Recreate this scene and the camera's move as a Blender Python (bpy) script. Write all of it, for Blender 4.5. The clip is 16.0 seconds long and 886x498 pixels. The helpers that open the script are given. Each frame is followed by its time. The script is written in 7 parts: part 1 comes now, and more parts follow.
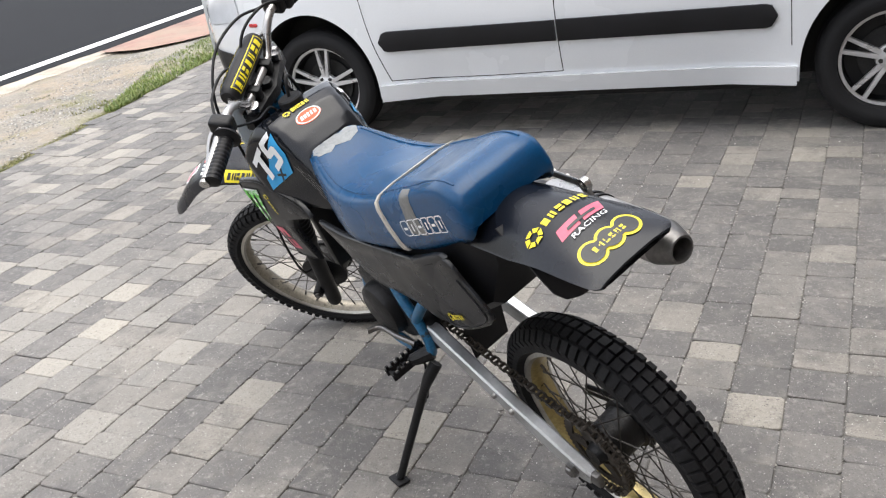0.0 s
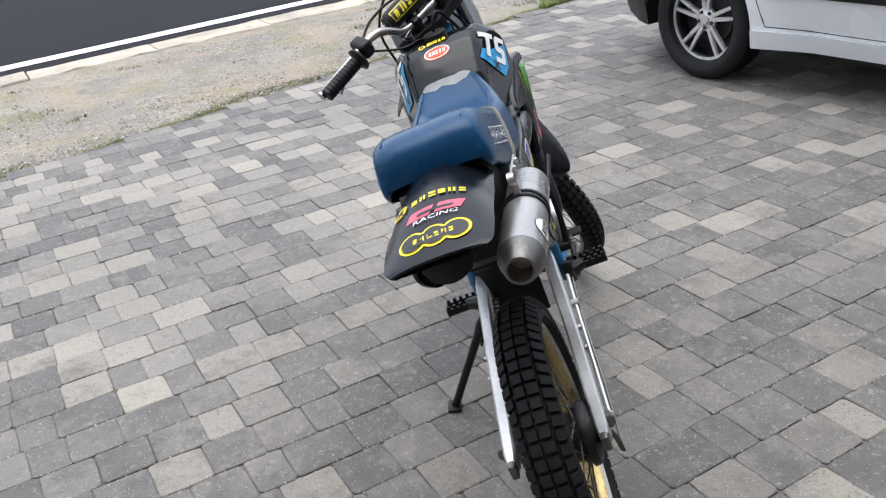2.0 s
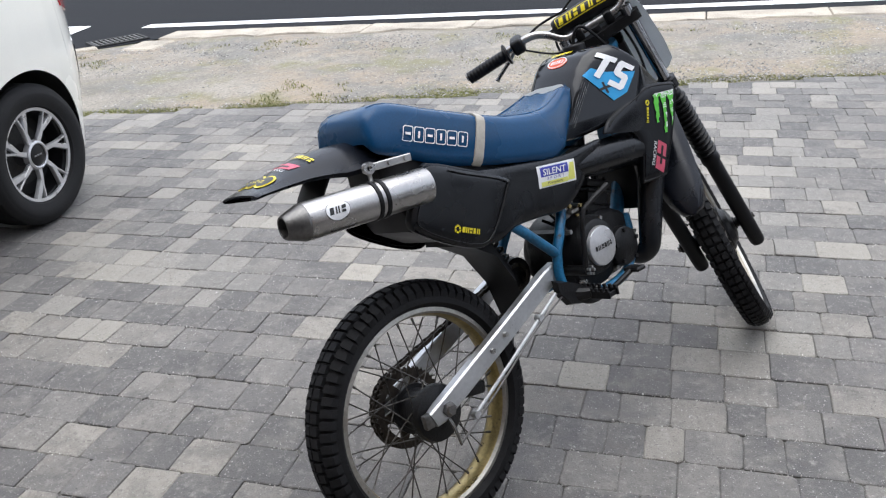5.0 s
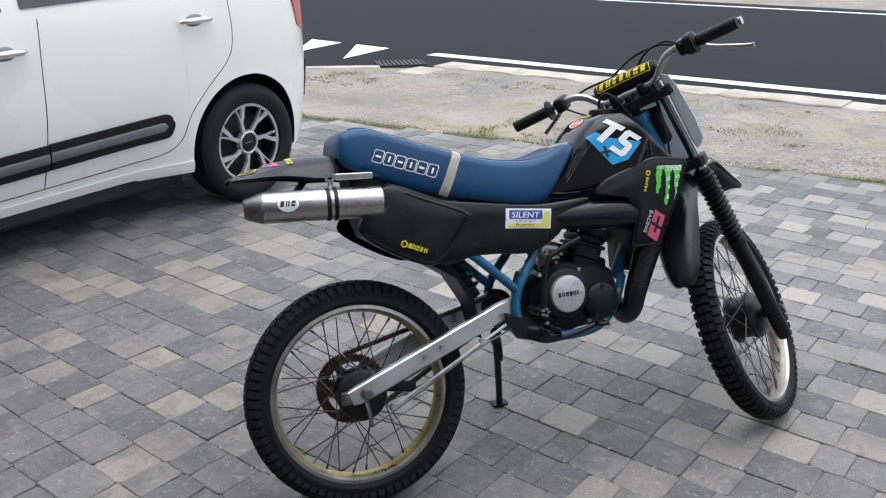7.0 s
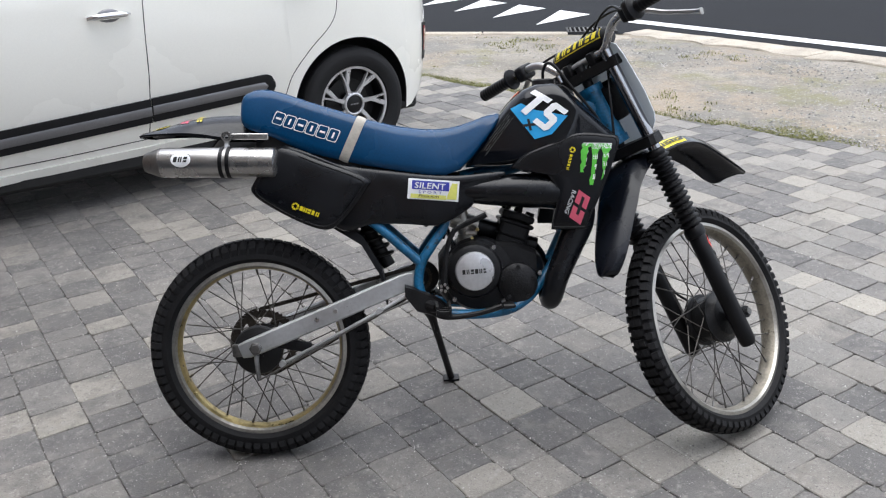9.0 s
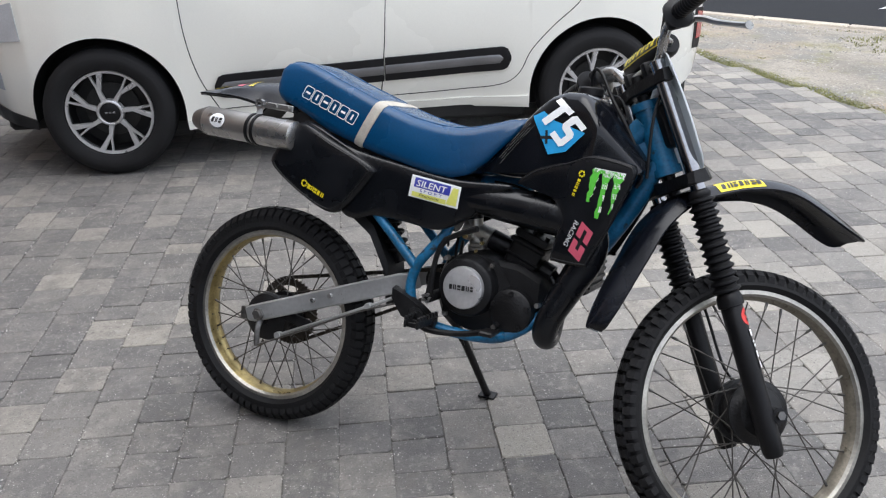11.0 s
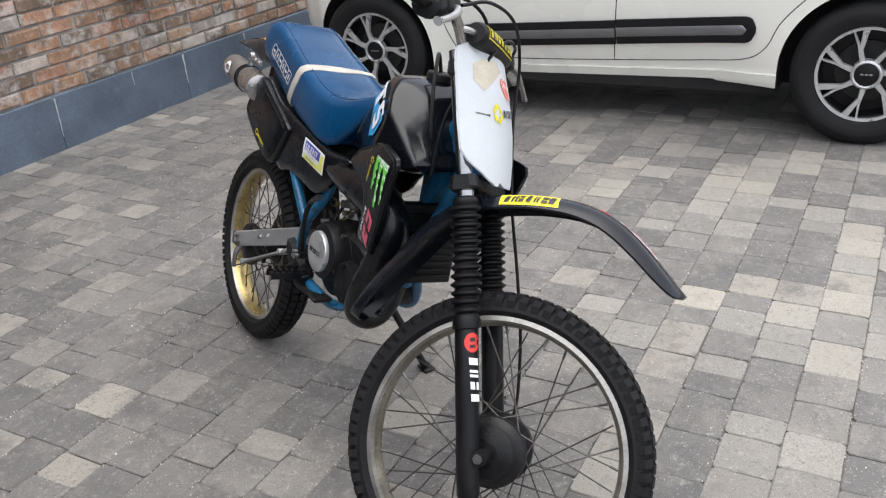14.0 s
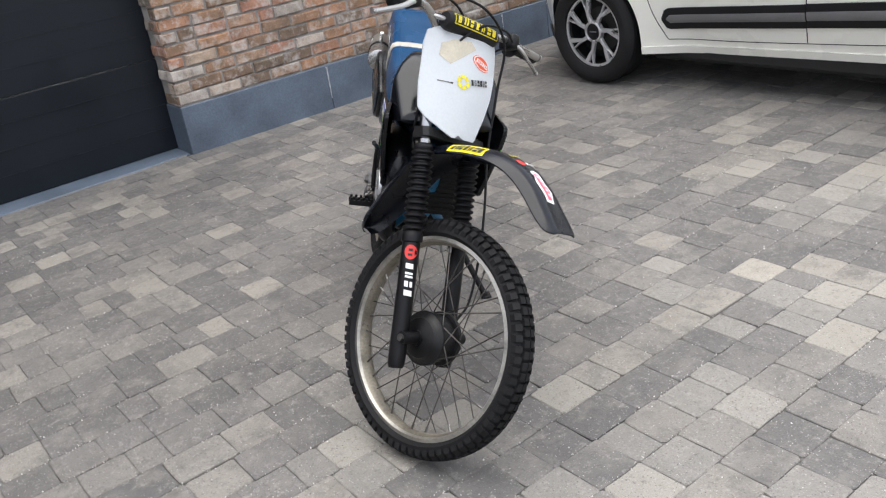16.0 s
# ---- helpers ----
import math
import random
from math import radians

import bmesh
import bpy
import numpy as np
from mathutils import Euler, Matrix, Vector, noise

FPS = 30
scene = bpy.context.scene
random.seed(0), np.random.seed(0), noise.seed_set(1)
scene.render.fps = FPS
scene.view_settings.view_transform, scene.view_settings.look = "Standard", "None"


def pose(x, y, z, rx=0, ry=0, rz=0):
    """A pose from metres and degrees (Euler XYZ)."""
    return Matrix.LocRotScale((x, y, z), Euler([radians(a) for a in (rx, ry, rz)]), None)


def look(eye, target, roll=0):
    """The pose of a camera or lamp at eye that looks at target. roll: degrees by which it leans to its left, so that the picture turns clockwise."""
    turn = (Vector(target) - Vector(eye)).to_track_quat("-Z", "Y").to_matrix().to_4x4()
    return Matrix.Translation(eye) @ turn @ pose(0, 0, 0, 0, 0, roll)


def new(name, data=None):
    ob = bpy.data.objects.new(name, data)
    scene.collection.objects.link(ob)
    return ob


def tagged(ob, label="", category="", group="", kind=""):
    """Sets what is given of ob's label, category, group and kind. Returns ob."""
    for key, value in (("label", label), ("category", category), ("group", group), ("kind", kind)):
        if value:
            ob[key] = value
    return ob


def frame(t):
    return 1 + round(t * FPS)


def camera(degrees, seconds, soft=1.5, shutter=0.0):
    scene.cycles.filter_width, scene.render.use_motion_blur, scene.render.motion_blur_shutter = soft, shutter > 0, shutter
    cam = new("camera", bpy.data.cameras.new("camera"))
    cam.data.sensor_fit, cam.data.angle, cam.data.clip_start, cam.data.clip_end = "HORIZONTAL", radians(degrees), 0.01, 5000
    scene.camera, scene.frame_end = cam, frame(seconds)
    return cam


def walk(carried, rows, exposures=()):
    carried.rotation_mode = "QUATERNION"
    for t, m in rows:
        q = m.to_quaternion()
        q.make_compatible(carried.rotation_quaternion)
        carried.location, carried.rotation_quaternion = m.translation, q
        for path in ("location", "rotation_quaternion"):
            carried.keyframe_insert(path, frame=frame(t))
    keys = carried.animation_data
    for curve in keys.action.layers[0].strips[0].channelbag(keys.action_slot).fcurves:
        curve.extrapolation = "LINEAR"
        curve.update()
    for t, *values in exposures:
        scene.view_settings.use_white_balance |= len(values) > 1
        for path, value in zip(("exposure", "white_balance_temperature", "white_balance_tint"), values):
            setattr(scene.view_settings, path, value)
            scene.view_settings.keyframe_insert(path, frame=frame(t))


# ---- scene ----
cam = camera(53.8, 16.0, soft=1.2)
METRES, EYE, TILT, LEAN, TURN = 8.061, 1.4025, 0.0, 0.0, 28.0
ROWS = [
    (0.0, 0.0, 0.0, 0.0, -3.57, -24.36, 7.92),
    (0.5, 0.0385, -0.0071, 0.0006, 7.78, -24.19, 8.04),
    (1.0, 0.0673, -0.005, -0.0007, 16.4, -25.35, 6.52),
    (1.5, 0.0918, 0.0121, 0.0001, 23.73, -26.19, 5.53),
    (2.0, 0.1155, 0.0264, 0.0001, 32.32, -26.02, 6.16),
    (2.5, 0.1506, 0.0388, 0.0026, 41.02, -25.95, 5.35),
    (3.0, 0.1662, 0.062, 0.0011, 49.2, -25.78, 3.9),
    (3.5, 0.1769, 0.0861, 0.0047, 56.92, -25.56, 3.72),
    (4.0, 0.1995, 0.1035, 0.0033, 63.99, -25.71, 4.02),
    (6.5, 0.2828, 0.2257, 0.0063, 95.65, -21.24, 0.88),
    (7.0, 0.2779, 0.2531, 0.0071, 100.55, -20.79, 0.03),
    (7.5, 0.2805, 0.2863, 0.0056, 106.99, -21.05, 1.29),
    (8.0, 0.2785, 0.317, 0.0061, 112.4, -21.63, 1.81),
    (8.5, 0.2554, 0.3398, 0.0032, 114.89, -22.22, 1.61),
    (9.0, 0.2353, 0.3612, 0.0038, 118.11, -22.57, 1.94),
    (11.5, 0.1098, 0.4481, 0.0013, 150.6, -24.33, 0.25),
    (12.0, 0.078, 0.4512, -0.0013, 153.74, -25.52, -0.07),
    (12.5, 0.0464, 0.4614, 0.0006, 160.98, -25.2, 1.88),
    (13.0, 0.0176, 0.4769, 0.0017, 168.97, -25.22, 2.3),
    (13.5, -0.0104, 0.4796, 0.0002, 173.74, -26.07, 1.96),
    (14.0, -0.0413, 0.4864, 0.0034, 179.8, -25.93, 3.91),
    (14.5, -0.0751, 0.5052, 0.0045, 187.06, -24.88, 5.9),
    (15.0, -0.1059, 0.5095, 0.0044, 193.58, -24.71, 6.32),
    (15.5, -0.1352, 0.5116, 0.006, 198.43, -25.04, 6.91),
    (16.0, -0.1664, 0.5296, 0.0064, 203.5, -24.67, 8.16),
]
EXPOSURES = [(0.0, 0.97, 6680, 10), (1.0, 0.85, 6470, 10), (2.0, 0.74, 6350, 10), (4.0, 0.78, 6310, 10), (6.5, 0.63, 6150, 10), (7.5, 0.65, 6160, 10), (8.5, 0.70, 6240, 10), (9.0, 0.74, 6300, 10), (11.5, 0.83, 6360, 10), (12.0, 0.97, 6560, 10), (12.5, 0.98, 6580, 10), (13.5, 0.88, 6580, 10), (14.5, 0.84, 6540, 10), (15.5, 0.79, 6540, 10), (16.0, 0.84, 6560, 10)]
walk(cam, [(t, pose(0, 0, EYE, TILT, LEAN, TURN) @ pose(METRES * x, METRES * y, METRES * z, 90 + pitch, roll, yaw)) for t, x, y, z, yaw, pitch, roll in ROWS], EXPOSURES)

# ---- light: a bright overcast day ----
world = bpy.data.worlds.new("overcast")
scene.world = world
world.use_nodes = True
wn = world.node_tree.nodes
sky = wn.new("ShaderNodeTexSky")
sky.sky_type = "NISHITA"
sky.sun_disc = False
sky.sun_elevation, sky.sun_rotation = radians(84), radians(257)
sky.air_density, sky.dust_density, sky.ozone_density = 1.0, 4.0, 1.0
soft_sky = wn.new("ShaderNodeHueSaturation")
soft_sky.inputs["Saturation"].default_value = 0.38
world.node_tree.links.new(sky.outputs[0], soft_sky.inputs["Color"])
cloud_cover = wn.new("ShaderNodeVectorMath")
cloud_cover.operation = "MINIMUM"
cloud_cover.inputs[1].default_value = (8.0, 8.0, 8.0)
world.node_tree.links.new(soft_sky.outputs[0], cloud_cover.inputs[0])
world.node_tree.links.new(cloud_cover.outputs[0], wn["Background"].inputs[0])
wn["Background"].inputs[1].default_value = 0.252
sun = new("sun", bpy.data.lights.new("sun", "SUN"))
sun.data.energy, sun.data.angle, sun.data.color = 0.95, radians(60), (1.0, 0.98, 0.95)
sun.matrix_world = look((0.2, -0.4, 15), (0, 0, 0))


# ---- materials ----
def mat(name, c, rough=0.5, metal=0.0, var=0.15, scale=6.0, fine=150.0, bump=0.05, coat=0.0, wear=None, wear_at=0.62, rnd=None, position=False, rough_var=0.12, palette=None, spec=0.5, speck=None, blotch=None):
    """Base colour with a coarse and a fine variation, optional worn patches, per-piece variation and bump."""
    m = bpy.data.materials.new(name)
    m.use_nodes = True
    n, link = m.node_tree.nodes, m.node_tree.links.new
    b = n["Principled BSDF"]
    b.inputs["Roughness"].default_value, b.inputs["Metallic"].default_value = rough, metal
    b.inputs["Coat Weight"].default_value, b.inputs["Coat Roughness"].default_value = coat, 0.08
    b.inputs["Specular IOR Level"].default_value = spec
    if position:
        place = n.new("ShaderNodeNewGeometry").outputs["Position"]
    else:
        place = n.new("ShaderNodeTexCoord").outputs["Object"]
    big, small = n.new("ShaderNodeTexNoise"), n.new("ShaderNodeTexNoise")
    for tex, s, d in ((big, scale, 4), (small, fine, 3)):
        tex.inputs["Scale"].default_value, tex.inputs["Detail"].default_value = s, d
        link(place, tex.inputs["Vector"])
    base = None
    if palette:
        ramp = n.new("ShaderNodeValToRGB")
        ramp.color_ramp.interpolation = "LINEAR"
        while len(ramp.color_ramp.elements) < len(palette):
            ramp.color_ramp.elements.new(0.5)
        for e, (p, col) in zip(ramp.color_ramp.elements, palette):
            e.position, e.color = p, (*col, 1)
        if rnd == "island":
            link(n.new("ShaderNodeNewGeometry").outputs["Random Per Island"], ramp.inputs[0])
        else:
            link(n.new("ShaderNodeObjectInfo").outputs["Random"], ramp.inputs[0])
        base = ramp.outputs[0]
    mixes = []
    for tex, amount in ((big, var), (small, var * 0.7)):
        mul = n.new("ShaderNodeMapRange")
        mul.inputs["From Min"].default_value, mul.inputs["From Max"].default_value = 0.3, 0.7
        mul.inputs["To Min"].default_value, mul.inputs["To Max"].default_value = 1 - amount, 1 + amount
        link(tex.outputs[0], mul.inputs["Value"])
        mixes.append(mul.outputs[0])
    both = n.new("ShaderNodeMath")
    both.operation = "MULTIPLY"
    link(mixes[0], both.inputs[0])
    link(mixes[1], both.inputs[1])
    tint = n.new("ShaderNodeVectorMath")
    tint.operation = "SCALE"
    if base is None:
        tint.inputs[0].default_value = c
    else:
        link(base, tint.inputs[0])
    link(both.outputs[0], tint.inputs["Scale"])
    colour = tint.outputs[0]
    if blotch:
        which = n.new("ShaderNodeNewGeometry").outputs["Random Per Island"] if rnd == "island" else n.new("ShaderNodeObjectInfo").outputs["Random"]
        apart = n.new("ShaderNodeMath")
        apart.operation = "MULTIPLY"
        apart.inputs[1].default_value = 37.0
        link(which, apart.inputs[0])
        for size, lo, hi, amount, tone in blotch:
            cloud = n.new("ShaderNodeTexNoise")
            cloud.noise_dimensions = "4D"
            cloud.inputs["Scale"].default_value, cloud.inputs["Detail"].default_value, cloud.inputs["Roughness"].default_value = size, 6, 0.68
            link(place, cloud.inputs["Vector"])
            link(apart.outputs[0], cloud.inputs["W"])
            cover = n.new("ShaderNodeMapRange")
            cover.inputs["From Min"].default_value, cover.inputs["From Max"].default_value, cover.inputs["To Max"].default_value = lo, hi, amount
            link(cloud.outputs[0], cover.inputs["Value"])
            mix = n.new("ShaderNodeMix")
            mix.data_type = "RGBA"
            link(cover.outputs[0], mix.inputs["Factor"])
            link(colour, mix.inputs[6])
            mix.inputs[7].default_value = (*tone, 1)
            colour = mix.outputs[2]
    if wear:
        patch = n.new("ShaderNodeTexNoise")
        patch.inputs["Scale"].default_value, patch.inputs["Detail"].default_value, patch.inputs["Roughness"].default_value = scale * 2.3, 6, 0.65
        link(place, patch.inputs["Vector"])
        edge = n.new("ShaderNodeMapRange")
        edge.inputs["From Min"].default_value, edge.inputs["From Max"].default_value = wear_at, wear_at + 0.05
        link(patch.outputs[0], edge.inputs["Value"])
        mix = n.new("ShaderNodeMix")
        mix.data_type = "RGBA"
        link(edge.outputs[0], mix.inputs["Factor"])
        link(colour, mix.inputs[6])
        mix.inputs[7].default_value = (*wear, 1)
        colour = mix.outputs[2]
    if speck:
        grains = n.new("ShaderNodeTexNoise")
        grains.inputs["Scale"].default_value, grains.inputs["Detail"].default_value = speck[0], 2
        link(place, grains.inputs["Vector"])
        for lo, hi, tone in ((speck[1], speck[1] + .03, speck[2]), (1 - speck[1] + .02, 1 - speck[1] - .02, speck[3])):
            cut = n.new("ShaderNodeMapRange")
            cut.inputs["From Min"].default_value, cut.inputs["From Max"].default_value = lo, hi
            link(grains.outputs[0], cut.inputs["Value"])
            mix = n.new("ShaderNodeMix")
            mix.data_type = "RGBA"
            link(cut.outputs[0], mix.inputs["Factor"])
            link(colour, mix.inputs[6])
            mix.inputs[7].default_value = (*tone, 1)
            colour = mix.outputs[2]
    link(colour, b.inputs["Base Color"])
    rv = n.new("ShaderNodeMapRange")
    rv.inputs["From Min"].default_value, rv.inputs["From Max"].default_value = 0.3, 0.7
    rv.inputs["To Min"].default_value, rv.inputs["To Max"].default_value = max(0.02, rough - rough_var), min(1, rough + rough_var)
    link(big.outputs[0], rv.inputs["Value"])
    link(rv.outputs[0], b.inputs["Roughness"])
    if bump:
        bm_node = n.new("ShaderNodeBump")
        bm_node.inputs["Strength"].default_value, bm_node.inputs["Distance"].default_value = bump, 0.004
        add = n.new("ShaderNodeMath")
        add.operation = "ADD"
        link(small.outputs[0], add.inputs[0])
        link(big.outputs[0], add.inputs[1])
        link(add.outputs[0], bm_node.inputs["Height"])
        link(bm_node.outputs[0], b.inputs["Normal"])
    return m


PAVER_TONES = [(0.0, (0.108, 0.104, 0.101)), (0.2, (0.121, 0.115, 0.111)), (0.45, (0.140, 0.133, 0.128)), (0.7, (0.168, 0.159, 0.148)), (0.88, (0.212, 0.197, 0.177)), (1.0, (0.28, 0.259, 0.226))]
PAVER_CLOUDS = [(9, .5, .72, .6, (0.275, 0.255, 0.228)), (7, .52, .36, .55, (0.075, 0.073, 0.074)), (42, .55, .70, .6, (0.33, 0.315, 0.29)), (60, .45, .30, .55, (0.064, 0.06, 0.056)), (16, .55, .75, .4, (0.125, 0.105, 0.085))]
BRICK_CLOUDS = [(9, .5, .64, .75, (0.5, 0.47, 0.44)), (30, .54, .66, .7, (0.46, 0.43, 0.40)), (12, .46, .34, .6, (0.1, 0.085, 0.06))]
BRICK_TONES = [(0.0, (0.13, 0.095, 0.07)), (0.22, (0.21, 0.135, 0.09)), (0.45, (0.33, 0.185, 0.11)), (0.62, (0.31, 0.155, 0.105)), (0.78, (0.34, 0.24, 0.165)), (0.92, (0.44, 0.39, 0.35)), (1.0, (0.17, 0.14, 0.11))]
M_PAVER = mat("paver_concrete", (0.2, 0.2, 0.2), 0.78, var=0.2, scale=0.9, fine=260, bump=0.65, palette=PAVER_TONES, position=True, blotch=PAVER_CLOUDS, speck=(190, 0.675, (0.4, 0.39, 0.37), (0.085, 0.082, 0.08)))
M_PAVER_FAR = mat("paver_concrete_far", (0.2, 0.2, 0.2), 0.78, var=0.2, scale=0.9, fine=260, bump=0.65, palette=PAVER_TONES, rnd="island", position=True, blotch=PAVER_CLOUDS, speck=(190, 0.675, (0.4, 0.39, 0.37), (0.085, 0.082, 0.08)))
# lightened copy of the paver tones: stronger sky light put into the colour
SKYLIT_TONES = [(0.0, (0.17, 0.162, 0.152)), (0.35, (0.212, 0.201, 0.184)), (0.7, (0.262, 0.246, 0.22)), (1.0, (0.305, 0.283, 0.245))]
M_PAVER_SKYLIT = mat("skylit_paver_concrete", (0.2, 0.2, 0.2), 0.78, var=0.2, scale=0.9, fine=260, bump=0.65, palette=SKYLIT_TONES, rnd="island", position=True, blotch=PAVER_CLOUDS[:1] + PAVER_CLOUDS[2:], speck=(190, 0.675, (0.4, 0.39, 0.37), (0.085, 0.082, 0.08)))
M_PAVER_SKYLIT_NEAR = mat("skylit_paver_concrete_near", (0.2, 0.2, 0.2), 0.78, var=0.2, scale=0.9, fine=260, bump=0.65, palette=SKYLIT_TONES, position=True, blotch=PAVER_CLOUDS[:1] + PAVER_CLOUDS[2:], speck=(190, 0.675, (0.4, 0.39, 0.37), (0.085, 0.082, 0.08)))
M_JOINT = mat("joint_sand", (0.125, 0.119, 0.11), 0.95, var=0.35, scale=14, fine=300, bump=0.5, position=True)
M_ASPHALT = mat("asphalt", (0.019, 0.020, 0.0225), 0.95, spec=0.12, rough_var=0.03, var=0.12, scale=1.2, fine=180, bump=0.25, position=True)
M_ROADPAINT = mat("road_paint", (0.78, 0.78, 0.76), 0.7, var=0.08, scale=5, fine=120, bump=0.2, position=True, wear=(0.3, 0.3, 0.3), wear_at=0.72)
M_VERGE = mat("gravel_earth", (0.236, 0.212, 0.178), 0.95, var=0.3, scale=1.1, fine=55, bump=1.0, position=True, rnd="island", blotch=[(0.8, .49, .58, .8, (0.29, 0.232, 0.17)), (1.3, .50, .59, .75, (0.165, 0.160, 0.148)), (4.5, .54, .64, .5, (0.135, 0.125, 0.098)), (1.9, .52, .62, .65, (0.175, 0.166, 0.075)), (15, .54, .66, .4, (0.34, 0.315, 0.265)), (34, .55, .64, .4, (0.105, 0.1, 0.09))], speck=(45, 0.655, (0.36, 0.34, 0.30), (0.13, 0.124, 0.11)))
M_STONE = mat("gravel_stone", (0.3, 0.29, 0.27), 0.9, var=0.2, scale=20, palette=[(0, (0.13, 0.13, 0.125)), (0.5, (0.26, 0.252, 0.24)), (1, (0.47, 0.45, 0.42))], rnd="island", position=True)
M_GRIT = mat("pale_grit", (0.5, 0.48, 0.45), 0.9, var=0.2, scale=20, palette=[(0, (0.2, 0.19, 0.18)), (0.5, (0.42, 0.4, 0.37)), (1, (0.62, 0.6, 0.57))], rnd="island", position=True)
M_KERB = mat("kerb_concrete", (0.40, 0.355, 0.29), 0.9, var=0.3, scale=3, fine=90, bump=0.6, position=True, wear=(0.26, 0.24, 0.2), wear_at=0.63)
M_REDPAVE = mat("red_pavement", (0.30, 0.18, 0.145), 0.9, var=0.3, scale=2, fine=60, bump=0.5, position=True, rnd="island", blotch=[(1.5, .45, .62, .75, (0.30, 0.235, 0.18)), (9, .5, .64, .5, (0.26, 0.2, 0.15))])
M_GRASS = mat("grass", (0.1, 0.14, 0.04), 0.7, var=0.2, scale=2, bump=0, palette=[(0, (0.115, 0.14, 0.036)), (0.6, (0.20, 0.205, 0.07)), (1, (0.35, 0.31, 0.16))], rnd="island", position=True)
M_LUSH = mat("lush_grass", (0.1, 0.2, 0.03), 0.6, var=0.25, scale=3, bump=0, palette=[(0, (0.09, 0.15, 0.028)), (0.6, (0.17, 0.235, 0.055)), (1, (0.31, 0.31, 0.12))], rnd="island", position=True)
M_BRICK = mat("old_brick", (0.3, 0.16, 0.09), 0.9, var=0.3, scale=14, fine=160, bump=0.8, palette=BRICK_TONES, position=True, blotch=BRICK_CLOUDS)
M_BRICK_FAR = mat("old_brick_far", (0.3, 0.16, 0.09), 0.9, var=0.3, scale=14, fine=160, bump=0.8, palette=BRICK_TONES, rnd="island", position=True, blotch=BRICK_CLOUDS)
M_MORTAR = mat("mortar", (0.27, 0.255, 0.24), 0.95, var=0.25, scale=8, fine=200, bump=0.7, position=True)
M_BLUESTONE = mat("bluestone", (0.095, 0.122, 0.162), 0.6, var=0.25, scale=4, fine=120, bump=0.2, position=True, wear=(0.115, 0.14, 0.18), wear_at=0.62)
M_LIME = mat("lime_streak", (0.42, 0.44, 0.46), 0.9, var=0.3, scale=30, bump=0.2, position=True)
M_DOOR = mat("anthracite_steel", (0.006, 0.009, 0.014), 0.45, spec=0.3, var=0.1, scale=3, fine=300, bump=0.15)
M_DARKPLASTIC = mat("dark_plastic", (0.011, 0.011, 0.0125), 0.5, spec=0.25, var=0.15, fine=300, bump=0.1)
M_GALV = mat("galvanised_steel", (0.5, 0.52, 0.54), 0.5, 0.7, var=0.15, scale=10)
M_PITSHADE = mat("drain_pit_shade", (0.004, 0.004, 0.004), 0.95, spec=0.05, var=0.2, scale=10)
M_DRAINBAR = mat("worn_iron_bar", (0.12, 0.118, 0.115), 0.65, 0.2, var=0.3, scale=20, bump=0.3)
M_IRON = mat("cast_iron", (0.035, 0.034, 0.033), 0.75, 0.2, var=0.3, scale=20, bump=0.3)


# ---- mesh helpers ----
def part(name, bm, material, parent=None, label="", smooth=35, m=None):
    """Links a bmesh as one mesh object, under a thing or a part."""
    me = bpy.data.meshes.new(name)
    bm.to_mesh(me)
    bm.free()
    for one in material if isinstance(material, (list, tuple)) else [material]:
        me.materials.append(one)
    if smooth:
        me.shade_smooth()
        me.set_sharp_from_angle(angle=radians(smooth))
    ob = new(name, me)
    ob.parent = parent
    if m is not None:
        ob.matrix_basis = m
    return tagged(ob, label)


def thing(name, label, category, group="", m=None):
    ob = new(name)
    ob.empty_display_size = 0.1
    if m is not None:
        ob.matrix_basis = m
    return tagged(ob, label, category, group)


def quick(name, verts, faces, material, parent=None, smooth=False):
    me = bpy.data.meshes.new(name)
    me.from_pydata(verts, [], faces)
    me.materials.append(material)
    if smooth:
        me.shade_smooth()
    ob = new(name, me)
    ob.parent = parent
    return ob


def box(bm, lo, hi, bevel=0.0, seg=2, m=None):
    """A box between two corners, bevelled."""
    lo, hi = Vector(lo), Vector(hi)
    r = bmesh.ops.create_cube(bm, size=1, matrix=Matrix.Translation((lo + hi) / 2) @ Matrix.Diagonal((*(hi - lo), 1)))
    vs = r["verts"]
    if bevel:
        es = list({e for v in vs for e in v.link_edges})
        r = bmesh.ops.bevel(bm, geom=es, offset=bevel, segments=seg, affect="EDGES", profile=0.5)
        vs = list({v for f in r["faces"] for v in f.verts} | {v for v in vs if v.is_valid})
    if m is not None:
        bmesh.ops.transform(bm, matrix=m, verts=[v for v in vs if v.is_valid])
    return bm


def loft(bm, rings, caps=True, closed=True):
    """Skins a row of rings with equal counts of points."""
    made = [[bm.verts.new(p) for p in r] for r in rings]
    n = len(made[0])
    for a, b in zip(made, made[1:]):
        for i in range(n if closed else n - 1):
            j = (i + 1) % n
            bm.faces.new((a[i], a[j], b[j], b[i]))
    if caps and closed:
        bm.faces.new(list(reversed(made[0])))
        bm.faces.new(made[-1])
    bmesh.ops.recalc_face_normals(bm, faces=bm.faces[:])
    return bm


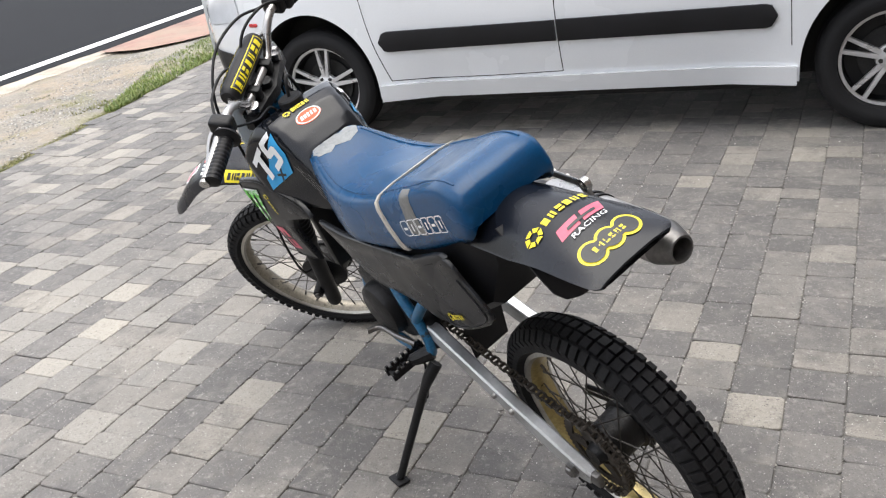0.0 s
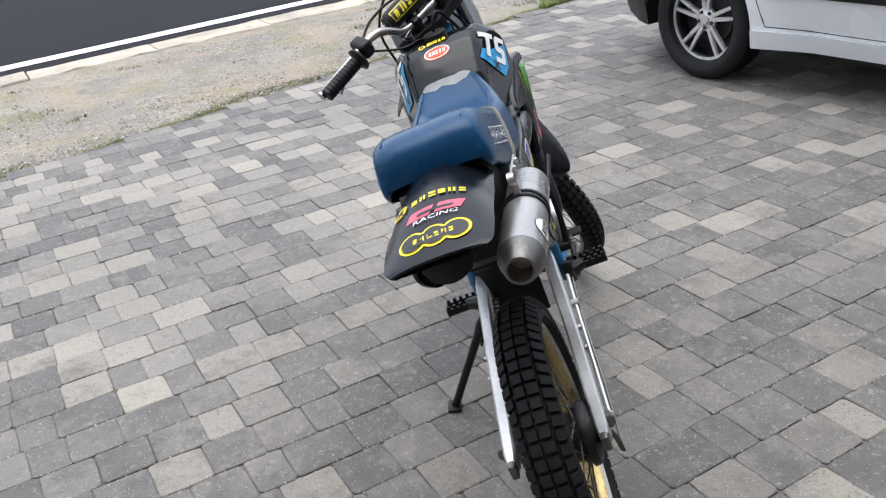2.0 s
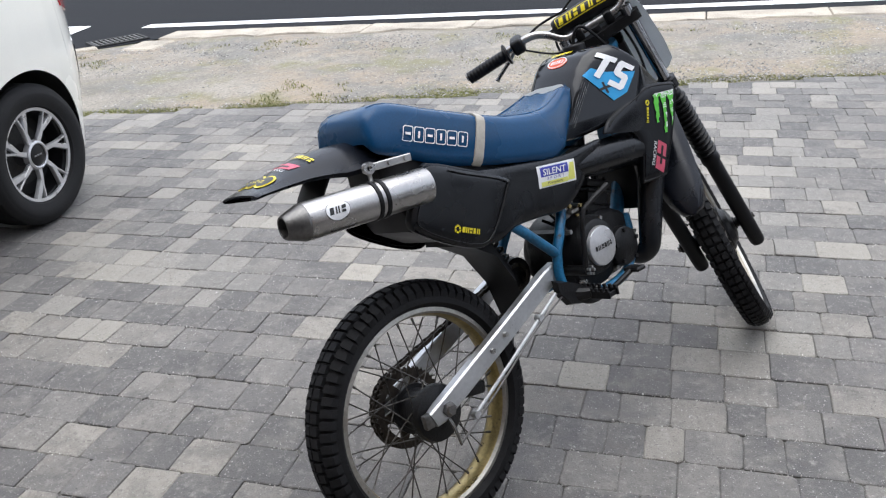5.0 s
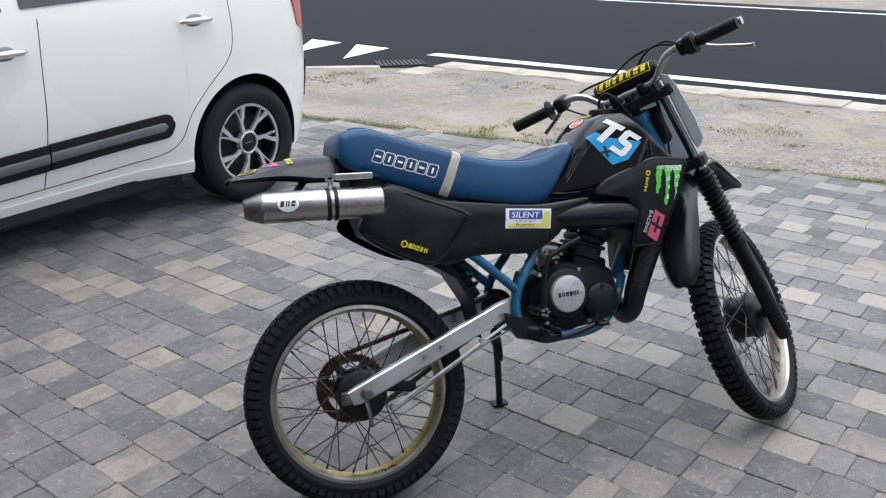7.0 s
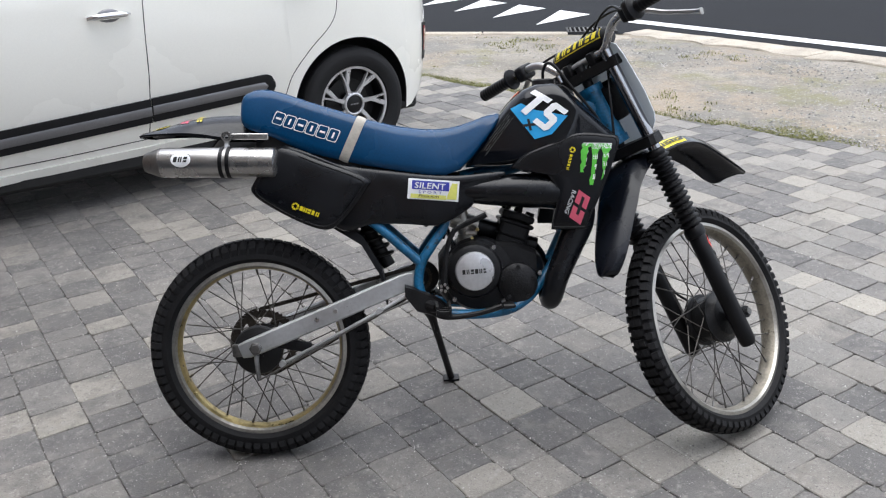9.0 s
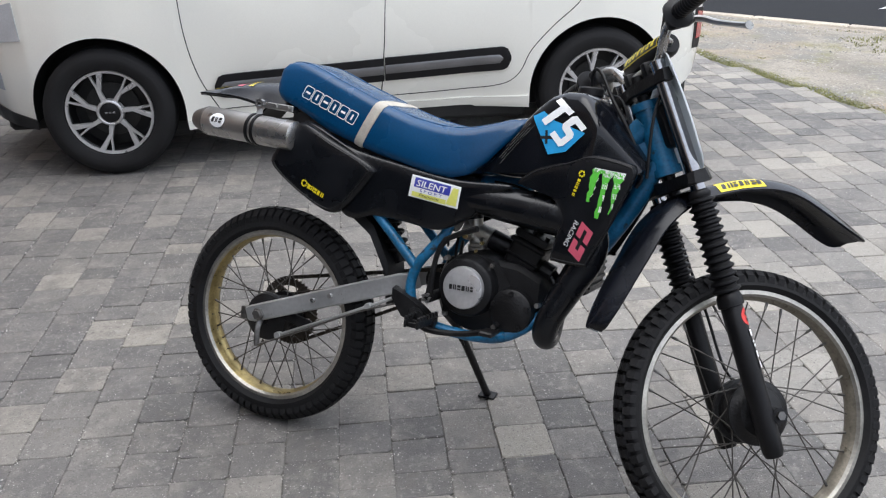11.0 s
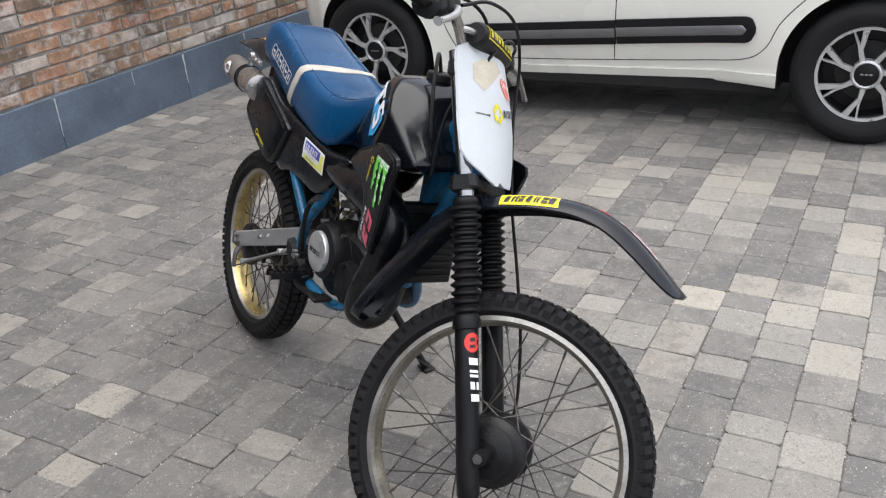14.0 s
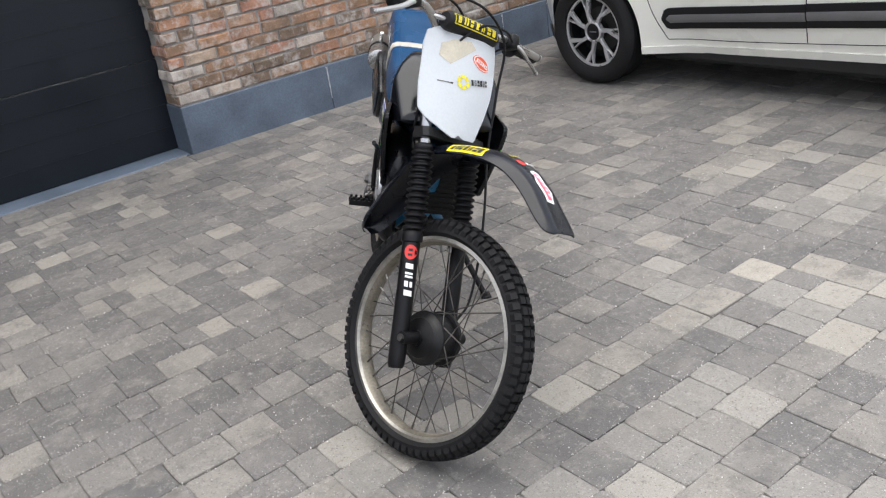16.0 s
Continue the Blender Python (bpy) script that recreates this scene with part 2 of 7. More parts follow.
def smooth_line(pts, per=6, closed=False):
    """Points on a Catmull-Rom curve through pts."""
    pts = [Vector(p) for p in pts]
    n = len(pts)
    out = []
    for i in range(n if closed else n - 1):
        if closed:
            p0, p1, p2, p3 = pts[i - 1], pts[i], pts[(i + 1) % n], pts[(i + 2) % n]
        else:
            p1, p2 = pts[i], pts[i + 1]
            p0 = pts[i - 1] if i else p1 * 2 - p2
            p3 = pts[i + 2] if i + 2 < n else p2 * 2 - p1
        for k in range(per):
            t = k / per
            out.append(0.5 * (2 * p1 + (p2 - p0) * t + (2 * p0 - 5 * p1 + 4 * p2 - p3) * t * t + (3 * p1 - p0 - 3 * p2 + p3) * t ** 3))
    if not closed:
        out.append(pts[-1])
    return out


def tube(bm, pts, radius, n=10, per=6, flat=1.0):
    """A round bar along a smooth line; radius is a number or one for each given point."""
    radii = radius if isinstance(radius, (list, tuple)) else [radius] * len(pts)
    line = smooth_line([(*p, r) for p, r in zip(pts, radii)], per) if per > 1 else [Vector((*p, r)) for p, r in zip(pts, radii)]
    centres = [Vector(p[:3]) for p in line]
    up = None
    rings = []
    for i, c in enumerate(centres):
        d = (centres[min(i + 1, len(centres) - 1)] - centres[max(i - 1, 0)]).normalized()
        if up is None:
            up = d.orthogonal().normalized()
        up = (up - d * up.dot(d)).normalized()
        side = d.cross(up)
        rings.append([c + (up * math.cos(a) + side * math.sin(a) * flat) * line[i][3] for a in (2 * math.pi * k / n for k in range(n))])
    return loft(bm, rings)


def lathe(bm, profile, n=48, axis="Y", centre=(0, 0, 0), closed=False, caps=True):
    """Turns (radius, along) points round an axis."""
    rings = []
    for k in range(n):
        a = 2 * math.pi * k / n
        c, s = math.cos(a), math.sin(a)
        if axis == "Y":
            rings.append([Vector((r * c, y, r * s)) + Vector(centre) for r, y in profile])
        elif axis == "X":
            rings.append([Vector((y, r * c, r * s)) + Vector(centre) for r, y in profile])
        else:
            rings.append([Vector((r * c, r * s, y)) + Vector(centre) for r, y in profile])
    made = [[bm.verts.new(p) for p in r] for r in rings]
    m = len(profile)
    for i in range(n):
        a, b = made[i], made[(i + 1) % n]
        for j in range(m if closed else m - 1):
            q = (j + 1) % m
            bm.faces.new((a[j], a[q], b[q], b[j]))
    if not closed and caps:
        for j, p in ((0, profile[0]), (m - 1, profile[-1])):
            if p[0] > 1e-4:
                bm.faces.new([made[i][j] for i in range(n)])
    bmesh.ops.remove_doubles(bm, verts=[v for r in made for v in r], dist=1e-6)
    bmesh.ops.recalc_face_normals(bm, faces=bm.faces[:])
    return bm


def rod(bm, a, b, r, n=10):
    return tube(bm, [a, b], r, n=n, per=1)


# ---- the ground: pavers, verge, kerb, road ----
def road_x(y):
    return -6.74 - 0.095 * (y + 3.37)


def verge_x(y):
    """Where the loose verge begins, behind the kerb and its skewed end."""
    return road_x(y) + .8 if y > -3.0 else max(road_x(y) + .8, -5.45 + (-3.45 - y) * .95)


def paving_x(y):
    return -3.62 - 0.222 * (y + 2.02)


def sheet(name, outline, z, material, label, category):
    ob = quick(name, [(x, y, z) for x, y in outline], [list(range(len(outline)))], material)
    return tagged(ob, label, category, kind="structure")


sheet("ground", [(-150, -150), (150, -150), (150, 150), (-150, 150)], -0.06, M_VERGE, "bare earth and gravel ground round the driveway", "ground")
sheet("road", [(road_x(-90) - 8.6, -90), (-3.5, -90), (-3.5, -6.0), (-4.72, -4.6), (-5.75, -3.5), (road_x(-3.05) + 0.5, -3.05), (road_x(-3.0) + 0.30, -3.0), (road_x(90) + 0.30, 90), (road_x(90) - 8.6, 90)], -0.02, M_ASPHALT, "smooth dark grey asphalt road", "road")
line = [(road_x(-3.63) - 0.29, -3.63), (road_x(-3.63) - 0.085, -3.63), (road_x(60) - 0.085, 60), (road_x(60) - 0.29, 60)]
sheet("road_line", line, -0.015, M_ROADPAINT, "white painted edge line on the asphalt road", "road marking")
sheet("road_line", [(road_x(-60) - 7.95, -60), (road_x(-60) - 7.8, -60), (road_x(60) - 7.8, 60), (road_x(60) - 7.95, 60)], -0.015, M_ROADPAINT, "white painted line along the far road edge", "road marking")
for k in range(5):
    y = -4.18 - 0.80 * k
    sheet("yield_marking", [(-6.01, y), (-6.96, y - 0.70), (-6.96, y - 0.16)], -0.015, M_ROADPAINT, "white painted give way triangle on asphalt", "road marking")
# the flush concrete kerb, stone by stone
kerb = tagged(new("kerb"), "weathered pale concrete kerb strip beside the road", "kerb", kind="structure")
rng = random.Random(3)
y = -3.02
while y < 6.9:
    ln = 1.0
    bm = bmesh.new()
    top = 0.004 + rng.uniform(-.004, .004)
    ring = [(road_x(y + ln * v) + 0.25 + rng.uniform(-.02, .02), y + .004 + (ln - .008) * v) for v in (0, .2, .4, .6, .8, 1)]
    ring += [(road_x(y + ln * v) + 0.60 + rng.uniform(-.07, .07), y + .004 + (ln - .008) * v) for v in (1, .85, .7, .5, .35, .2, 0)]
    ring.reverse()
    cx, cy = sum(p[0] for p in ring) / len(ring), sum(p[1] for p in ring) / len(ring)
    loft(bm, [[(px, py, -0.1) for px, py in ring], [(px, py, top - 0.012) for px, py in ring], [(px + (cx - px) * .05, py + (cy - py) * .012, top + rng.uniform(-.003, .002)) for px, py in ring]])
    part("kerb_stone", bm, M_KERB, kerb, smooth=0)
    y += ln
for k in range(3):
    bm = bmesh.new()
    box(bm, (.006, -.07, -0.1), (.894, .07, 0.004), 0.012, 1, m=pose(-5.80 + .62 * k, -3.42 - .645 * k, 0, 0, 0, -46.2))
    part("kerb_stone", bm, M_KERB, kerb, smooth=0)
bm = bmesh.new()
box(bm, (-6.02, -3.06, -0.1), (-5.62, -2.72, 0.012), 0.015, 1, m=None)
part("kerb_stone", bm, M_KERB, kerb, smooth=0)
# the drain grate
drain = thing("drain_grate", "dark cast iron drain grate set in the road edge", "drain", m=pose(-6.16, -3.46, -0.018, 0, 0, -38))
bm = bmesh.new()
for lo, hi in (((-.26, -.17, 0), (.26, -.145, .014)), ((-.26, .145, 0), (.26, .17, .014)), ((-.26, -.145, 0), (-.235, .145, .014)), ((.235, -.145, 0), (.26, .145, .014))):
    box(bm, lo, hi, .003, 1)
part("frame", bm, M_IRON, drain, smooth=0)
# flat near-black plate: the shade down the shaft is painted, no depth modelled
bm = bmesh.new()
box(bm, (-.235, -.145, -.002), (.235, .145, .001), .0005, 1)
part("pit_shade", bm, M_PITSHADE, drain, smooth=0)
for k in range(10):
    bm = bmesh.new()
    box(bm, (-.214 + k * .0465, -.145, .002), (-.196 + k * .0465, .145, .013), .003, 1)
    part("bar", bm, M_DRAINBAR, drain, smooth=0)

# the verge of trodden earth and gravel, with relief
bm = bmesh.new()
NX, NY = 26, 130
grid = []
for j in range(NY + 1):
    y = -7.0 + 23.0 * j / NY
    a, b = (road_x(y) + 0.56 if y > -3.0 else max(road_x(y) + 0.56, -5.70 + (-3.45 - y) * .95)), paving_x(y) + 0.03
    a = min(a, b - .05)
    row = []
    for i in range(NX + 1):
        x = a + (b - a) * i / NX
        h = 0.018 * noise.noise(Vector((x * 1.1, y * 1.1, 0))) + 0.012 * noise.noise(Vector((x * 4, y * 4, 3))) + 0.006 * noise.noise(Vector((x * 14, y * 14, 5)))
        edge = min(i, NX - i) / 3
        row.append(bm.verts.new((x, y, -0.012 + min(1, edge) * (0.012 + h))))
    grid.append(row)
for j in range(NY):
    for i in range(NX):
        bm.faces.new((grid[j][i], grid[j][i + 1], grid[j + 1][i + 1], grid[j + 1][i]))
tagged(part("verge", bm, M_VERGE, smooth=60), "trodden verge of pale earth and gravel", "verge", kind="structure")
red = [(road_x(6.75) + .42, 6.75), (-6.75, 6.8), (-6.45, 7.1), (-6.2, 7.6), (-6.15, 9), (-6.6, 16), (road_x(16) + .42, 16)]
sheet("red_pavement", red, 0.022, M_REDPAVE, "dusty red pavement beside the road", "pavement")

# loose stones and grass, uncountable
verts, faces = [], []
for k in range(42000):
    y = rng.uniform(-5, 9)
    x = rng.uniform(verge_x(y), paving_x(y))
    if noise.noise(Vector((x * .8, y * .55, 31))) + .35 * noise.noise(Vector((x * 3, y * 3, 8))) < rng.uniform(-.25, .3):
        continue
    r = rng.uniform(.003, .009) * (1.5 if rng.random() < .08 else 1)
    a0 = rng.uniform(0, 6.3)
    s = len(verts)
    z0 = 0.012 * noise.noise(Vector((x * 1.1, y * 1.1, 0)))
    for q in range(5):
        a = a0 + q * 1.2566
        verts.append((x + r * math.cos(a) * rng.uniform(.7, 1.2), y + r * math.sin(a) * rng.uniform(.7, 1.2), z0))
    verts.append((x, y, z0 + r * rng.uniform(.5, .9)))
    faces += [(s + q, s + (q + 1) % 5, s + 5) for q in range(5)]
tagged(quick("gravel", verts, faces, M_STONE), "loose grey and beige gravel on the verge", "gravel", kind="stuff")


def blades(name, label, count, where, tall, material=None):
    verts, faces = [], []
    for k in range(count):
        x, y, z, dense = where()
        h, w, a, ln = tall * rng.uniform(.35, 1.1) * dense, rng.uniform(.002, .0045), rng.uniform(0, 6.3), rng.uniform(.2, 1.1)
        dx, dy = math.cos(a), math.sin(a)
        s = len(verts)
        verts += [(x - dy * w, y + dx * w, z), (x + dy * w, y - dx * w, z), (x + dx * h * ln * .35 + dy * w * .7, y + dy * h * ln * .35 - dx * w * .7, z + h * .6), (x + dx * h * ln * .35 - dy * w * .7, y + dy * h * ln * .35 + dx * w * .7, z + h * .6), (x + dx * h * ln, y + dy * h * ln, z + h)]
        faces += [(s, s + 1, s + 2, s + 3), (s + 3, s + 2, s + 4)]
    tagged(quick(name, verts, faces, material or M_GRASS), label, "grass", kind="stuff")


def edge_strip():
    while True:
        y = rng.uniform(-6, 10)
        d = abs(rng.gauss(0, .25))
        x = paving_x(y) - d + 0.02
        keep = noise.noise(Vector((x * 1.7, y * 1.7, 9))) + .40 + (0.4 if y > 4.5 or -3.4 < y < -1.2 else 0)
        if keep > rng.random() * .8:
            return x, y, -0.01, max(.3, min(1, 1.0 - d * 2.2))


def tufts():
    while True:
        y = rng.uniform(-5, 10)
        x = rng.uniform(verge_x(y) + .1, paving_x(y) - .1)
        if noise.noise(Vector((x * .9, y * .9, 21))) > .22 and noise.noise(Vector((x * 4, y * 4, 2))) > .1:
            return x, y, -0.005, .6


blades("grass_strip", "short green and straw grass along the paving edge", 150000, edge_strip, .013)
def lush_strip():
    y = rng.uniform(4.7, 9.5)
    w = .10 + .5 * min(1, (y - 4.7) / 1.6)
    return paving_x(y) + .03 - w * rng.random() ** 1.3, y, -.005, rng.uniform(.5, 1.1)


blades("grass_verge", "lush short green grass beside the paving", 15000, lush_strip, .048, M_LUSH)
blades("grass_tufts", "sparse dry grass tufts on the gravel verge", 5000, tufts, .04)

# ---- the pavers ----
COURSE, PHASE = 0.1415, -0.0045
bed = [(3.4, -9), (3.4, 12), (paving_x(12), 12), (paving_x(-9), -9)]
driveway = sheet("driveway", bed, -0.006, M_JOINT, "driveway of tumbled grey concrete pavers laid in courses", "paving")
rng = random.Random(11)
skylit_rng = random.Random(23)
fields = {False: ([], []), True: ([], [])}


def paver_shape(lx, ly, r):
    """Corners of the base, the shoulder and the top of one tumbled paver, about its middle."""
    j = lambda s: r.uniform(-s, s)
    hx, hy = lx / 2 - 0.0005, ly / 2 - 0.0005
    base = []
    for k, (sx, sy) in enumerate(((-1, -1), (1, -1), (1, 1), (-1, 1))):
        cut, dx, dy = r.uniform(.003, .012), j(.0018), j(.0018)
        pair = [(sx * (hx - cut) + dx, sy * hy + dy), (sx * hx + dx, sy * (hy - cut) + dy)]
        base += pair if sx * sy < 0 else pair[::-1]
        mx, my = ((0, -1), (1, 0), (0, 1), (-1, 0))[k]
        base.append((mx * hx + (j(.3) * hx if my else j(.0018)), my * hy + (j(.3) * hy if mx else j(.0018))))
    n = len(base)
    tilt = j(.010), j(.010)
    lift = [x * tilt[0] + y * tilt[1] for x, y in base]
    vs = [(x, y, -0.04) for x, y in base] + [(x, y, -0.0022 + l) for (x, y), l in zip(base, lift)]
    inset = [r.uniform(.0015, .0045) for _ in base]
    vs += [(x * (1 - i / hx), y * (1 - i / hy), l) for (x, y), l, i in zip(base, lift, inset)]
    fs = [tuple(range(2 * n, 3 * n))]
    for a in (0, n):
        fs += [(a + i, a + (i + 1) % n, a + n + (i + 1) % n, a + n + i) for i in range(n)]
    return vs, fs


LENGTHS = (0.1, 0.14, 0.14, 0.14, 0.145, 0.18)
shared = {}
for ln in set(LENGTHS):
    for k in range(6):
        vs, fs = paver_shape(COURSE, ln, rng)
        me = bpy.data.meshes.new("paver")
        me.from_pydata(vs, [], fs)
        me.materials.append(M_PAVER)
        shared[ln, k, False] = me
        shared[ln, k, True] = me.copy()
        shared[ln, k, True].materials[0] = M_PAVER_SKYLIT_NEAR
count = 0
for c in range(int((-7.2 - 3.3) / COURSE), int(3.4 / COURSE)):
    x = c * COURSE + PHASE
    y = -8.6 + rng.uniform(0, .2)
    while y < 11.5:
        ln = rng.choice(LENGTHS)
        xm, ym = x + COURSE / 2, y + ln / 2
        y += ln
        if xm < paving_x(ym) + COURSE * .2 or (xm > 1.80 and ym < 1.36) or xm > 1.98:
            continue
        z = rng.gauss(0, .0012)
        # lightened pavers paint in the brighter open-sky light away from house and van
        skylit = skylit_rng.random() < min(.42, max(0, (-1.0 - xm) * .5)) * min(1, max(.4, (3.0 - ym) / .8))
        if -1.95 < xm < 0.3 and (0.45 < ym < 3.1) and abs((xm + .9) * .52 + (ym - 1.8) * .86) < .72 and count < 300:
            ob = new("paver", shared[ln, rng.randrange(6), skylit])
            ob.location, ob.parent = (xm, ym, z), driveway
            count += 1
        else:
            vs, fs = paver_shape(COURSE, ln, rng)
            far_v, far_f = fields[skylit]
            s = len(far_v)
            far_v += [(vx + xm, vy + ym, vz + z) for vx, vy, vz in vs]
            far_f += [tuple(i + s for i in f) for f in fs]
for skylit, material in ((False, M_PAVER_FAR), (True, M_PAVER_SKYLIT)):
    tagged(quick("paver_field", *fields[skylit], material, driveway), "tumbled concrete pavers with open-sky brightness put into their colour" if skylit else "tumbled grey and beige concrete pavers", kind="stuff")

# grit and pale crumbs lying in the joints and on the pavers
verts, faces = [], []
for k in range(15000):
    if k % 3:
        x = (rng.randrange(-22, 9)) * COURSE + PHASE + rng.gauss(0, .004)
        y = rng.uniform(-.4, 4.2)
    else:
        x, y = rng.uniform(-3.2, 1.4), rng.uniform(-.4, 4.2)
    r = rng.uniform(.0009, .0026) * (1.7 if rng.random() < .07 else 1)
    a0, s = rng.uniform(0, 6.3), len(verts)
    for q in range(4):
        verts.append((x + r * math.cos(a0 + q * 1.571) * rng.uniform(.7, 1.3), y + r * math.sin(a0 + q * 1.571), -.001))
    verts.append((x, y, .0012 + r * .7))
    faces += [(s + q, s + (q + 1) % 4, s + 4) for q in range(4)]
tagged(quick("grit", verts, faces, M_GRIT), "pale grit and crumbs scattered over the pavers", "grit", kind="stuff")

# ---- the house: brick wall on a bluestone plinth, garage door ----
WX, CORNER = 1.84, 1.36
wall = tagged(new("wall_house"), "brick house wall in weathered mixed red, brown and whitewashed bricks", "wall", kind="structure")
bm = bmesh.new()
box(bm, (WX + .012, -7, .285), (WX + .35, CORNER - .012, 6.0))
box(bm, (WX + .012, CORNER - .012, 2.25), (WX + .35, 4.6, 6.0))
box(bm, (WX + .012, 4.6, .0), (WX + .35, 8, 6.0))
part("mortar_core", bm, M_MORTAR, wall, smooth=0)
plinth = tagged(new("plinth"), "smooth blue-grey bluestone plinth along the wall foot", "plinth", kind="structure")
ys = [CORNER + .004, .347, -.62, -1.66, -2.7, -3.8, -5.2, -7]
for a, b in zip(ys, ys[1:]):
    bm = bmesh.new()
    box(bm, (WX - .012, b + .0015, -.05), (WX + .30, a - .0015, .288), .004, 1)
    part("plinth_slab", bm, M_BLUESTONE, plinth, smooth=0)
for y, z0, w in ((.347, .07, .007), (-.62, .10, .010), (-.20, .20, .004), (-1.2, .17, .006)):
    bm = bmesh.new()
    r = random.Random(int(90 + y * 100))
    rows = [(z0 + (.279 - z0) * k / 9, w * (.25 + .75 * k / 9) * r.uniform(.6, 1.2), r.uniform(-.002, .002)) for k in range(10)]
    loft(bm, [[(WX - .0135, y + o - h, z), (WX - .0135, y + o + h, z), (WX - .0125, y + o + h, z), (WX - .0125, y + o - h, z)] for z, h, o in rows])
    part("lime_streak", bm, M_LIME, plinth, "pale lime streak", smooth=0)
sill = bmesh.new()
box(sill, (WX + .02, CORNER + .006, -.05), (WX + .42, 4.6, .006), .006, 1)
tagged(part("door_sill", sill, M_BLUESTONE, smooth=0), "flat grey stone sill below the garage door", "sill", kind="structure")
rng = random.Random(5)
PITCH, BL, BH = .0725, .2, .061
far_v, far_f = [], []


def brick_shape(lx, ly, lz, r):
    j = lambda s: r.uniform(-s, s)
    x0, x1, y0, y1, z0, z1 = 0.0 + j(.004), lx, -ly / 2 + j(.005), ly / 2 + j(.005), -lz / 2 + j(.003), lz / 2 + j(.003)
    c = .007
    vs = [(x1, y0, z0), (x1, y1, z0), (x1, y1, z1), (x1, y0, z1), (x0 + c, y0 + j(.003), z0 + j(.003)), (x0 + c, y1 + j(.003), z0 + j(.003)), (x0 + c, y1 + j(.003), z1 + j(.003)), (x0 + c, y0 + j(.003), z1 + j(.003))]
    vs += [(x0 + j(.002), y0 + c + abs(j(.008)), z0 + c + j(.003)), (x0 + j(.002), y1 - c - abs(j(.008)), z0 + c + j(.003)), (x0 + j(.002), y1 - c - abs(j(.008)), z1 - c + j(.003)), (x0 + j(.002), y0 + c + abs(j(.008)), z1 - c + j(.003))]
    fs = [(8, 11, 10, 9)]
    for a in (0, 4):
        fs += [(a + i, a + 4 + i, a + 4 + (i + 1) % 4, a + (i + 1) % 4) for i in range(4)]
    return vs, fs


bricks = {}
for ln in (BL, BL / 2 - .006):
    for k in range(6):
        vs, fs = brick_shape(.09, ln, BH, rng)
        me = bpy.data.meshes.new("brick")
        me.from_pydata(vs, [], fs)
        me.materials.append(M_BRICK)
        bricks[ln, k] = me
count = 0
for c in range(37):
    z = .288 + .008 + BH / 2 + c * PITCH
    y = CORNER
    first = True
    while y > -6.9:
        ln = (BL / 2 - .006) if (first and c % 2) or (not first and rng.random() < .12) else BL
        first = False
        ym = y - ln / 2
        y -= ln + .012
        if ym > -1.75 and z < 1.45 and count < 270:
            ob = new("brick", bricks[ln, rng.randrange(6)])
            ob.location, ob.parent = (WX + rng.uniform(-.002, .003), ym, z), wall
            count += 1
        else:
            vs, fs = brick_shape(.09, ln, BH, rng)
            s = len(far_v)
            far_v += [(vx + WX, vy + ym, vz + z) for vx, vy, vz in vs]
            far_f += [tuple(i + s for i in f) for f in fs]
    # the reveal beside the garage door, and above and beyond it
    vs, fs = brick_shape(.012, .1 if c % 2 else .2, BH, rng)
    s = len(far_v)
    if z < 2.3:
        far_v += [(WX + .005 + (.1 if c % 2 else .2) / 2 - vy, CORNER + .002 - vx, vz + z) for vx, vy, vz in vs]
        far_f += [tuple(i + s for i in f) for f in fs]
    y = CORNER
    while y < 7.8:
        vs, fs = brick_shape(.09, BL, BH, rng)
        s = len(far_v)
        if z > 2.3 or y > 4.6:
            far_v += [(vx + WX, vy + y + BL / 2 + .01, vz + z) for vx, vy, vz in vs]
            far_f += [tuple(i + s for i in f) for f in fs]
        y += BL + .012
tagged(quick("brickwork", far_v, far_f, M_BRICK_FAR, wall), "weathered mixed bricks", kind="stuff")
door = tagged(new("door_1"), "closed anthracite sectional garage door with horizontal panels", "garage door", kind="structure")
for k in range(4):
    bm = bmesh.new()
    box(bm, (WX + .215, CORNER - .01, .008 + k * .56), (WX + .26, 4.62, .564 + k * .56), .004, 1)
    for g in (.14, .28, .42):
        box(bm, (WX + .2125, CORNER + .0, .008 + k * .56 + g - .004), (WX + .2155, 4.6, .008 + k * .56 + g + .004))
    part("door_panel", bm, M_DOOR, door, smooth=0)
mailbox = thing("wall_mailbox", "black metal letterbox fixed to the brick wall", "mailbox", m=pose(WX - .004, -.38, .70))
bm = bmesh.new()
box(bm, (-.11, -.15, 0), (0, .15, .36), .008, 2)
part("body", bm, M_DARKPLASTIC, mailbox)
bm = bmesh.new()
box(bm, (-.125, -.155, .34), (0, .155, .38), .008, 2)
part("lid", bm, M_DARKPLASTIC, mailbox)
post = thing("sign_post", "grey galvanised steel post standing beside the road", "post", m=pose(-5.56, 6.64, -.02))
bm = bmesh.new()
lathe(bm, [(0.075, 0), (0.075, 3.2), (0.07, 3.22), (0, 3.22)], 24, "Z")
part("pole", bm, M_GALV, post)


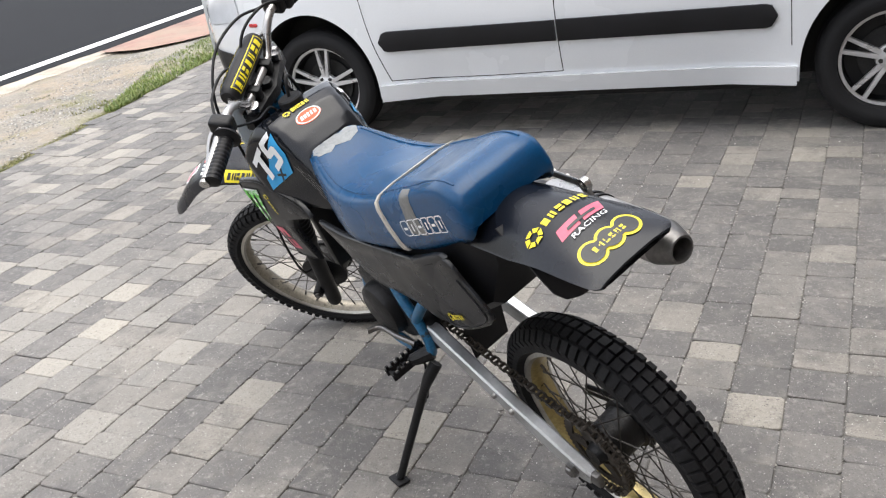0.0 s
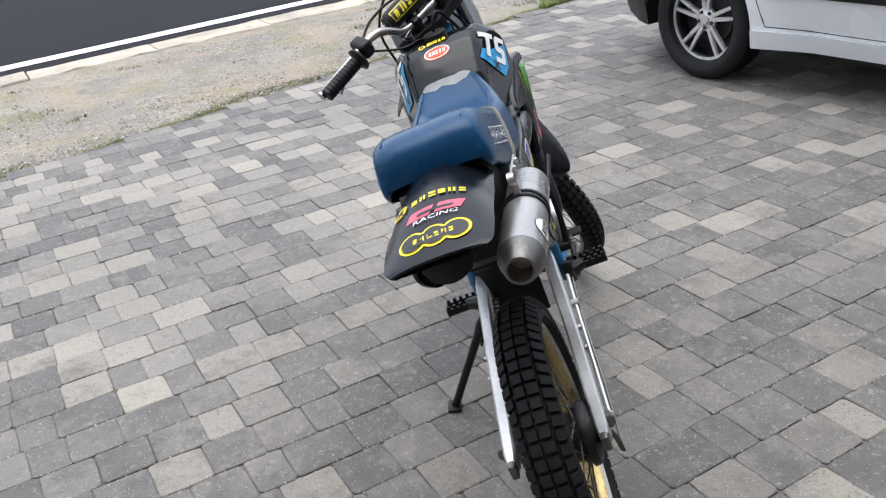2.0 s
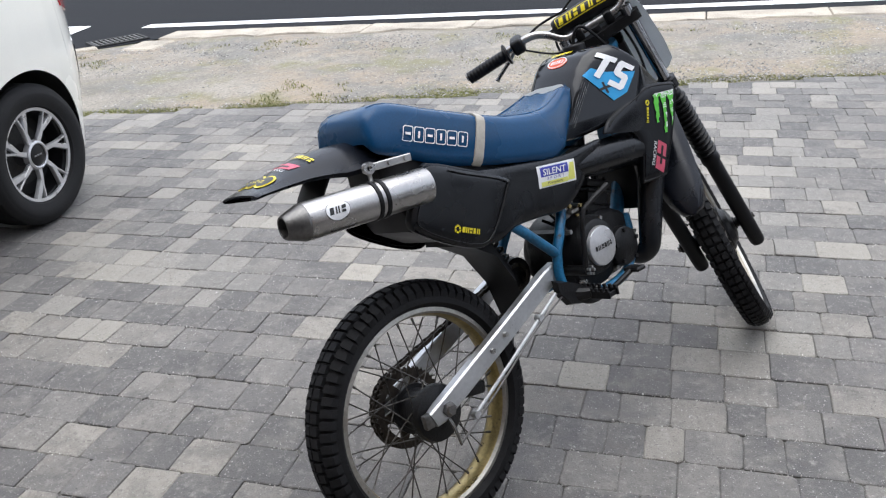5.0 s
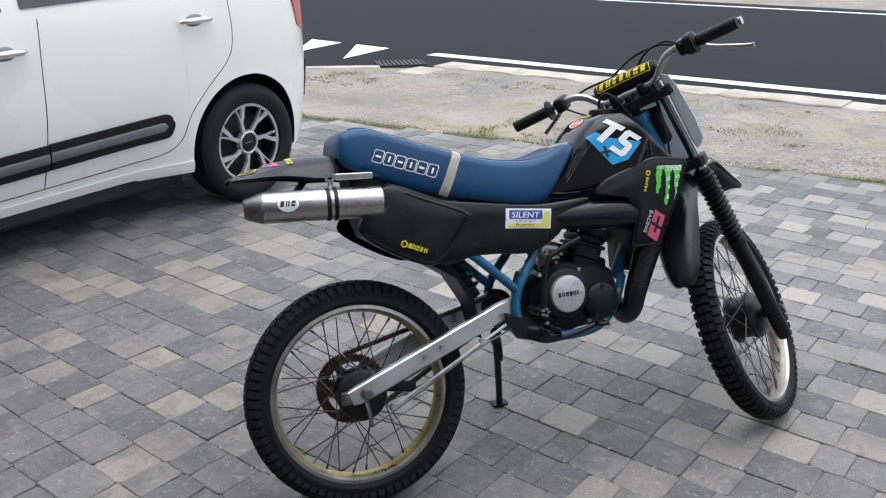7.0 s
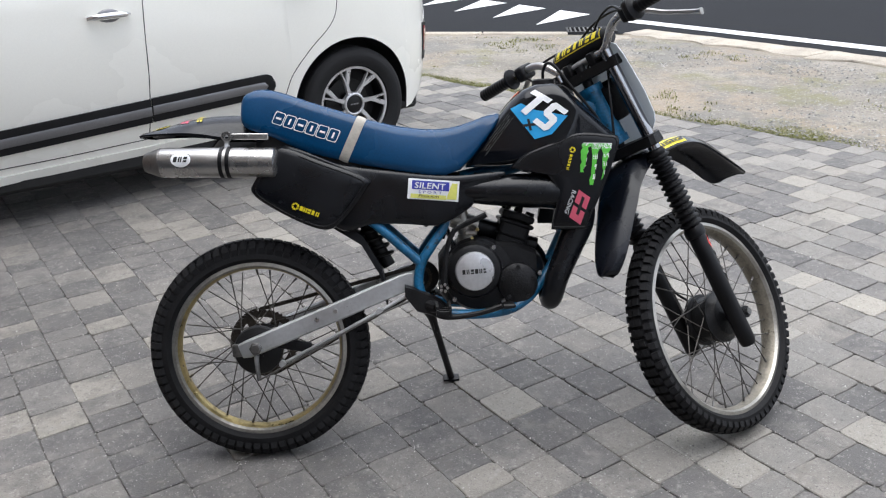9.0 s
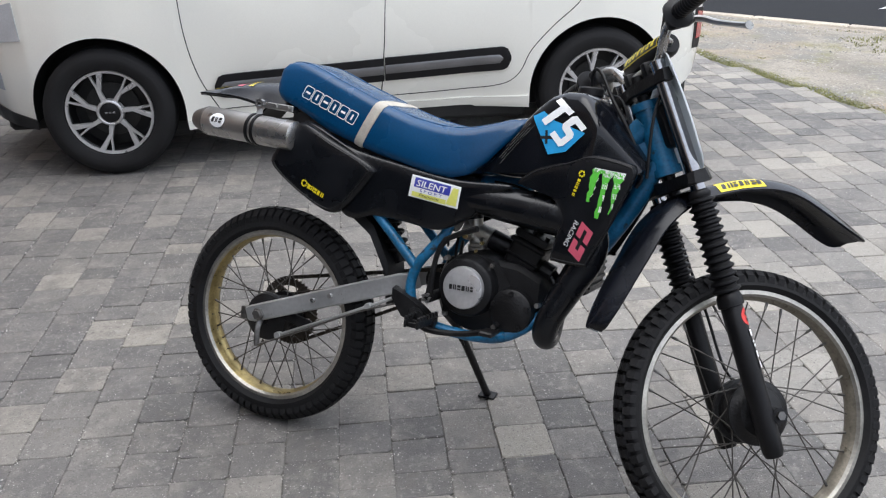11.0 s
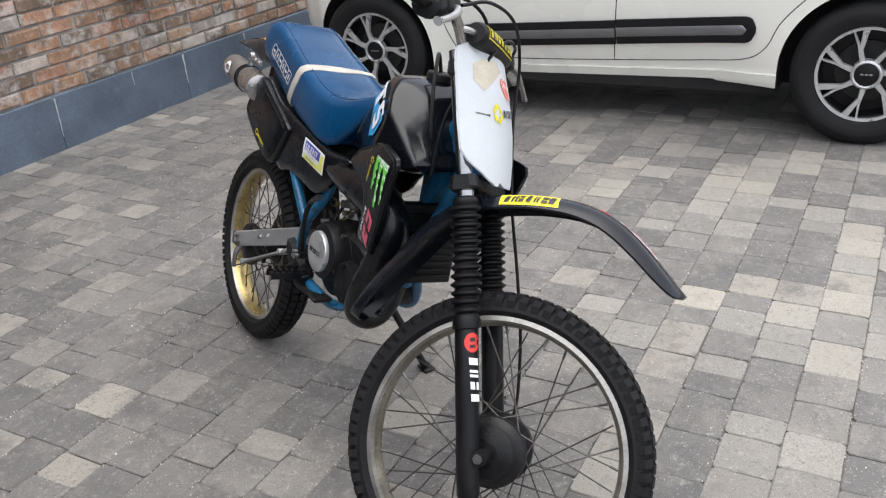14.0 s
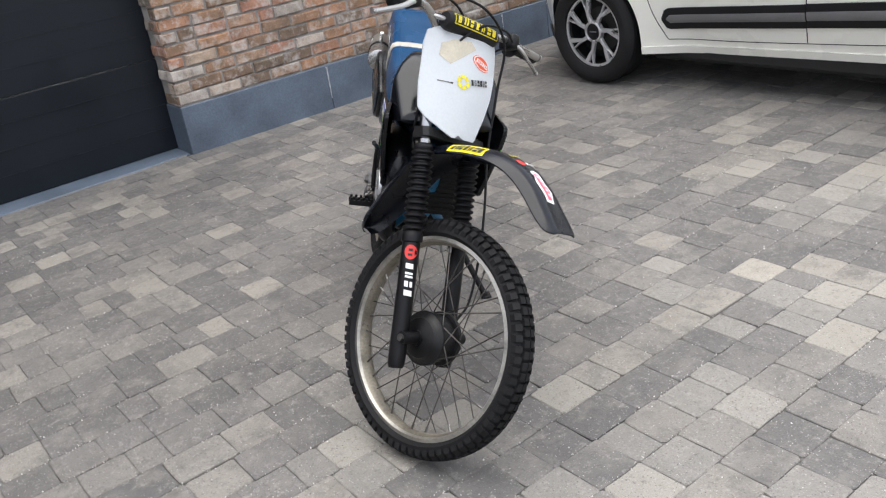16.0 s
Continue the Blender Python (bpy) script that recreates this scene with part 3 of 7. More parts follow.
# ---- the two parked cars ----
M_FIATPAINT = mat("cream_white_paint", (0.88, 0.868, 0.80), 0.25, var=0.02, scale=2, bump=0, coat=1.0, rough_var=0.05)
M_VANPAINT = mat("white_paint", (0.70, 0.72, 0.745), 0.25, var=0.02, scale=2, bump=0, coat=1.0, rough_var=0.05)
M_GLASS = mat("tinted_glass", (0.012, 0.015, 0.018), 0.05, var=0.05, bump=0, coat=1.0, rough_var=0.02)
M_TYRE = mat("tyre_rubber", (0.013, 0.013, 0.014), 0.7, spec=0.25, var=0.25, scale=12, fine=200, bump=0.2)
M_ALLOY = mat("machined_alloy", (0.58, 0.58, 0.59), 0.35, 0.65, var=0.08, scale=15)
M_RIMBLACK = mat("gloss_black", (0.006, 0.006, 0.007), 0.45, spec=0.3, var=0.1, bump=0)
M_CHROME = mat("chrome", (0.75, 0.75, 0.76), 0.12, 1.0, var=0.05, bump=0, rough_var=0.05)
M_SATIN = mat("satin_grey_trim", (0.22, 0.22, 0.23), 0.4, 0.6, var=0.08)
M_REDLENS = mat("red_lens", (0.45, 0.01, 0.015), 0.12, var=0.1, bump=0, coat=1.0)
M_CLEARLENS = mat("clear_lens", (0.55, 0.57, 0.6), 0.08, var=0.1, bump=0, coat=1.0)
M_UNDER = mat("underbody", (0.012, 0.012, 0.012), 0.8, var=0.2)


def along(table, x):
    """Smooth interpolation in a short table of (x, value)."""
    if x <= table[0][0]:
        return table[0][1]
    for (a, va), (b, vb) in zip(table, table[1:]):
        if x <= b:
            return va + (vb - va) * (x - a) / (b - a)
    return table[-1][1]


class CarBody:
    def __init__(self, width, top, shoulder, roof_w, wheels, arch, axle, sill, tall=1.0, inset=.125):
        self.width, self.top, self.shoulder, self.roof_w = width, top, shoulder, roof_w
        self.wheels, self.arch, self.axle, self.sill, self.tall, self.inset = wheels, arch, axle, sill, tall, inset

    def bottom(self, x):
        z = self.sill + .5 * max(0, min(self.wheels) - self.arch - .05 - x)
        for w in self.wheels:
            if abs(x - w) < self.arch:
                z = max(z, self.axle + self.tall * math.sqrt(self.arch ** 2 - (x - w) ** 2))
        return z

    def side(self, x, z):
        w = along(self.width, x)
        zs = along(self.shoulder, x)
        if z <= zs:
            low = max(0, .75 - z)
            high = max(0, z - .62)
            door = max(0, min(1, (min(abs(x - a) for a in self.wheels) - self.arch) / .3))
            return w - (.12 + .30 * door) * low ** 2 - .14 * high ** 2
        zt, wt = along(self.top, x) - .05, along(self.roof_w, x)
        base = w - .14 * max(0, zs - .62) ** 2
        t = min(1, (z - zs) / max(.01, zt - zs))
        return base + (wt - base) * (t ** 1.25)

    def section(self, x):
        zb, zs, zt, wt = self.bottom(x), along(self.shoulder, x), along(self.top, x), along(self.roof_w, x)
        zs = max(zs, zb + .05)
        pts = [(self.side(x, zb + (zs - zb) * k / 10), zb + (zs - zb) * k / 10) for k in range(11)]
        ze = max(zt - .05, zs + .004)
        pts += [(self.side(x, zs + (ze - zs) * k / 5), zs + (ze - zs) * k / 5) for k in range(1, 6)]
        ye = pts[-1][1 - 1]
        zc = max(zt, ze + .002)
        pts += [(ye * math.cos(a), ze + (zc - ze) * math.sin(a)) for a in (math.pi / 2 * k / 6 for k in range(1, 7))]
        return pts

    def build(self, material, parent):
        x0, x1 = self.width[0][0], self.width[-1][0]
        xs = {x0 + (x1 - x0) * k / 90 for k in range(91)}
        for w in self.wheels:
            xs = {x for x in xs if abs(x - w) > self.arch - .0}
            xs |= {w + self.arch * math.cos(math.pi * k / 30) * (1 - 1e-5) for k in range(31)}
            xs |= {w - self.arch * 1.0005, w + self.arch * 1.0005}
        rings = []
        for x in sorted(xs):
            half = self.section(x)
            rings.append([(x, y, z) for y, z in half] + [(x, -y, z) for y, z in reversed(half[:-1])])
        bm = bmesh.new()
        loft(bm, rings, caps=False, closed=False)
        ends = [e for e in bm.edges if e.is_boundary]
        bmesh.ops.holes_fill(bm, edges=[e for e in ends if all(abs(v.co.x - x0) < 1e-4 for v in e.verts) or all(abs(v.co.x - x1) < 1e-4 for v in e.verts)], sides=0)
        bmesh.ops.recalc_face_normals(bm, faces=bm.faces[:])
        return part("body", bm, material, parent, smooth=40)

    def panel(self, name, outline, material, parent, out=.006, s=1, label="", thick=.012, grid=(14, 4)):
        """A panel lying on the flank inside a four-cornered outline (rear low, front low, front high, rear high), with rounded edges."""
        a, b, c, d = [Vector(p) for p in outline]
        nx, nz = grid
        rows = []
        for i in range(nx + 1):
            u = i / nx
            row = []
            for k in range(nz + 1):
                v = k / nz
                p = (a * (1 - u) + b * u) * (1 - v) + (d * (1 - u) + c * u) * v
                row.append((p[0], p[1]))
            rows.append(row)
        bm = bmesh.new()
        outer = [[bm.verts.new((x, s * (self.side(x, z) + out), z)) for x, z in row] for row in rows]
        for i in range(nx):
            for k in range(nz):
                bm.faces.new((outer[i][k], outer[i + 1][k], outer[i + 1][k + 1], outer[i][k + 1]))
        rim = [e for e in bm.edges if e.is_boundary]
        r = bmesh.ops.extrude_edge_only(bm, edges=rim)
        for v in (g for g in r["geom"] if isinstance(g, bmesh.types.BMVert)):
            v.co.y -= s * thick
        bmesh.ops.recalc_face_normals(bm, faces=bm.faces[:])
        return part(name, bm, material, parent, label, smooth=50)

    def gap(self, pts, parent, s=1, r=.0028):
        bm = bmesh.new()
        line = smooth_line(pts, 6)
        tube(bm, [(p[0], s * (self.side(p[0], p[1]) - r * .45), p[1]) for p in line], r, n=6, per=1)
        return part("door_gap", bm, M_UNDER, parent)

    def capsule(self, name, x0, x1, z0, z1, material, parent, out=.012, s=1, slope=0.0, taper=1.0, label="", ends=(1, 1)):
        """A rounded strip along the flank."""
        zc, h = (z0 + z1) / 2, (z1 - z0) / 2
        r = min(h, .05)
        rings = []
        n = 40
        for i in range(n + 1):
            x = x0 + (x1 - x0) * i / n
            e = min(x - x0 if ends[0] else 9, x1 - x if ends[1] else 9)
            hh = h if e >= r else h - r + math.sqrt(max(1e-6, r * r - (r - e) ** 2))
            hh = max(hh, .004)
            hh *= taper + (1 - taper) * (i / n)
            ring = []
            zo = zc + slope * (x - (x0 + x1) / 2)
            for q in range(12):
                a = 2 * math.pi * q / 12
                zz = zo + hh * max(-1, min(1, 1.25 * math.sin(a)))
                yy = self.side(x, zz) + out * max(-.8, min(1, 1.6 * math.cos(a)))
                ring.append((x, s * yy, zz))
            rings.append(ring)
        bm = bmesh.new()
        loft(bm, rings)
        return part(name, bm, material, parent, label, smooth=50)


def car_wheel(parent, at, s, radius, rim_r, width, style):
    """A wheel with tyre, barrel, spokes and cap; s is the outer side (+1 left)."""
    wheel_m = Matrix.Translation(at) @ (Matrix.Identity(4) if s > 0 else pose(0, 0, 0, 0, 0, 180))
    w = width / 2
    fork = style == "fork"
    face = .080 if fork else .058
    bm = bmesh.new()
    lathe(bm, [(rim_r - .012, face - .012), (rim_r + .004, face - .006), (rim_r + .006, face - .016), (rim_r - .012, face - .03), (rim_r - .022, -w * .2), (0.05, -w * .25), (0, -w * .25)], 56, caps=False)
    wheel = part("wheel", bm, M_RIMBLACK, parent, m=wheel_m)
    bm = bmesh.new()
    lathe(bm, [(rim_r + .002, -w * .8), (rim_r + .03, -w), (radius - .05, -w * 1.03), (radius - .018, -w * .93), (radius - .002, -w * .72), (radius, 0), (radius - .002, w * .72), (radius - .018, w * .93), (radius - .03, w * .985), (radius - .034, w * .992), (radius - .037, w * 1.012), (radius - .05, w * 1.03), (rim_r + .035, w * 1.0), (rim_r + .018, w * .93), (rim_r + .010, w * .9), (rim_r + .003, face - .012)], 64, caps=False)
    part("tyre", bm, M_TYRE, wheel)
    for y in (-.5, 0, .5):
        bm = bmesh.new()
        lathe(bm, [(radius - .006, w * y - .004), (radius + .0006, w * y - .005), (radius + .0006, w * y + .005), (radius - .006, w * y + .004)], 64, caps=False)
        part("tread_rib", bm, M_TYRE, wheel)
    bm = bmesh.new()
    lathe(bm, [(0, face - .006), (.044, face - .006), (.05, face - .010), (.053, face - .03)] if fork else [(0, face - .002), (.024, face - .002), (.028, face - .008), (.062, face - .016), (.066, face - .03)], 32)
    part("hub_cap", bm, M_RIMBLACK if fork else M_ALLOY, wheel, "black hub cap" if fork else "silver hub cap")
    bm = bmesh.new()
    lathe(bm, [(.13, -w * .1), (.135, -w * .1), (.135, -w * .16), (.05, -w * .16)], 40, caps=False)
    part("brake_disc", bm, M_IRON, wheel)
    bm = bmesh.new()
    lathe(bm, [(rim_r - .011, face - .012), (rim_r - .010, face - .002), (rim_r + .003, face), (rim_r + .006, face - .010)], 56, caps=False)
    part("rim_lip", bm, M_ALLOY, wheel, "machined rim lip")
    if fork:
        bm = bmesh.new()
        lathe(bm, [(.050, face - .02), (.051, face - .003), (.056, face), (.064, face - .004), (.068, face - .03)], 40, caps=False)
        part("cap_ring", bm, M_ALLOY, wheel)
        bm = bmesh.new()
        for x in (-.018, 0, .018):
            box(bm, (x - .007, face - .0065, -.004), (x + .007, face - .004, .004), .001, 1)
        part("cap_mark", bm, M_SATIN, wheel)

    def bar(bm, r0, a0, r1, a1, w0, w1, y0, y1):
        p0, p1 = Vector((r0 * math.cos(a0), 0, r0 * math.sin(a0))), Vector((r1 * math.cos(a1), 0, r1 * math.sin(a1)))
        t = Vector((-(p1 - p0).z, 0, (p1 - p0).x)).normalized()
        rings = []
        for p, ww, y in ((p0, w0, y0), ((p0 + p1) / 2, (w0 + w1) / 2, (y0 + y1) / 2 + .002), (p1, w1, y1)):
            rings.append([p + t * ww + Vector((0, y - .02, 0)), p + t * ww + Vector((0, y - .003, 0)), p + t * (ww - .002) + Vector((0, y, 0)), p - t * (ww - .002) + Vector((0, y, 0)), p - t * ww + Vector((0, y - .003, 0)), p - t * ww + Vector((0, y - .02, 0))])
        loft(bm, rings)

    count = 7 if fork else 5
    for k in range(count):
        a = 2 * math.pi * k / count + .35
        bm = bmesh.new()
        if fork:
            bar(bm, .058, a - .06, rim_r * .64, a, .013, .0085, face - .010, face - .004)
            bar(bm, rim_r * .55, a + .02, rim_r * .985, a + .22, .009, .0145, face - .006, face - .003)
            bar(bm, rim_r * .58, a - .01, rim_r * .985, a - .04, .006, .0045, face - .0065, face - .0035)
        else:
            bar(bm, .05, a - .20, rim_r * .965, a - .155, .012, .0095, face - .010, face - .002)
            bar(bm, .05, a + .20, rim_r * .965, a + .155, .012, .0095, face - .010, face - .002)
        part("spoke", bm, M_ALLOY, wheel)
    if not fork:
        for k in range(5):
            a = 2 * math.pi * k / 5 + .98
            bm = bmesh.new()
            lathe(bm, [(0, face - .006), (.010, face - .006), (.011, face - .03)], 8, centre=(.043 * math.cos(a), 0, .043 * math.sin(a)))
            part("wheel_bolt", bm, M_IRON, wheel)
    return wheel


def car_common(car, body, tyre_r, rim_r, style):
    for x in body.wheels:
        for s in (1, -1):
            car_wheel(car, (x, s * (along(body.width, x) - body.inset), tyre_r), s, tyre_r, rim_r, .205, style)
        for s in (1, -1):
            bm = bmesh.new()
            rings = []
            for k in range(21):
                a = math.pi * (k / 20 * 1.1 - .05)
                xx, zz = x + body.arch * math.cos(a), body.axle + body.tall * body.arch * math.sin(a)
                y0 = s * (body.side(xx, max(zz, body.sill)) - .004)
                rings.append([(xx, y0, zz), (x + (body.arch + .012) * math.cos(a), y0 - s * .012, body.axle + (body.tall * body.arch + .012) * math.sin(a)), (x + (body.arch + .012) * math.cos(a), y0 - s * .32, body.axle + (body.tall * body.arch + .012) * math.sin(a)), (x, y0 - s * .33, body.axle)])
            loft(bm, rings, caps=False, closed=False)
            part("wheel_arch_liner", bm, M_UNDER, car)
    bm = bmesh.new()
    x0, x1 = body.width[0][0], body.width[-1][0]
    a, b = sorted(body.wheels)
    for lo, hi in ((a + body.arch, b - body.arch), (x0 + .1, a - body.arch), (b + body.arch, x1 - .12)):
        wide = min(along(body.width, lo), along(body.width, hi), .82) - .1
        box(bm, (lo, -wide, body.sill - .07), (hi, wide, body.sill + .12), .02, 1)
    box(bm, (x0 + .25, -.5, body.sill - .06), (x1 - .25, .5, body.sill + .2), .02, 1)
    part("underbody", bm, M_UNDER, car, smooth=0)


def cream_car():
    car = thing("parked_hatchback", "cream white family car with black door trim on the pavers", "car", m=pose(-.685, -1.635, 0, 0, 0, 1.6))
    body = CarBody(
        width=[(-1.935, .42), (-1.915, .52), (-1.865, .63), (-1.78, .72), (-1.66, .785), (-1.5, .825), (-1.25, .850), (-.95, .842), (-.7, .826), (.65, .826), (.9, .84), (1.2, .848), (1.42, .83), (1.60, .78), (1.76, .685), (1.89, .54), (1.95, .43), (1.98, .34)],
        top=[(-1.935, .80), (-1.91, .97), (-1.86, 1.2), (-1.76, 1.5), (-1.62, 1.6), (-1.2, 1.655), (-.3, 1.67), (.4, 1.63), (.75, 1.5), (1.1, 1.27), (1.28, 1.13), (1.58, 1.05), (1.79, .93), (1.91, .80), (1.98, .62)],
        shoulder=[(-1.99, .72), (-1.84, 1.06), (-1.5, 1.13), (-.5, 1.09), (.5, 1.05), (1.0, 1.02), (1.36, .97), (1.65, .88), (1.88, .72), (1.98, .56)],
        roof_w=[(-1.9, .34), (-1.75, .58), (-1.2, .61), (.4, .6), (1.1, .68), (1.4, .72), (1.68, .62), (2.0, .3)],
        wheels=(1.255, -1.245), arch=.372, axle=.32, sill=.235, inset=.118)
    body.build(M_FIATPAINT, car)
    car_common(car, body, .318, .208, "fork")
    for s in (1, -1):
        for n, o in (("front_window", [(-.02, 1.10), (.78, 1.06), (.62, 1.46), (-.02, 1.55)]), ("rear_window", [(-.98, 1.14), (-.1, 1.105), (-.1, 1.555), (-.92, 1.56)]), ("quarter_window", [(-1.5, 1.17), (-1.08, 1.15), (-1.04, 1.54), (-1.42, 1.5)])):
            body.panel(n, o, M_GLASS, car, .004, s)
        body.capsule("trim_strip", -.117, .73, .383, .503, M_DARKPLASTIC, car, .016, s, -.054, ends=(0, 1), label="black plastic door trim")
        body.capsule("trim_inlay", -.116, .70, .420, .466, M_SATIN, car, .021, s, -.054, ends=(0, 1), label="satin grey inlay")
        body.capsule("trim_strip", -.77, -.123, .425, .547, M_DARKPLASTIC, car, .016, s, -.054, ends=(1, 0), label="black plastic door trim")
        body.capsule("trim_inlay", -.728, -.124, .462, .508, M_SATIN, car, .021, s, -.054, ends=(1, 0), label="satin grey inlay")
        body.gap([(-.163, 1.06), (-.138, .82), (-.122, .58), (-.10, .32)], car, s)
        body.gap([(.86, 1.02), (.845, .7), (.80, .48), (.72, .30)], car, s)
        body.gap([(-.10, .32), (.3, .305), (.72, .30)], car, s)
        body.gap([(-.10, .32), (-.5, .338), (-.72, .36), (-.815, .42), (-.875, .54), (-.985, .66), (-1.125, .785), (-1.168, .91), (-1.165, 1.11)], car, s)
        for x0, z in ((-.955, .99), (.01, .935)):
            bm = bmesh.new()
            y = body.side(x0, z)
            tube(bm, [(x0 - .09, s * (y + .012), z), (x0 - .05, s * (y + .035), z + .004), (x0 + .05, s * (y + .035), z + .002), (x0 + .1, s * (y + .012), z - .002)], [.010, .0145, .0145, .011], n=12)
            part("door_handle", bm, M_CHROME, car, "chrome handle")
            # grey bulge behind the handle: colour stands in for the hollow's shade
            bm = bmesh.new()
            bmesh.ops.create_uvsphere(bm, u_segments=16, v_segments=8, radius=1, matrix=Matrix.Translation((x0, s * (y - .004), z - .004)) @ Matrix.Diagonal((.062, .010, .034, 1)))
            part("recess_shade", bm, M_SATIN, car)
        body.panel("tail_light", [(-1.80, .86), (-1.70, .90), (-1.64, 1.12), (-1.76, 1.14)], M_REDLENS, car, .008, s)
        body.panel("reflector_frame", [(-1.875, .47), (-1.80, .48), (-1.79, .70), (-1.865, .69)], M_DARKPLASTIC, car, .005, s)
        body.panel("rear_reflector", [(-1.865, .53), (-1.82, .53), (-1.812, .68), (-1.858, .67)], M_REDLENS, car, .009, s)
        body.panel("head_light", [(1.62, .68), (1.80, .66), (1.79, .82), (1.63, .86)], M_CLEARLENS, car, .008, s)
        body.panel("fog_light", [(1.78, .42), (1.87, .42), (1.87, .50), (1.78, .51)], M_CLEARLENS, car, .006, s)
        body.panel("bumper_skirt", [(1.62, .235), (1.96, .235), (1.96, .33), (1.62, .285)], M_DARKPLASTIC, car, .012, s)
        body.panel("sill_trim", [(-.87, .255), (.88, .212), (.88, .255), (-.87, .298)], M_FIATPAINT, car, .010, s, thick=.03)
        bm = bmesh.new()
        box(bm, (.72, s * .88, 1.06), (.86, s * 1.02, 1.2), .03, 3)
        part("door_mirror", bm, M_FIATPAINT, car)
    for n, xa, xb in (("windscreen", .62, 1.24), ("rear_screen", -1.87, -1.75)):
        bm = bmesh.new()
        rows = []
        for k in range(9):
            x = xa + (xb - xa) * k / 8
            half = body.section(x)[12:]
            row = [(x, y * .94, z + .004) for y, z in half] + [(x, -y * .94, z + .004) for y, z in reversed(half[:-1])]
            rows.append([(px + (.012 if n == "windscreen" else -.012), py, pz + .01) for px, py, pz in row])
        loft(bm, rows, caps=False, closed=False)
        part(n, bm, M_GLASS, car)
    return car


def white_van():
    car = thing("parked_van", "white passenger van with black side strip parked on the pavers", "van", m=pose(-1.435, 4.963, 0, 0, 0, 184))
    body = CarBody(
        width=[(-2.2, .74), (-2.16, .82), (-2.0, .87), (-1.5, .895), (-.8, .905), (1.2, .905), (1.6, .885), (1.85, .83), (2.08, .72), (2.22, .56), (2.29, .4)],
        top=[(-2.2, 1.5), (-2.16, 1.68), (-2.05, 1.77), (-1.5, 1.81), (0, 1.82), (.6, 1.77), (.9, 1.62), (1.25, 1.33), (1.45, 1.18), (1.9, 1.06), (2.1, .95), (2.22, .82), (2.29, .62)],
        shoulder=[(-2.1, 1.08), (-1.5, 1.12), (.5, 1.08), (1.2, 1.04), (1.6, 1.0), (1.9, .93), (2.15, .78), (2.29, .56)],
        roof_w=[(-2.1, .64), (-1.5, .7), (.4, .68), (1.2, .7), (1.5, .74), (1.9, .66), (2.29, .3)],
        wheels=(1.372, -1.47), arch=.375, axle=.315, sill=.25, tall=1.1, inset=.165)
    body.build(M_VANPAINT, car)
    car_common(car, body, .313, .212, "twin")
    for s in (1, -1):
        for n, o in (("front_window", [(.06, 1.12), (.92, 1.08), (.7, 1.6), (.06, 1.66)]), ("sliding_door_window", [(-.98, 1.15), (-.04, 1.125), (-.04, 1.66), (-.98, 1.68)]), ("rear_window", [(-1.9, 1.17), (-1.08, 1.16), (-1.08, 1.68), (-1.86, 1.66)])):
            body.panel(n, o, M_GLASS, car, .004, s)
        body.capsule("side_strip", .006, .945, .506, .612, M_DARKPLASTIC, car, .02, s, .0, .95, "black rubbing strip", ends=(0, 1))
        body.capsule("side_strip", -1.0, -.006, .506, .612, M_DARKPLASTIC, car, .02, s, .0, 1.0, "black rubbing strip", ends=(1, 0))
        body.gap([(.0, 1.1), (.0, .7), (-.004, .345)], car, s)
        body.gap([(1.06, 1.05), (1.03, .8), (.985, .55), (.92, .345)], car, s)
        body.gap([(-.004, .345), (.4, .34), (.92, .345)], car, s)
        body.gap([(-1.05, 1.12), (-1.05, .8), (-1.06, .42)], car, s)
        body.panel("sill_trim", [(-1.085, .235), (.985, .235), (.985, .325), (-1.085, .325)], M_VANPAINT, car, .022, s, thick=.04)
        body.panel("front_bumper", [(1.72, .26), (2.27, .26), (2.27, .56), (1.76, .50)], M_DARKPLASTIC, car, .014, s)
        body.panel("rear_bumper", [(-2.19, .27), (-1.86, .27), (-1.86, .5), (-2.19, .55)], M_DARKPLASTIC, car, .014, s)
        body.panel("tail_light", [(-2.18, .85), (-2.06, .85), (-2.08, 1.25), (-2.18, 1.25)], M_REDLENS, car, .008, s)
        body.panel("head_light", [(1.8, .72), (2.16, .68), (2.1, .88), (1.82, .92)], M_CLEARLENS, car, .008, s)
        body.capsule("turn_signal", 1.68, 1.74, .68, .70, M_REDLENS, car, .008, s)
        bm = bmesh.new()
        box(bm, (.86, s * .89, 1.1), (1.02, s * 1.06, 1.32), .03, 3)
        part("door_mirror", bm, M_DARKPLASTIC, car)
        bm = bmesh.new()
        y = body.side(.1, .98)
        tube(bm, [(.06, s * (y + .008), .98), (.1, s * (y + .03), .98), (.2, s * (y + .03), .98), (.24, s * (y + .008), .98)], .011)
        part("door_handle", bm, M_VANPAINT, car)
    for n, xa, xb in (("windscreen", .72, 1.42),):
        bm = bmesh.new()
        rows = []
        for k in range(9):
            x = xa + (xb - xa) * k / 8
            half = body.section(x)[12:]
            row = [(x, y * .94, z + .004) for y, z in half] + [(x, -y * .94, z + .004) for y, z in reversed(half[:-1])]
            rows.append([(px + .012, py, pz + .01) for px, py, pz in row])
        loft(bm, rows, caps=False, closed=False)
        part(n, bm, M_GLASS, car)
    return car


cream_car()
white_van()


# ---- the motorcycle ----
from mathutils.bvhtree import BVHTree

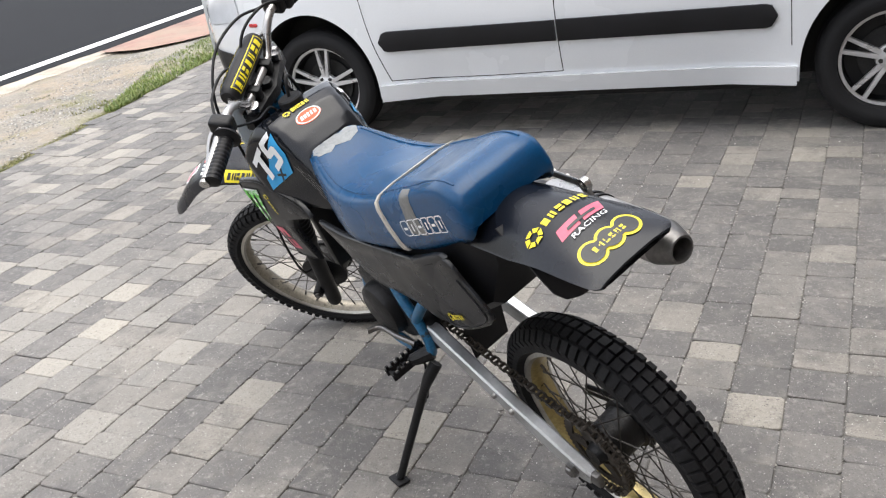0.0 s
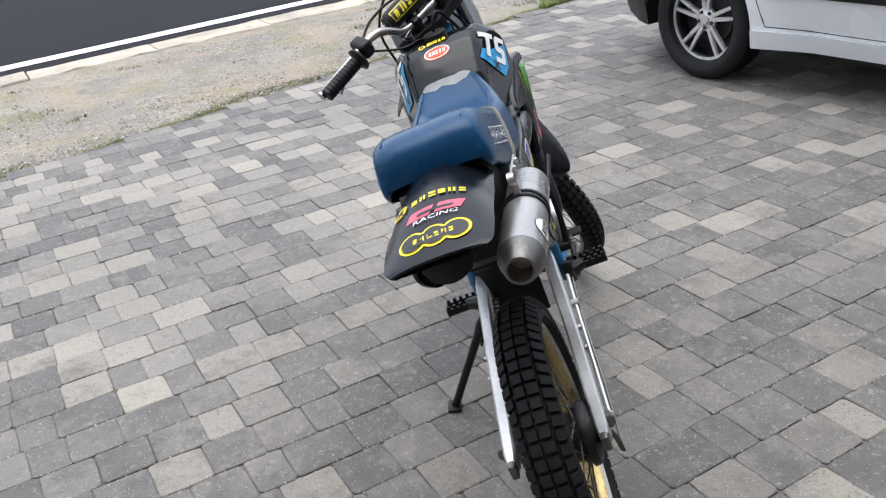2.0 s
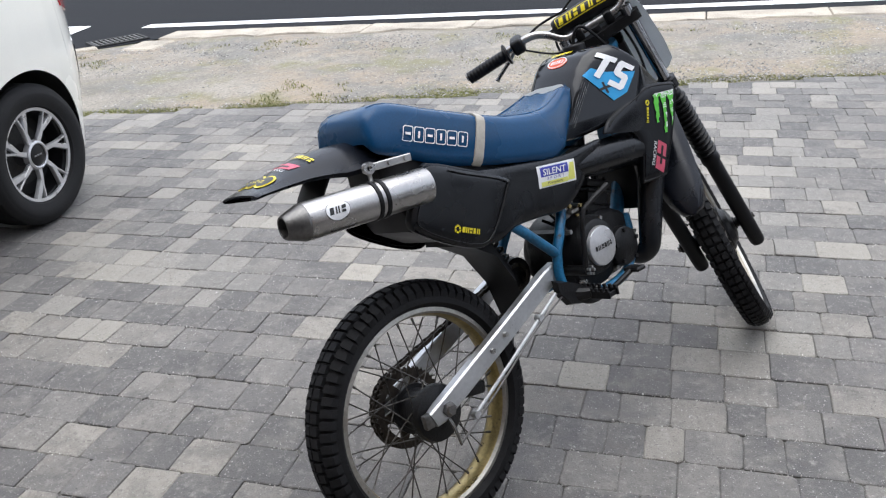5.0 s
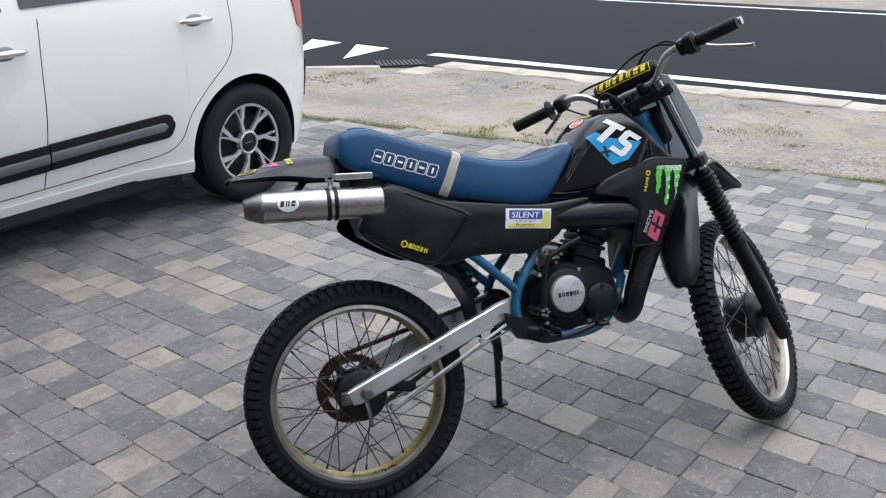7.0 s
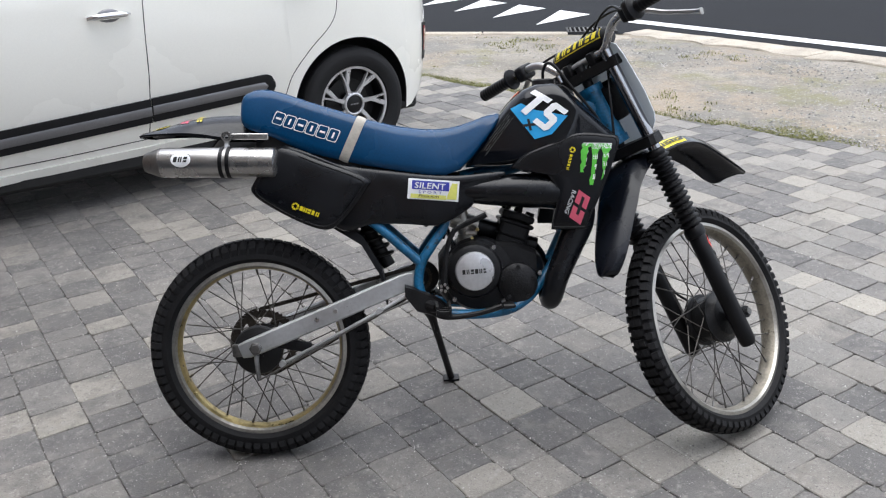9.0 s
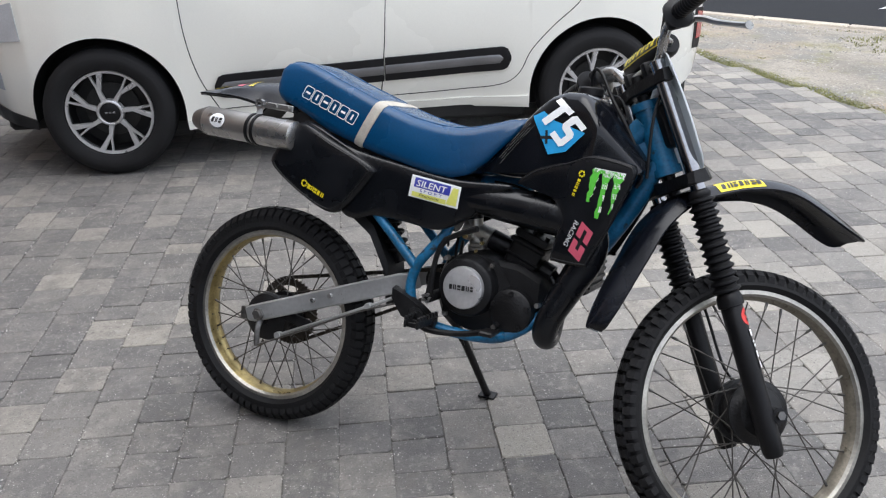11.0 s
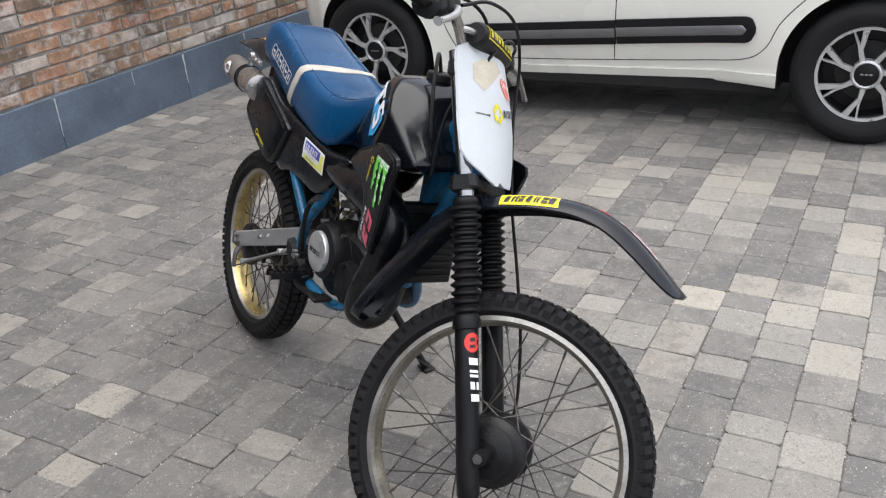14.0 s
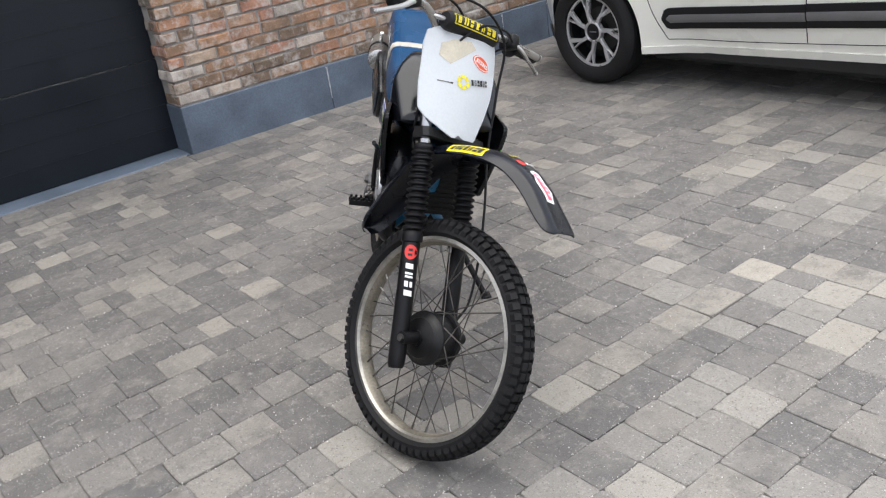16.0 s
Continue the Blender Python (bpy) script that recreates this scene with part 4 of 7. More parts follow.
M_SEAT = mat("blue_vinyl", (0.0018, 0.046, 0.125), 0.28, spec=0.34, var=0.16, scale=5, fine=220, bump=0.05, rough_var=0.1)
M_BLACKPLASTIC = mat("black_plastic", (0.0045, 0.0052, 0.007), 0.27, var=0.3, scale=9, fine=250, bump=0.03, rough_var=0.12, wear=(0.015, 0.017, 0.02), wear_at=0.66, spec=0.36)
M_TANK = mat("black_paint_worn", (0.004, 0.0048, 0.007), 0.11, coat=0.0, var=0.3, scale=8, fine=250, bump=0.015, rough_var=0.08, wear=(0.013, 0.015, 0.018), wear_at=0.66, spec=0.38)
M_FENDER = mat("navy_black_plastic", (0.006, 0.0072, 0.011), 0.24, var=0.3, scale=8, fine=220, bump=0.04, rough_var=0.12, wear=(0.026, 0.029, 0.035), wear_at=0.66, spec=0.32)
M_ENGINE = mat("engine_black", (0.006, 0.006, 0.0068), 0.45, 0.0, var=0.4, scale=25, fine=200, bump=0.25, wear=(0.05, 0.047, 0.043), wear_at=0.68, spec=0.3)
M_FRAMEBLUE = mat("frame_blue", (0.009, 0.112, 0.235), 0.38, var=0.35, scale=14, bump=0.08, wear=(0.025, 0.03, 0.035), wear_at=0.60)
M_SWING = mat("scuffed_aluminium", (0.51, 0.52, 0.53), 0.40, 0.8, var=0.10, scale=9, fine=90, bump=0.1, wear=(0.24, 0.24, 0.25), wear_at=0.64)
M_STEEL = mat("brushed_steel", (0.41, 0.40, 0.39), 0.3, 0.9, var=0.12, scale=10, fine=300, bump=0.05, rough_var=0.1)
M_FORKCHROME = mat("dulled_chrome", (0.36, 0.36, 0.37), 0.14, 1.0, var=0.12, scale=14, bump=0, rough_var=0.08)
M_DARKSTEEL = mat("burnt_steel", (0.16, 0.155, 0.15), 0.42, 0.9, var=0.2, scale=12)
M_GOLD = mat("gold_rim", (0.40, 0.315, 0.14), 0.35, 0.8, var=0.25, scale=18, bump=0.08, wear=(0.16, 0.14, 0.1), wear_at=0.64)
M_RIMINNER = mat("dusty_rim", (0.27, 0.245, 0.20), 0.5, 0.7, var=0.25, scale=18, wear=(0.16, 0.14, 0.105), wear_at=0.60)
M_RIMSILVER = mat("worn_rim", (0.40, 0.385, 0.35), 0.4, 0.85, var=0.2, scale=18, wear=(0.25, 0.22, 0.17), wear_at=0.66)
M_KNOB = mat("knobbly_rubber", (0.0095, 0.0095, 0.0105), 0.7, spec=0.22, var=0.3, scale=18, fine=220, bump=0.25, wear=(0.035, 0.034, 0.033), wear_at=0.68)
M_SPOKE = mat("dull_spoke", (0.09, 0.084, 0.078), 0.45, 0.8, var=0.3, scale=30)
M_RUBBER = mat("black_rubber", (0.005, 0.005, 0.006), 0.42, spec=0.24, var=0.2, scale=20, bump=0.1)
M_CHAIN = mat("greasy_chain", (0.05, 0.042, 0.035), 0.5, 0.6, var=0.4, scale=40)
M_PLATE = mat("white_number_plate", (0.72, 0.75, 0.78), 0.45, var=0.05, scale=6, bump=0.03, wear=(0.62, 0.58, 0.5), wear_at=0.72)
pn = M_PLATE.node_tree
see, thin = pn.nodes.new("ShaderNodeBsdfTranslucent"), pn.nodes.new("ShaderNodeMixShader")
see.inputs["Color"].default_value, thin.inputs[0].default_value = (0.8, 0.83, 0.85, 1), 0.3
pn.links.new(pn.nodes["Principled BSDF"].outputs[0], thin.inputs[1])
pn.links.new(see.outputs[0], thin.inputs[2])
pn.links.new(thin.outputs[0], pn.nodes["Material Output"].inputs["Surface"])
M_STRAP = mat("beige_strap", (0.42, 0.39, 0.34), 0.85, var=0.15, scale=30, fine=400, bump=0.3)
M_TAPE = mat("silver_tape", (0.15, 0.15, 0.145), 0.5, 0.15, var=0.3, scale=25, wear=(0.06, 0.06, 0.06), wear_at=0.66)
M_PALETAPE = mat("pale_tape", (0.20, 0.21, 0.215), 0.45, var=0.2, scale=20, wear=(0.04, 0.07, 0.13), wear_at=0.64)
S_YELLOW = mat("sticker_yellow", (0.75, 0.62, 0.015), 0.4, var=0.06, bump=0)
S_WHITE = mat("sticker_white", (0.8, 0.81, 0.82), 0.4, var=0.05, bump=0)
S_BLUE = mat("sticker_sky_blue", (0.02, 0.30, 0.62), 0.4, var=0.06, bump=0)
S_NAVY = mat("sticker_navy", (0.04, 0.05, 0.35), 0.4, var=0.06, bump=0)
S_RED = mat("sticker_red", (0.62, 0.04, 0.035), 0.4, var=0.06, bump=0)
S_PINK = mat("sticker_pink", (0.62, 0.10, 0.16), 0.4, var=0.06, bump=0)
S_ORANGE = mat("sticker_orange", (0.72, 0.10, 0.025), 0.4, var=0.06, bump=0)
S_GREEN = mat("sticker_green", (0.12, 0.56, 0.06), 0.4, var=0.1, bump=0)
S_BLACK = mat("sticker_black", (0.012, 0.012, 0.013), 0.4, var=0.06, bump=0)
S_LIME = mat("sticker_pale_yellow", (0.7, 0.7, 0.16), 0.4, var=0.06, bump=0)
S_CREAM = mat("glue_cream", (0.50, 0.46, 0.37), 0.6, var=0.12, scale=25, bump=0.05)
STICKERS = [S_YELLOW, S_WHITE, S_BLUE, S_NAVY, S_RED, S_PINK, S_ORANGE, S_GREEN, S_BLACK, S_LIME, M_TAPE, M_PALETAPE, M_STRAP, S_CREAM]
YEL, WHI, BLU, NAV, RED, PNK, ORA, GRE, BLK, LIM, TAP, PAL, BEI, CRE = range(14)

bike = thing("motorcycle", "worn black off-road motorcycle with blue seat on its side stand", "motorcycle", m=pose(-0.383, 1.480, 0, 0, 0, 149) @ pose(0, 0, 0, -17, 0, 0))
RAKE = radians(25.8)
HEAD = Matrix(((math.cos(RAKE), 0, -math.sin(RAKE), 1.0), (0, 1, 0, 0), (math.sin(RAKE), 0, math.cos(RAKE), .808), (0, 0, 0, 1)))
STEER = HEAD @ pose(0, 0, 0, 0, 0, 38)


def bpart(name, bm, material, label="", parent=None, smooth=35):
    return part(name, bm, material, parent or bike, label, smooth)


def spart(name, bm, material, label="", smooth=35):
    """A part that turns with the handlebar."""
    return part(name, bm, material, bike, label, smooth, STEER)


def decal(name, target, n, origin, u, shapes, label, lift=.0008, far=.25):
    """A sticker of flat shapes (polygon, colour) pressed onto a part along -n; u is its reading direction."""
    me = target.data
    tree = BVHTree.FromPolygons([v.co for v in me.vertices], [tuple(p.vertices) for p in me.polygons])
    n = Vector(n).normalized()
    u = (Vector(u) - n * Vector(u).dot(n)).normalized()
    v = n.cross(u)
    bm = bmesh.new()
    slots = []
    for layer, (poly, colour) in enumerate(shapes):
        if colour not in slots:
            slots.append(colour)
        one = bmesh.new()
        one.faces.new([one.verts.new((a, b, 0)) for a, b in poly])
        bmesh.ops.triangulate(one, faces=one.faces[:])
        size = max(max(abs(p[0] - q[0]) for p in poly for q in poly), max(abs(p[1] - q[1]) for p in poly for q in poly))
        for _ in range(max(1, min(4, int(math.log2(max(size, .001) / .011)) + 1))):
            bmesh.ops.subdivide_edges(one, edges=[e for e in one.edges if e.calc_length() > .006], cuts=1)
            bmesh.ops.triangulate(one, faces=one.faces[:])
        back = {}
        for w in one.verts:
            p = Vector(origin) + u * w.co.x + v * w.co.y
            hit, _, _, _ = tree.ray_cast(p + n * far, -n, far * 2)
            if hit is None:
                hit, _, _, _ = tree.find_nearest(p)
            back[w] = bm.verts.new(hit + n * (lift + .0005 * min(layer, 4)))
        for f in one.faces:
            g = bm.faces.new([back[w] for w in f.verts])
            g.material_index = slots.index(colour)
            g.normal_update()
            if g.normal.dot(n) < 0:
                g.normal_flip()
        one.free()
    ob = part(name, bm, [STICKERS[c] for c in slots], target, label, smooth=60)
    return ob


def rect(a0, b0, a1, b1, skew=0.0):
    h = b1 - b0
    return [(a0, b0), (a1, b0), (a1 + skew * h, b1), (a0 + skew * h, b1)]


def oval(a, b, ra, rb, n=28):
    return [(a + ra * math.cos(2 * math.pi * k / n), b + rb * math.sin(2 * math.pi * k / n)) for k in range(n)]


def blocks(a0, a1, b0, b1, count, colour, skew=.25, fill=.8, seed=1):
    """A row of plain cut bars standing for lettering that is not reproduced."""
    r = random.Random(seed + count)
    step = (a1 - a0) / count
    h = b1 - b0
    out = []
    for k in range(count):
        x0 = a0 + k * step
        x1 = x0 + step * fill * r.uniform(.8, 1.1)
        lean = lambda pts: ([(p + skew * (q - b0), q) for p, q in pts], colour)
        kind = (k + seed) % 3
        if kind == 0:
            cut = r.uniform(.4, .6)
            out += [lean(rect(x0, b0, x1, b0 + h * (cut - .09))), lean(rect(x0, b0 + h * (cut + .09), x1, b1))]
        elif kind == 1:
            out.append(lean(rect(x0, b0, x1, b1)))
        else:
            out += [lean(rect(x0, b0, x0 + (x1 - x0) * .38, b1)), lean(rect(x1 - (x1 - x0) * .38, b0, x1, b1))]
    return out


def words(text, a, b, high, colour, skew=0.0, stretch=1.0):
    """Plain lettering in the built-in font, as triangles, centred on (a, b)."""
    curve = bpy.data.curves.new("lettering", "FONT")
    curve.body, curve.size, curve.align_x, curve.resolution_u = text, high * 1.4, "CENTER", 2
    holder = bpy.data.objects.new("lettering", curve)
    me = holder.to_mesh()
    me.calc_loop_triangles()
    out = []
    for tri in me.loop_triangles:
        pts = [me.vertices[i].co for i in tri.vertices]
        out.append(([(a + p.x * stretch + skew * p.y, b + p.y - high / 2) for p in pts], colour))
    holder.to_mesh_clear()
    bpy.data.objects.remove(holder)
    bpy.data.curves.remove(curve)
    return out


def outlined(a0, a1, b0, b1, count, colour, skew=.2, line=.003):
    """A row of outlined plain blocks with a notch in each."""
    out = []
    step = (a1 - a0) / count
    h = b1 - b0
    for k in range(count):
        x0, x1 = a0 + k * step, a0 + (k + .93) * step
        m = (x0 + x1) / 2
        q = .26 * (x1 - x0)
        ring = [(x0, b0 + h * .1), (x0 + q * .4, b0), (x1 - q * .4, b0), (x1, b0 + h * .1), (x1, b1 - h * .1), (x1 - q * .4, b1), (x0 + q * .4, b1), (x0, b1 - h * .1)]
        inner = [(m + (p - m) * (1 - 2 * line / (x1 - x0)), (b0 + b1) / 2 + (v - (b0 + b1) / 2) * (1 - 2 * line / h)) for p, v in ring]
        at = lambda p: (p[0] + skew * (p[1] - b0), p[1])
        n = len(ring)
        for i in range(n):
            j = (i + 1) % n
            out.append(([at(ring[i]), at(ring[j]), at(inner[j]), at(inner[i])], colour))
        if k % 2:
            bar = rect(m - q * .35, b0 + h * .27, m + q * .35, b1 - h * .27)
        else:
            bar = rect(m - q, b0 + h * .42, m + q, b1 - h * .42)
        out.append(([at(p) for p in bar], colour))
    return out


def ring_shape(a, b, r0, r1, colour, n=24, a0=0.0, a1=2 * math.pi, wide=1.0):
    out = []
    for k in range(n):
        p, q = a0 + (a1 - a0) * k / n, a0 + (a1 - a0) * (k + 1) / n
        out.append(([(a + wide * r0 * math.cos(p), b + r0 * math.sin(p)), (a + wide * r1 * math.cos(p), b + r1 * math.sin(p)), (a + wide * r1 * math.cos(q), b + r1 * math.sin(q)), (a + wide * r0 * math.cos(q), b + r0 * math.sin(q))], colour))
    return out


def hexmark(a, b, r, colour):
    return [s for k in range(6) for s in ring_shape(a, b, r * .5, r, colour, 1, k * math.pi / 3 + .12, (k + 1) * math.pi / 3 - .12)]


# wheels
def knobs(bm, rim, crown, half_w, rows, spots, height):
    for k in range(rows):
        for y, w, phase, fill in spots:
            a = 2 * math.pi * (k + phase) / rows
            half = math.pi / rows * fill
            quad = []
            for h, sh in ((-.004, 1.0), (height, .92)):
                for da, dy in ((-half, -w), (half, -w), (half, w), (-half, w)):
                    yy = y + dy * sh
                    rr = rim + (crown - rim) * (1 - min(.995, (yy / half_w) ** 2)) ** .36 + h
                    ang = a + da * sh
                    quad.append(bm.verts.new((rr * math.cos(ang), yy * (1 + (.06 if h > 0 else 0)), rr * math.sin(ang))))
            for f in ((4, 5, 6, 7), (0, 1, 5, 4), (1, 2, 6, 5), (2, 3, 7, 6), (3, 0, 4, 7)):
                bm.faces.new([quad[i] for i in f])


def moto_wheel(name, m, r_out, r_rim, half, rim_mat, hub_r, hub_y, rows, spots, label):
    bm = bmesh.new()
    rw = half * .62
    lathe(bm, [(r_rim + .004, rw), (r_rim + .006, rw + .003), (r_rim - .003, rw + .005), (r_rim - .008, rw - .002), (r_rim - .013, rw * .5), (r_rim - .016, 0), (r_rim - .013, -rw * .5), (r_rim - .008, -rw + .002), (r_rim - .003, -rw - .005), (r_rim + .006, -rw - .003), (r_rim + .004, -rw), (r_rim - .006, -rw * .5), (r_rim - .01, 0), (r_rim - .006, rw * .5)], 96, closed=True)
    wheel = part(name, bm, rim_mat, bike, label, m=m)
    for side in (-1, 1):
        bm = bmesh.new()
        y = side * rw
        lathe(bm, [(r_rim - .0085, y - side * .0015), (r_rim - .0035, y + side * .0058), (r_rim + .0065, y + side * .0036), (r_rim + .0065, y + side * .001)], 96, caps=False)
        part("rim_edge", bm, M_RIMSILVER, wheel, "worn silver rim edge")
    bm = bmesh.new()
    crown = r_out - .009
    sec = [(r_rim + .0, rw - .002), (r_rim + .010, rw + .008)]
    for k in range(9):
        a = math.pi * k / 8
        yy = half * math.cos(a)
        sec.append((r_rim + .016 + (crown - r_rim - .016) * (math.sin(a) ** .72), yy))
    sec += [(r_rim + .010, -rw - .008), (r_rim + .0, -rw + .002)]
    lathe(bm, sec, 96, closed=True)
    part("tyre", bm, M_KNOB, wheel, "knobbly off-road tyre")
    bm = bmesh.new()
    knobs(bm, r_rim + .016, crown, half * 1.02, rows, spots, .0095)
    tagged(part("tread", bm, M_KNOB, wheel, smooth=0), kind="stuff")
    bm = bmesh.new()
    lathe(bm, [(.012, -hub_y - .03), (.02, -hub_y - .03), (.022, -hub_y - .012), (hub_r * .55, -hub_y), (hub_r, -hub_y), (hub_r, -hub_y + .012), (hub_r - .008, -hub_y + .014), (hub_r - .01, hub_y - .014), (hub_r, hub_y - .012), (hub_r, hub_y), (hub_r * .6, hub_y + .002), (.025, hub_y + .012), (.02, hub_y + .03), (.012, hub_y + .03)], 40)
    part("hub", bm, M_ENGINE, wheel, "black drum hub")
    r1 = random.Random(2)
    for k in range(36):
        side = 1 if k % 2 else -1
        lean = 1 if (k // 2) % 2 else -1
        a = 2 * math.pi * k / 36
        b = a + lean * .85
        bm = bmesh.new()
        p, q = Vector((hub_r * .97 * math.cos(b), side * (hub_y - .006), hub_r * .97 * math.sin(b))), Vector(((r_rim - .02) * math.cos(a), side * .004, (r_rim - .02) * math.sin(a)))
        rod(bm, p, q, .0017, 5)
        part("spoke", bm, M_SPOKE, wheel)
        if k % 3 != 1:
            bm = bmesh.new()
            rod(bm, q + (p - q) * .06, q - (p - q) * .02, .0032, 6)
            part("spoke_nipple", bm, M_DARKSTEEL, wheel)
    return wheel


REAR_R, FRONT_R = .297, .318
rear = moto_wheel("rear_wheel", pose(0, -.014, .297), REAR_R, .229, .044, M_GOLD, .058, .042, 72, [(-.0345, .0085, .0, .74), (-.0112, .0097, .5, .80), (.0112, .0097, .5, .80), (.0345, .0085, 0, .74)], "rear wheel with gold spoked rim")
front_m = STEER @ pose(.006, -.0035, -.562)
front = moto_wheel("front_wheel", front_m, FRONT_R, .264, .037, M_RIMINNER, .072, .036, 74, [(-.0295, .0068, .0, .68), (-.0095, .0082, .5, .72), (.0095, .0082, .5, .72), (.0295, .0068, 0, .68)], "front wheel with worn silver spoked rim")
bm = bmesh.new()
lathe(bm, [(.015, -.062), (.03, -.06), (.052, -.052), (.058, -.042), (.07, -.036)], 36)
part("brake_plate", bm, M_ENGINE, front)
# rear sprocket with holes, and the brake drum plate
bm = bmesh.new()
teeth = 48
sprocket = []
for k in range(teeth * 2):
    a = math.pi * k / teeth
    sprocket.append((.095 if k % 2 else .089, a))
outer = [[bm.verts.new((r * math.cos(a), y, r * math.sin(a))) for r, a in sprocket] for y in (.052, .057)]
inner = [[bm.verts.new((.072 * math.cos(a), y, .072 * math.sin(a))) for r, a in sprocket] for y in (.052, .057)]
nn = len(sprocket)
for i in range(nn):
    j = (i + 1) % nn
    bm.faces.new((outer[0][i], outer[0][j], outer[1][j], outer[1][i]))
    bm.faces.new((inner[0][i], inner[1][i], inner[1][j], inner[0][j]))
    for s in (0, 1):
        bm.faces.new((outer[s][i], outer[s][j], inner[s][j], inner[s][i]))
part("sprocket", bm, M_CHAIN, rear, "black toothed sprocket", smooth=0)
for k in range(6):
    a = 2 * math.pi * k / 6
    d, t = Vector((math.cos(a), 0, math.sin(a))), Vector((-math.sin(a), 0, math.cos(a)))
    pts = [d * .03 + t * .016, d * .075 + t * .010, d * .075 - t * .010, d * .03 - t * .016]
    bm = bmesh.new()
    loft(bm, [[p + Vector((0, .0515, 0)) for p in pts], [p + Vector((0, .0575, 0)) for p in pts]])
    part("sprocket_arm", bm, M_CHAIN, rear, smooth=0)
bm = bmesh.new()
lathe(bm, [(.012, -.072), (.03, -.07), (.062, -.058), (.066, -.05), (.066, -.042)], 36)
part("brake_plate", bm, M_ENGINE, rear)
bm = bmesh.new()
box(bm, (.03, -.062, .015), (.14, -.05, .045), .006, 2, m=pose(0, 0, 0, 0, 12, 0))
part("brake_torque_arm", bm, M_ENGINE, rear)

# frame
for s in (-1, 1):
    bm = bmesh.new()
    tube(bm, [(.81, s * .03, .50), (.775, s * .06, .455), (.728, s * .085, .405), (.66, s * .098, .374), (.54, s * .1, .372), (.468, s * .1, .392), (.438, s * .1, .45), (.447, s * .1, .512), (.478, s * .096, .56), (.512, s * .085, .61), (.53, s * .07, .70)], [.013] + [.013] * 9 + [.012], n=12)
    bpart("frame_cradle", bm, M_FRAMEBLUE, "scuffed blue steel frame tube")
    bm = bmesh.new()
    tube(bm, [(.447, s * .1, .512), (.335, s * .1, .618), (.18, s * .085, .75), (.06, s * .07, .86)], [.0125, .0125, .011, .01], n=12)
    bpart("rear_frame_tube", bm, M_FRAMEBLUE, "scuffed blue steel frame tube")
bm = bmesh.new()
rod(bm, HEAD @ Vector((0, 0, -.005)), HEAD @ Vector((0, 0, .165)), .029, 20)
for a in (-.005, .15):
    rod(bm, HEAD @ Vector((0, 0, a)), HEAD @ Vector((0, 0, a + .018)), .033, 20)
bpart("head_tube", bm, M_FRAMEBLUE, "scuffed blue steel steering head")
bm = bmesh.new()
tube(bm, [HEAD @ Vector((-.015, 0, .03)), (.93, 0, .72), (.85, 0, .58), (.805, 0, .49)], [.024, .022, .02, .02], n=14)
bpart("down_tube", bm, M_FRAMEBLUE, "scuffed blue steel frame tube")
bm = bmesh.new()
tube(bm, [HEAD @ Vector((-.015, 0, .12)), (.86, 0, .82), (.7, 0, .755), (.53, 0, .72)], [.026, .025, .024, .022], n=14)
bpart("backbone_tube", bm, M_FRAMEBLUE, "scuffed blue steel frame tube")
bm = bmesh.new()
rings = []
for x, z, w, h in ((.955, .86, .012, .02), (.93, .82, .02, .045), (.88, .77, .022, .06), (.83, .74, .015, .05)):
    rings.append([(x, w, z + h), (x, -w, z + h), (x, -w, z - h), (x, w, z - h)])
loft(bm, rings)
bpart("head_gusset", bm, M_FRAMEBLUE, "blue steel gusset")

# swing arm, chain, brake rod
for s in (-1, 1):
    bm = bmesh.new()
    rings = []
    for x, y, z, h, w in ((-.04, .094, .303, .019, .010), (-.02, .094, .308, .023, .0125), (.03, .093, .326, .0235, .013), (.22, .09, .396, .024, .013), (.40, .083, .462, .024, .014), (.445, .08, .476, .02, .014)):
        c, hh = Vector((x, s * y, z)), h
        up = Vector((-.34, 0, .94))
        rings.append([c + up * (hh - .004) + Vector((0, w, 0)), c + up * hh + Vector((0, w - .004, 0)), c + up * hh - Vector((0, w - .004, 0)), c + up * (hh - .004) - Vector((0, w, 0)), c - up * (hh - .004) - Vector((0, w, 0)), c - up * hh - Vector((0, w - .004, 0)), c - up * hh + Vector((0, w - .004, 0)), c - up * (hh - .004) + Vector((0, w, 0))])
    loft(bm, rings)
    arm = bpart("swing_arm", bm, M_SWING, "scuffed silver aluminium swing arm")
    bm = bmesh.new()
    lathe(bm, [(0, .014), (.011, .014), (.013, .010), (.017, .008), (.017, -.006)], 6, centre=(0, 0, 0))
    bmesh.ops.transform(bm, matrix=Matrix.Translation((.002, s * .107, .311)) @ (Matrix.Identity(4) if s > 0 else pose(0, 0, 0, 0, 0, 180)), verts=bm.verts[:])
    part("axle_nut", bm, M_DARKSTEEL, arm, "steel axle nut")
    for x, z in ((.165, .378), (.215, .398)):
        bm = bmesh.new()
        lathe(bm, [(0, .006), (.006, .006), (.007, -.004)], 8, centre=(0, 0, 0))
        bmesh.ops.transform(bm, matrix=Matrix.Translation((x, s * .105, z)) @ (Matrix.Identity(4) if s > 0 else pose(0, 0, 0, 0, 0, 180)), verts=bm.verts[:])
        part("bolt", bm, M_STEEL, arm)
    bm = bmesh.new()
    box(bm, (-.062, s * .094 - .008, .288), (-.036, s * .094 + .008, .322), .004, 2)
    part("chain_adjuster", bm, M_DARKSTEEL, arm)
bm = bmesh.new()
tube(bm, [(.069, -.108, .266), (.22, -.108, .338), (.33, -.108, .392), (.40, -.11, .428)], .0045, n=8)
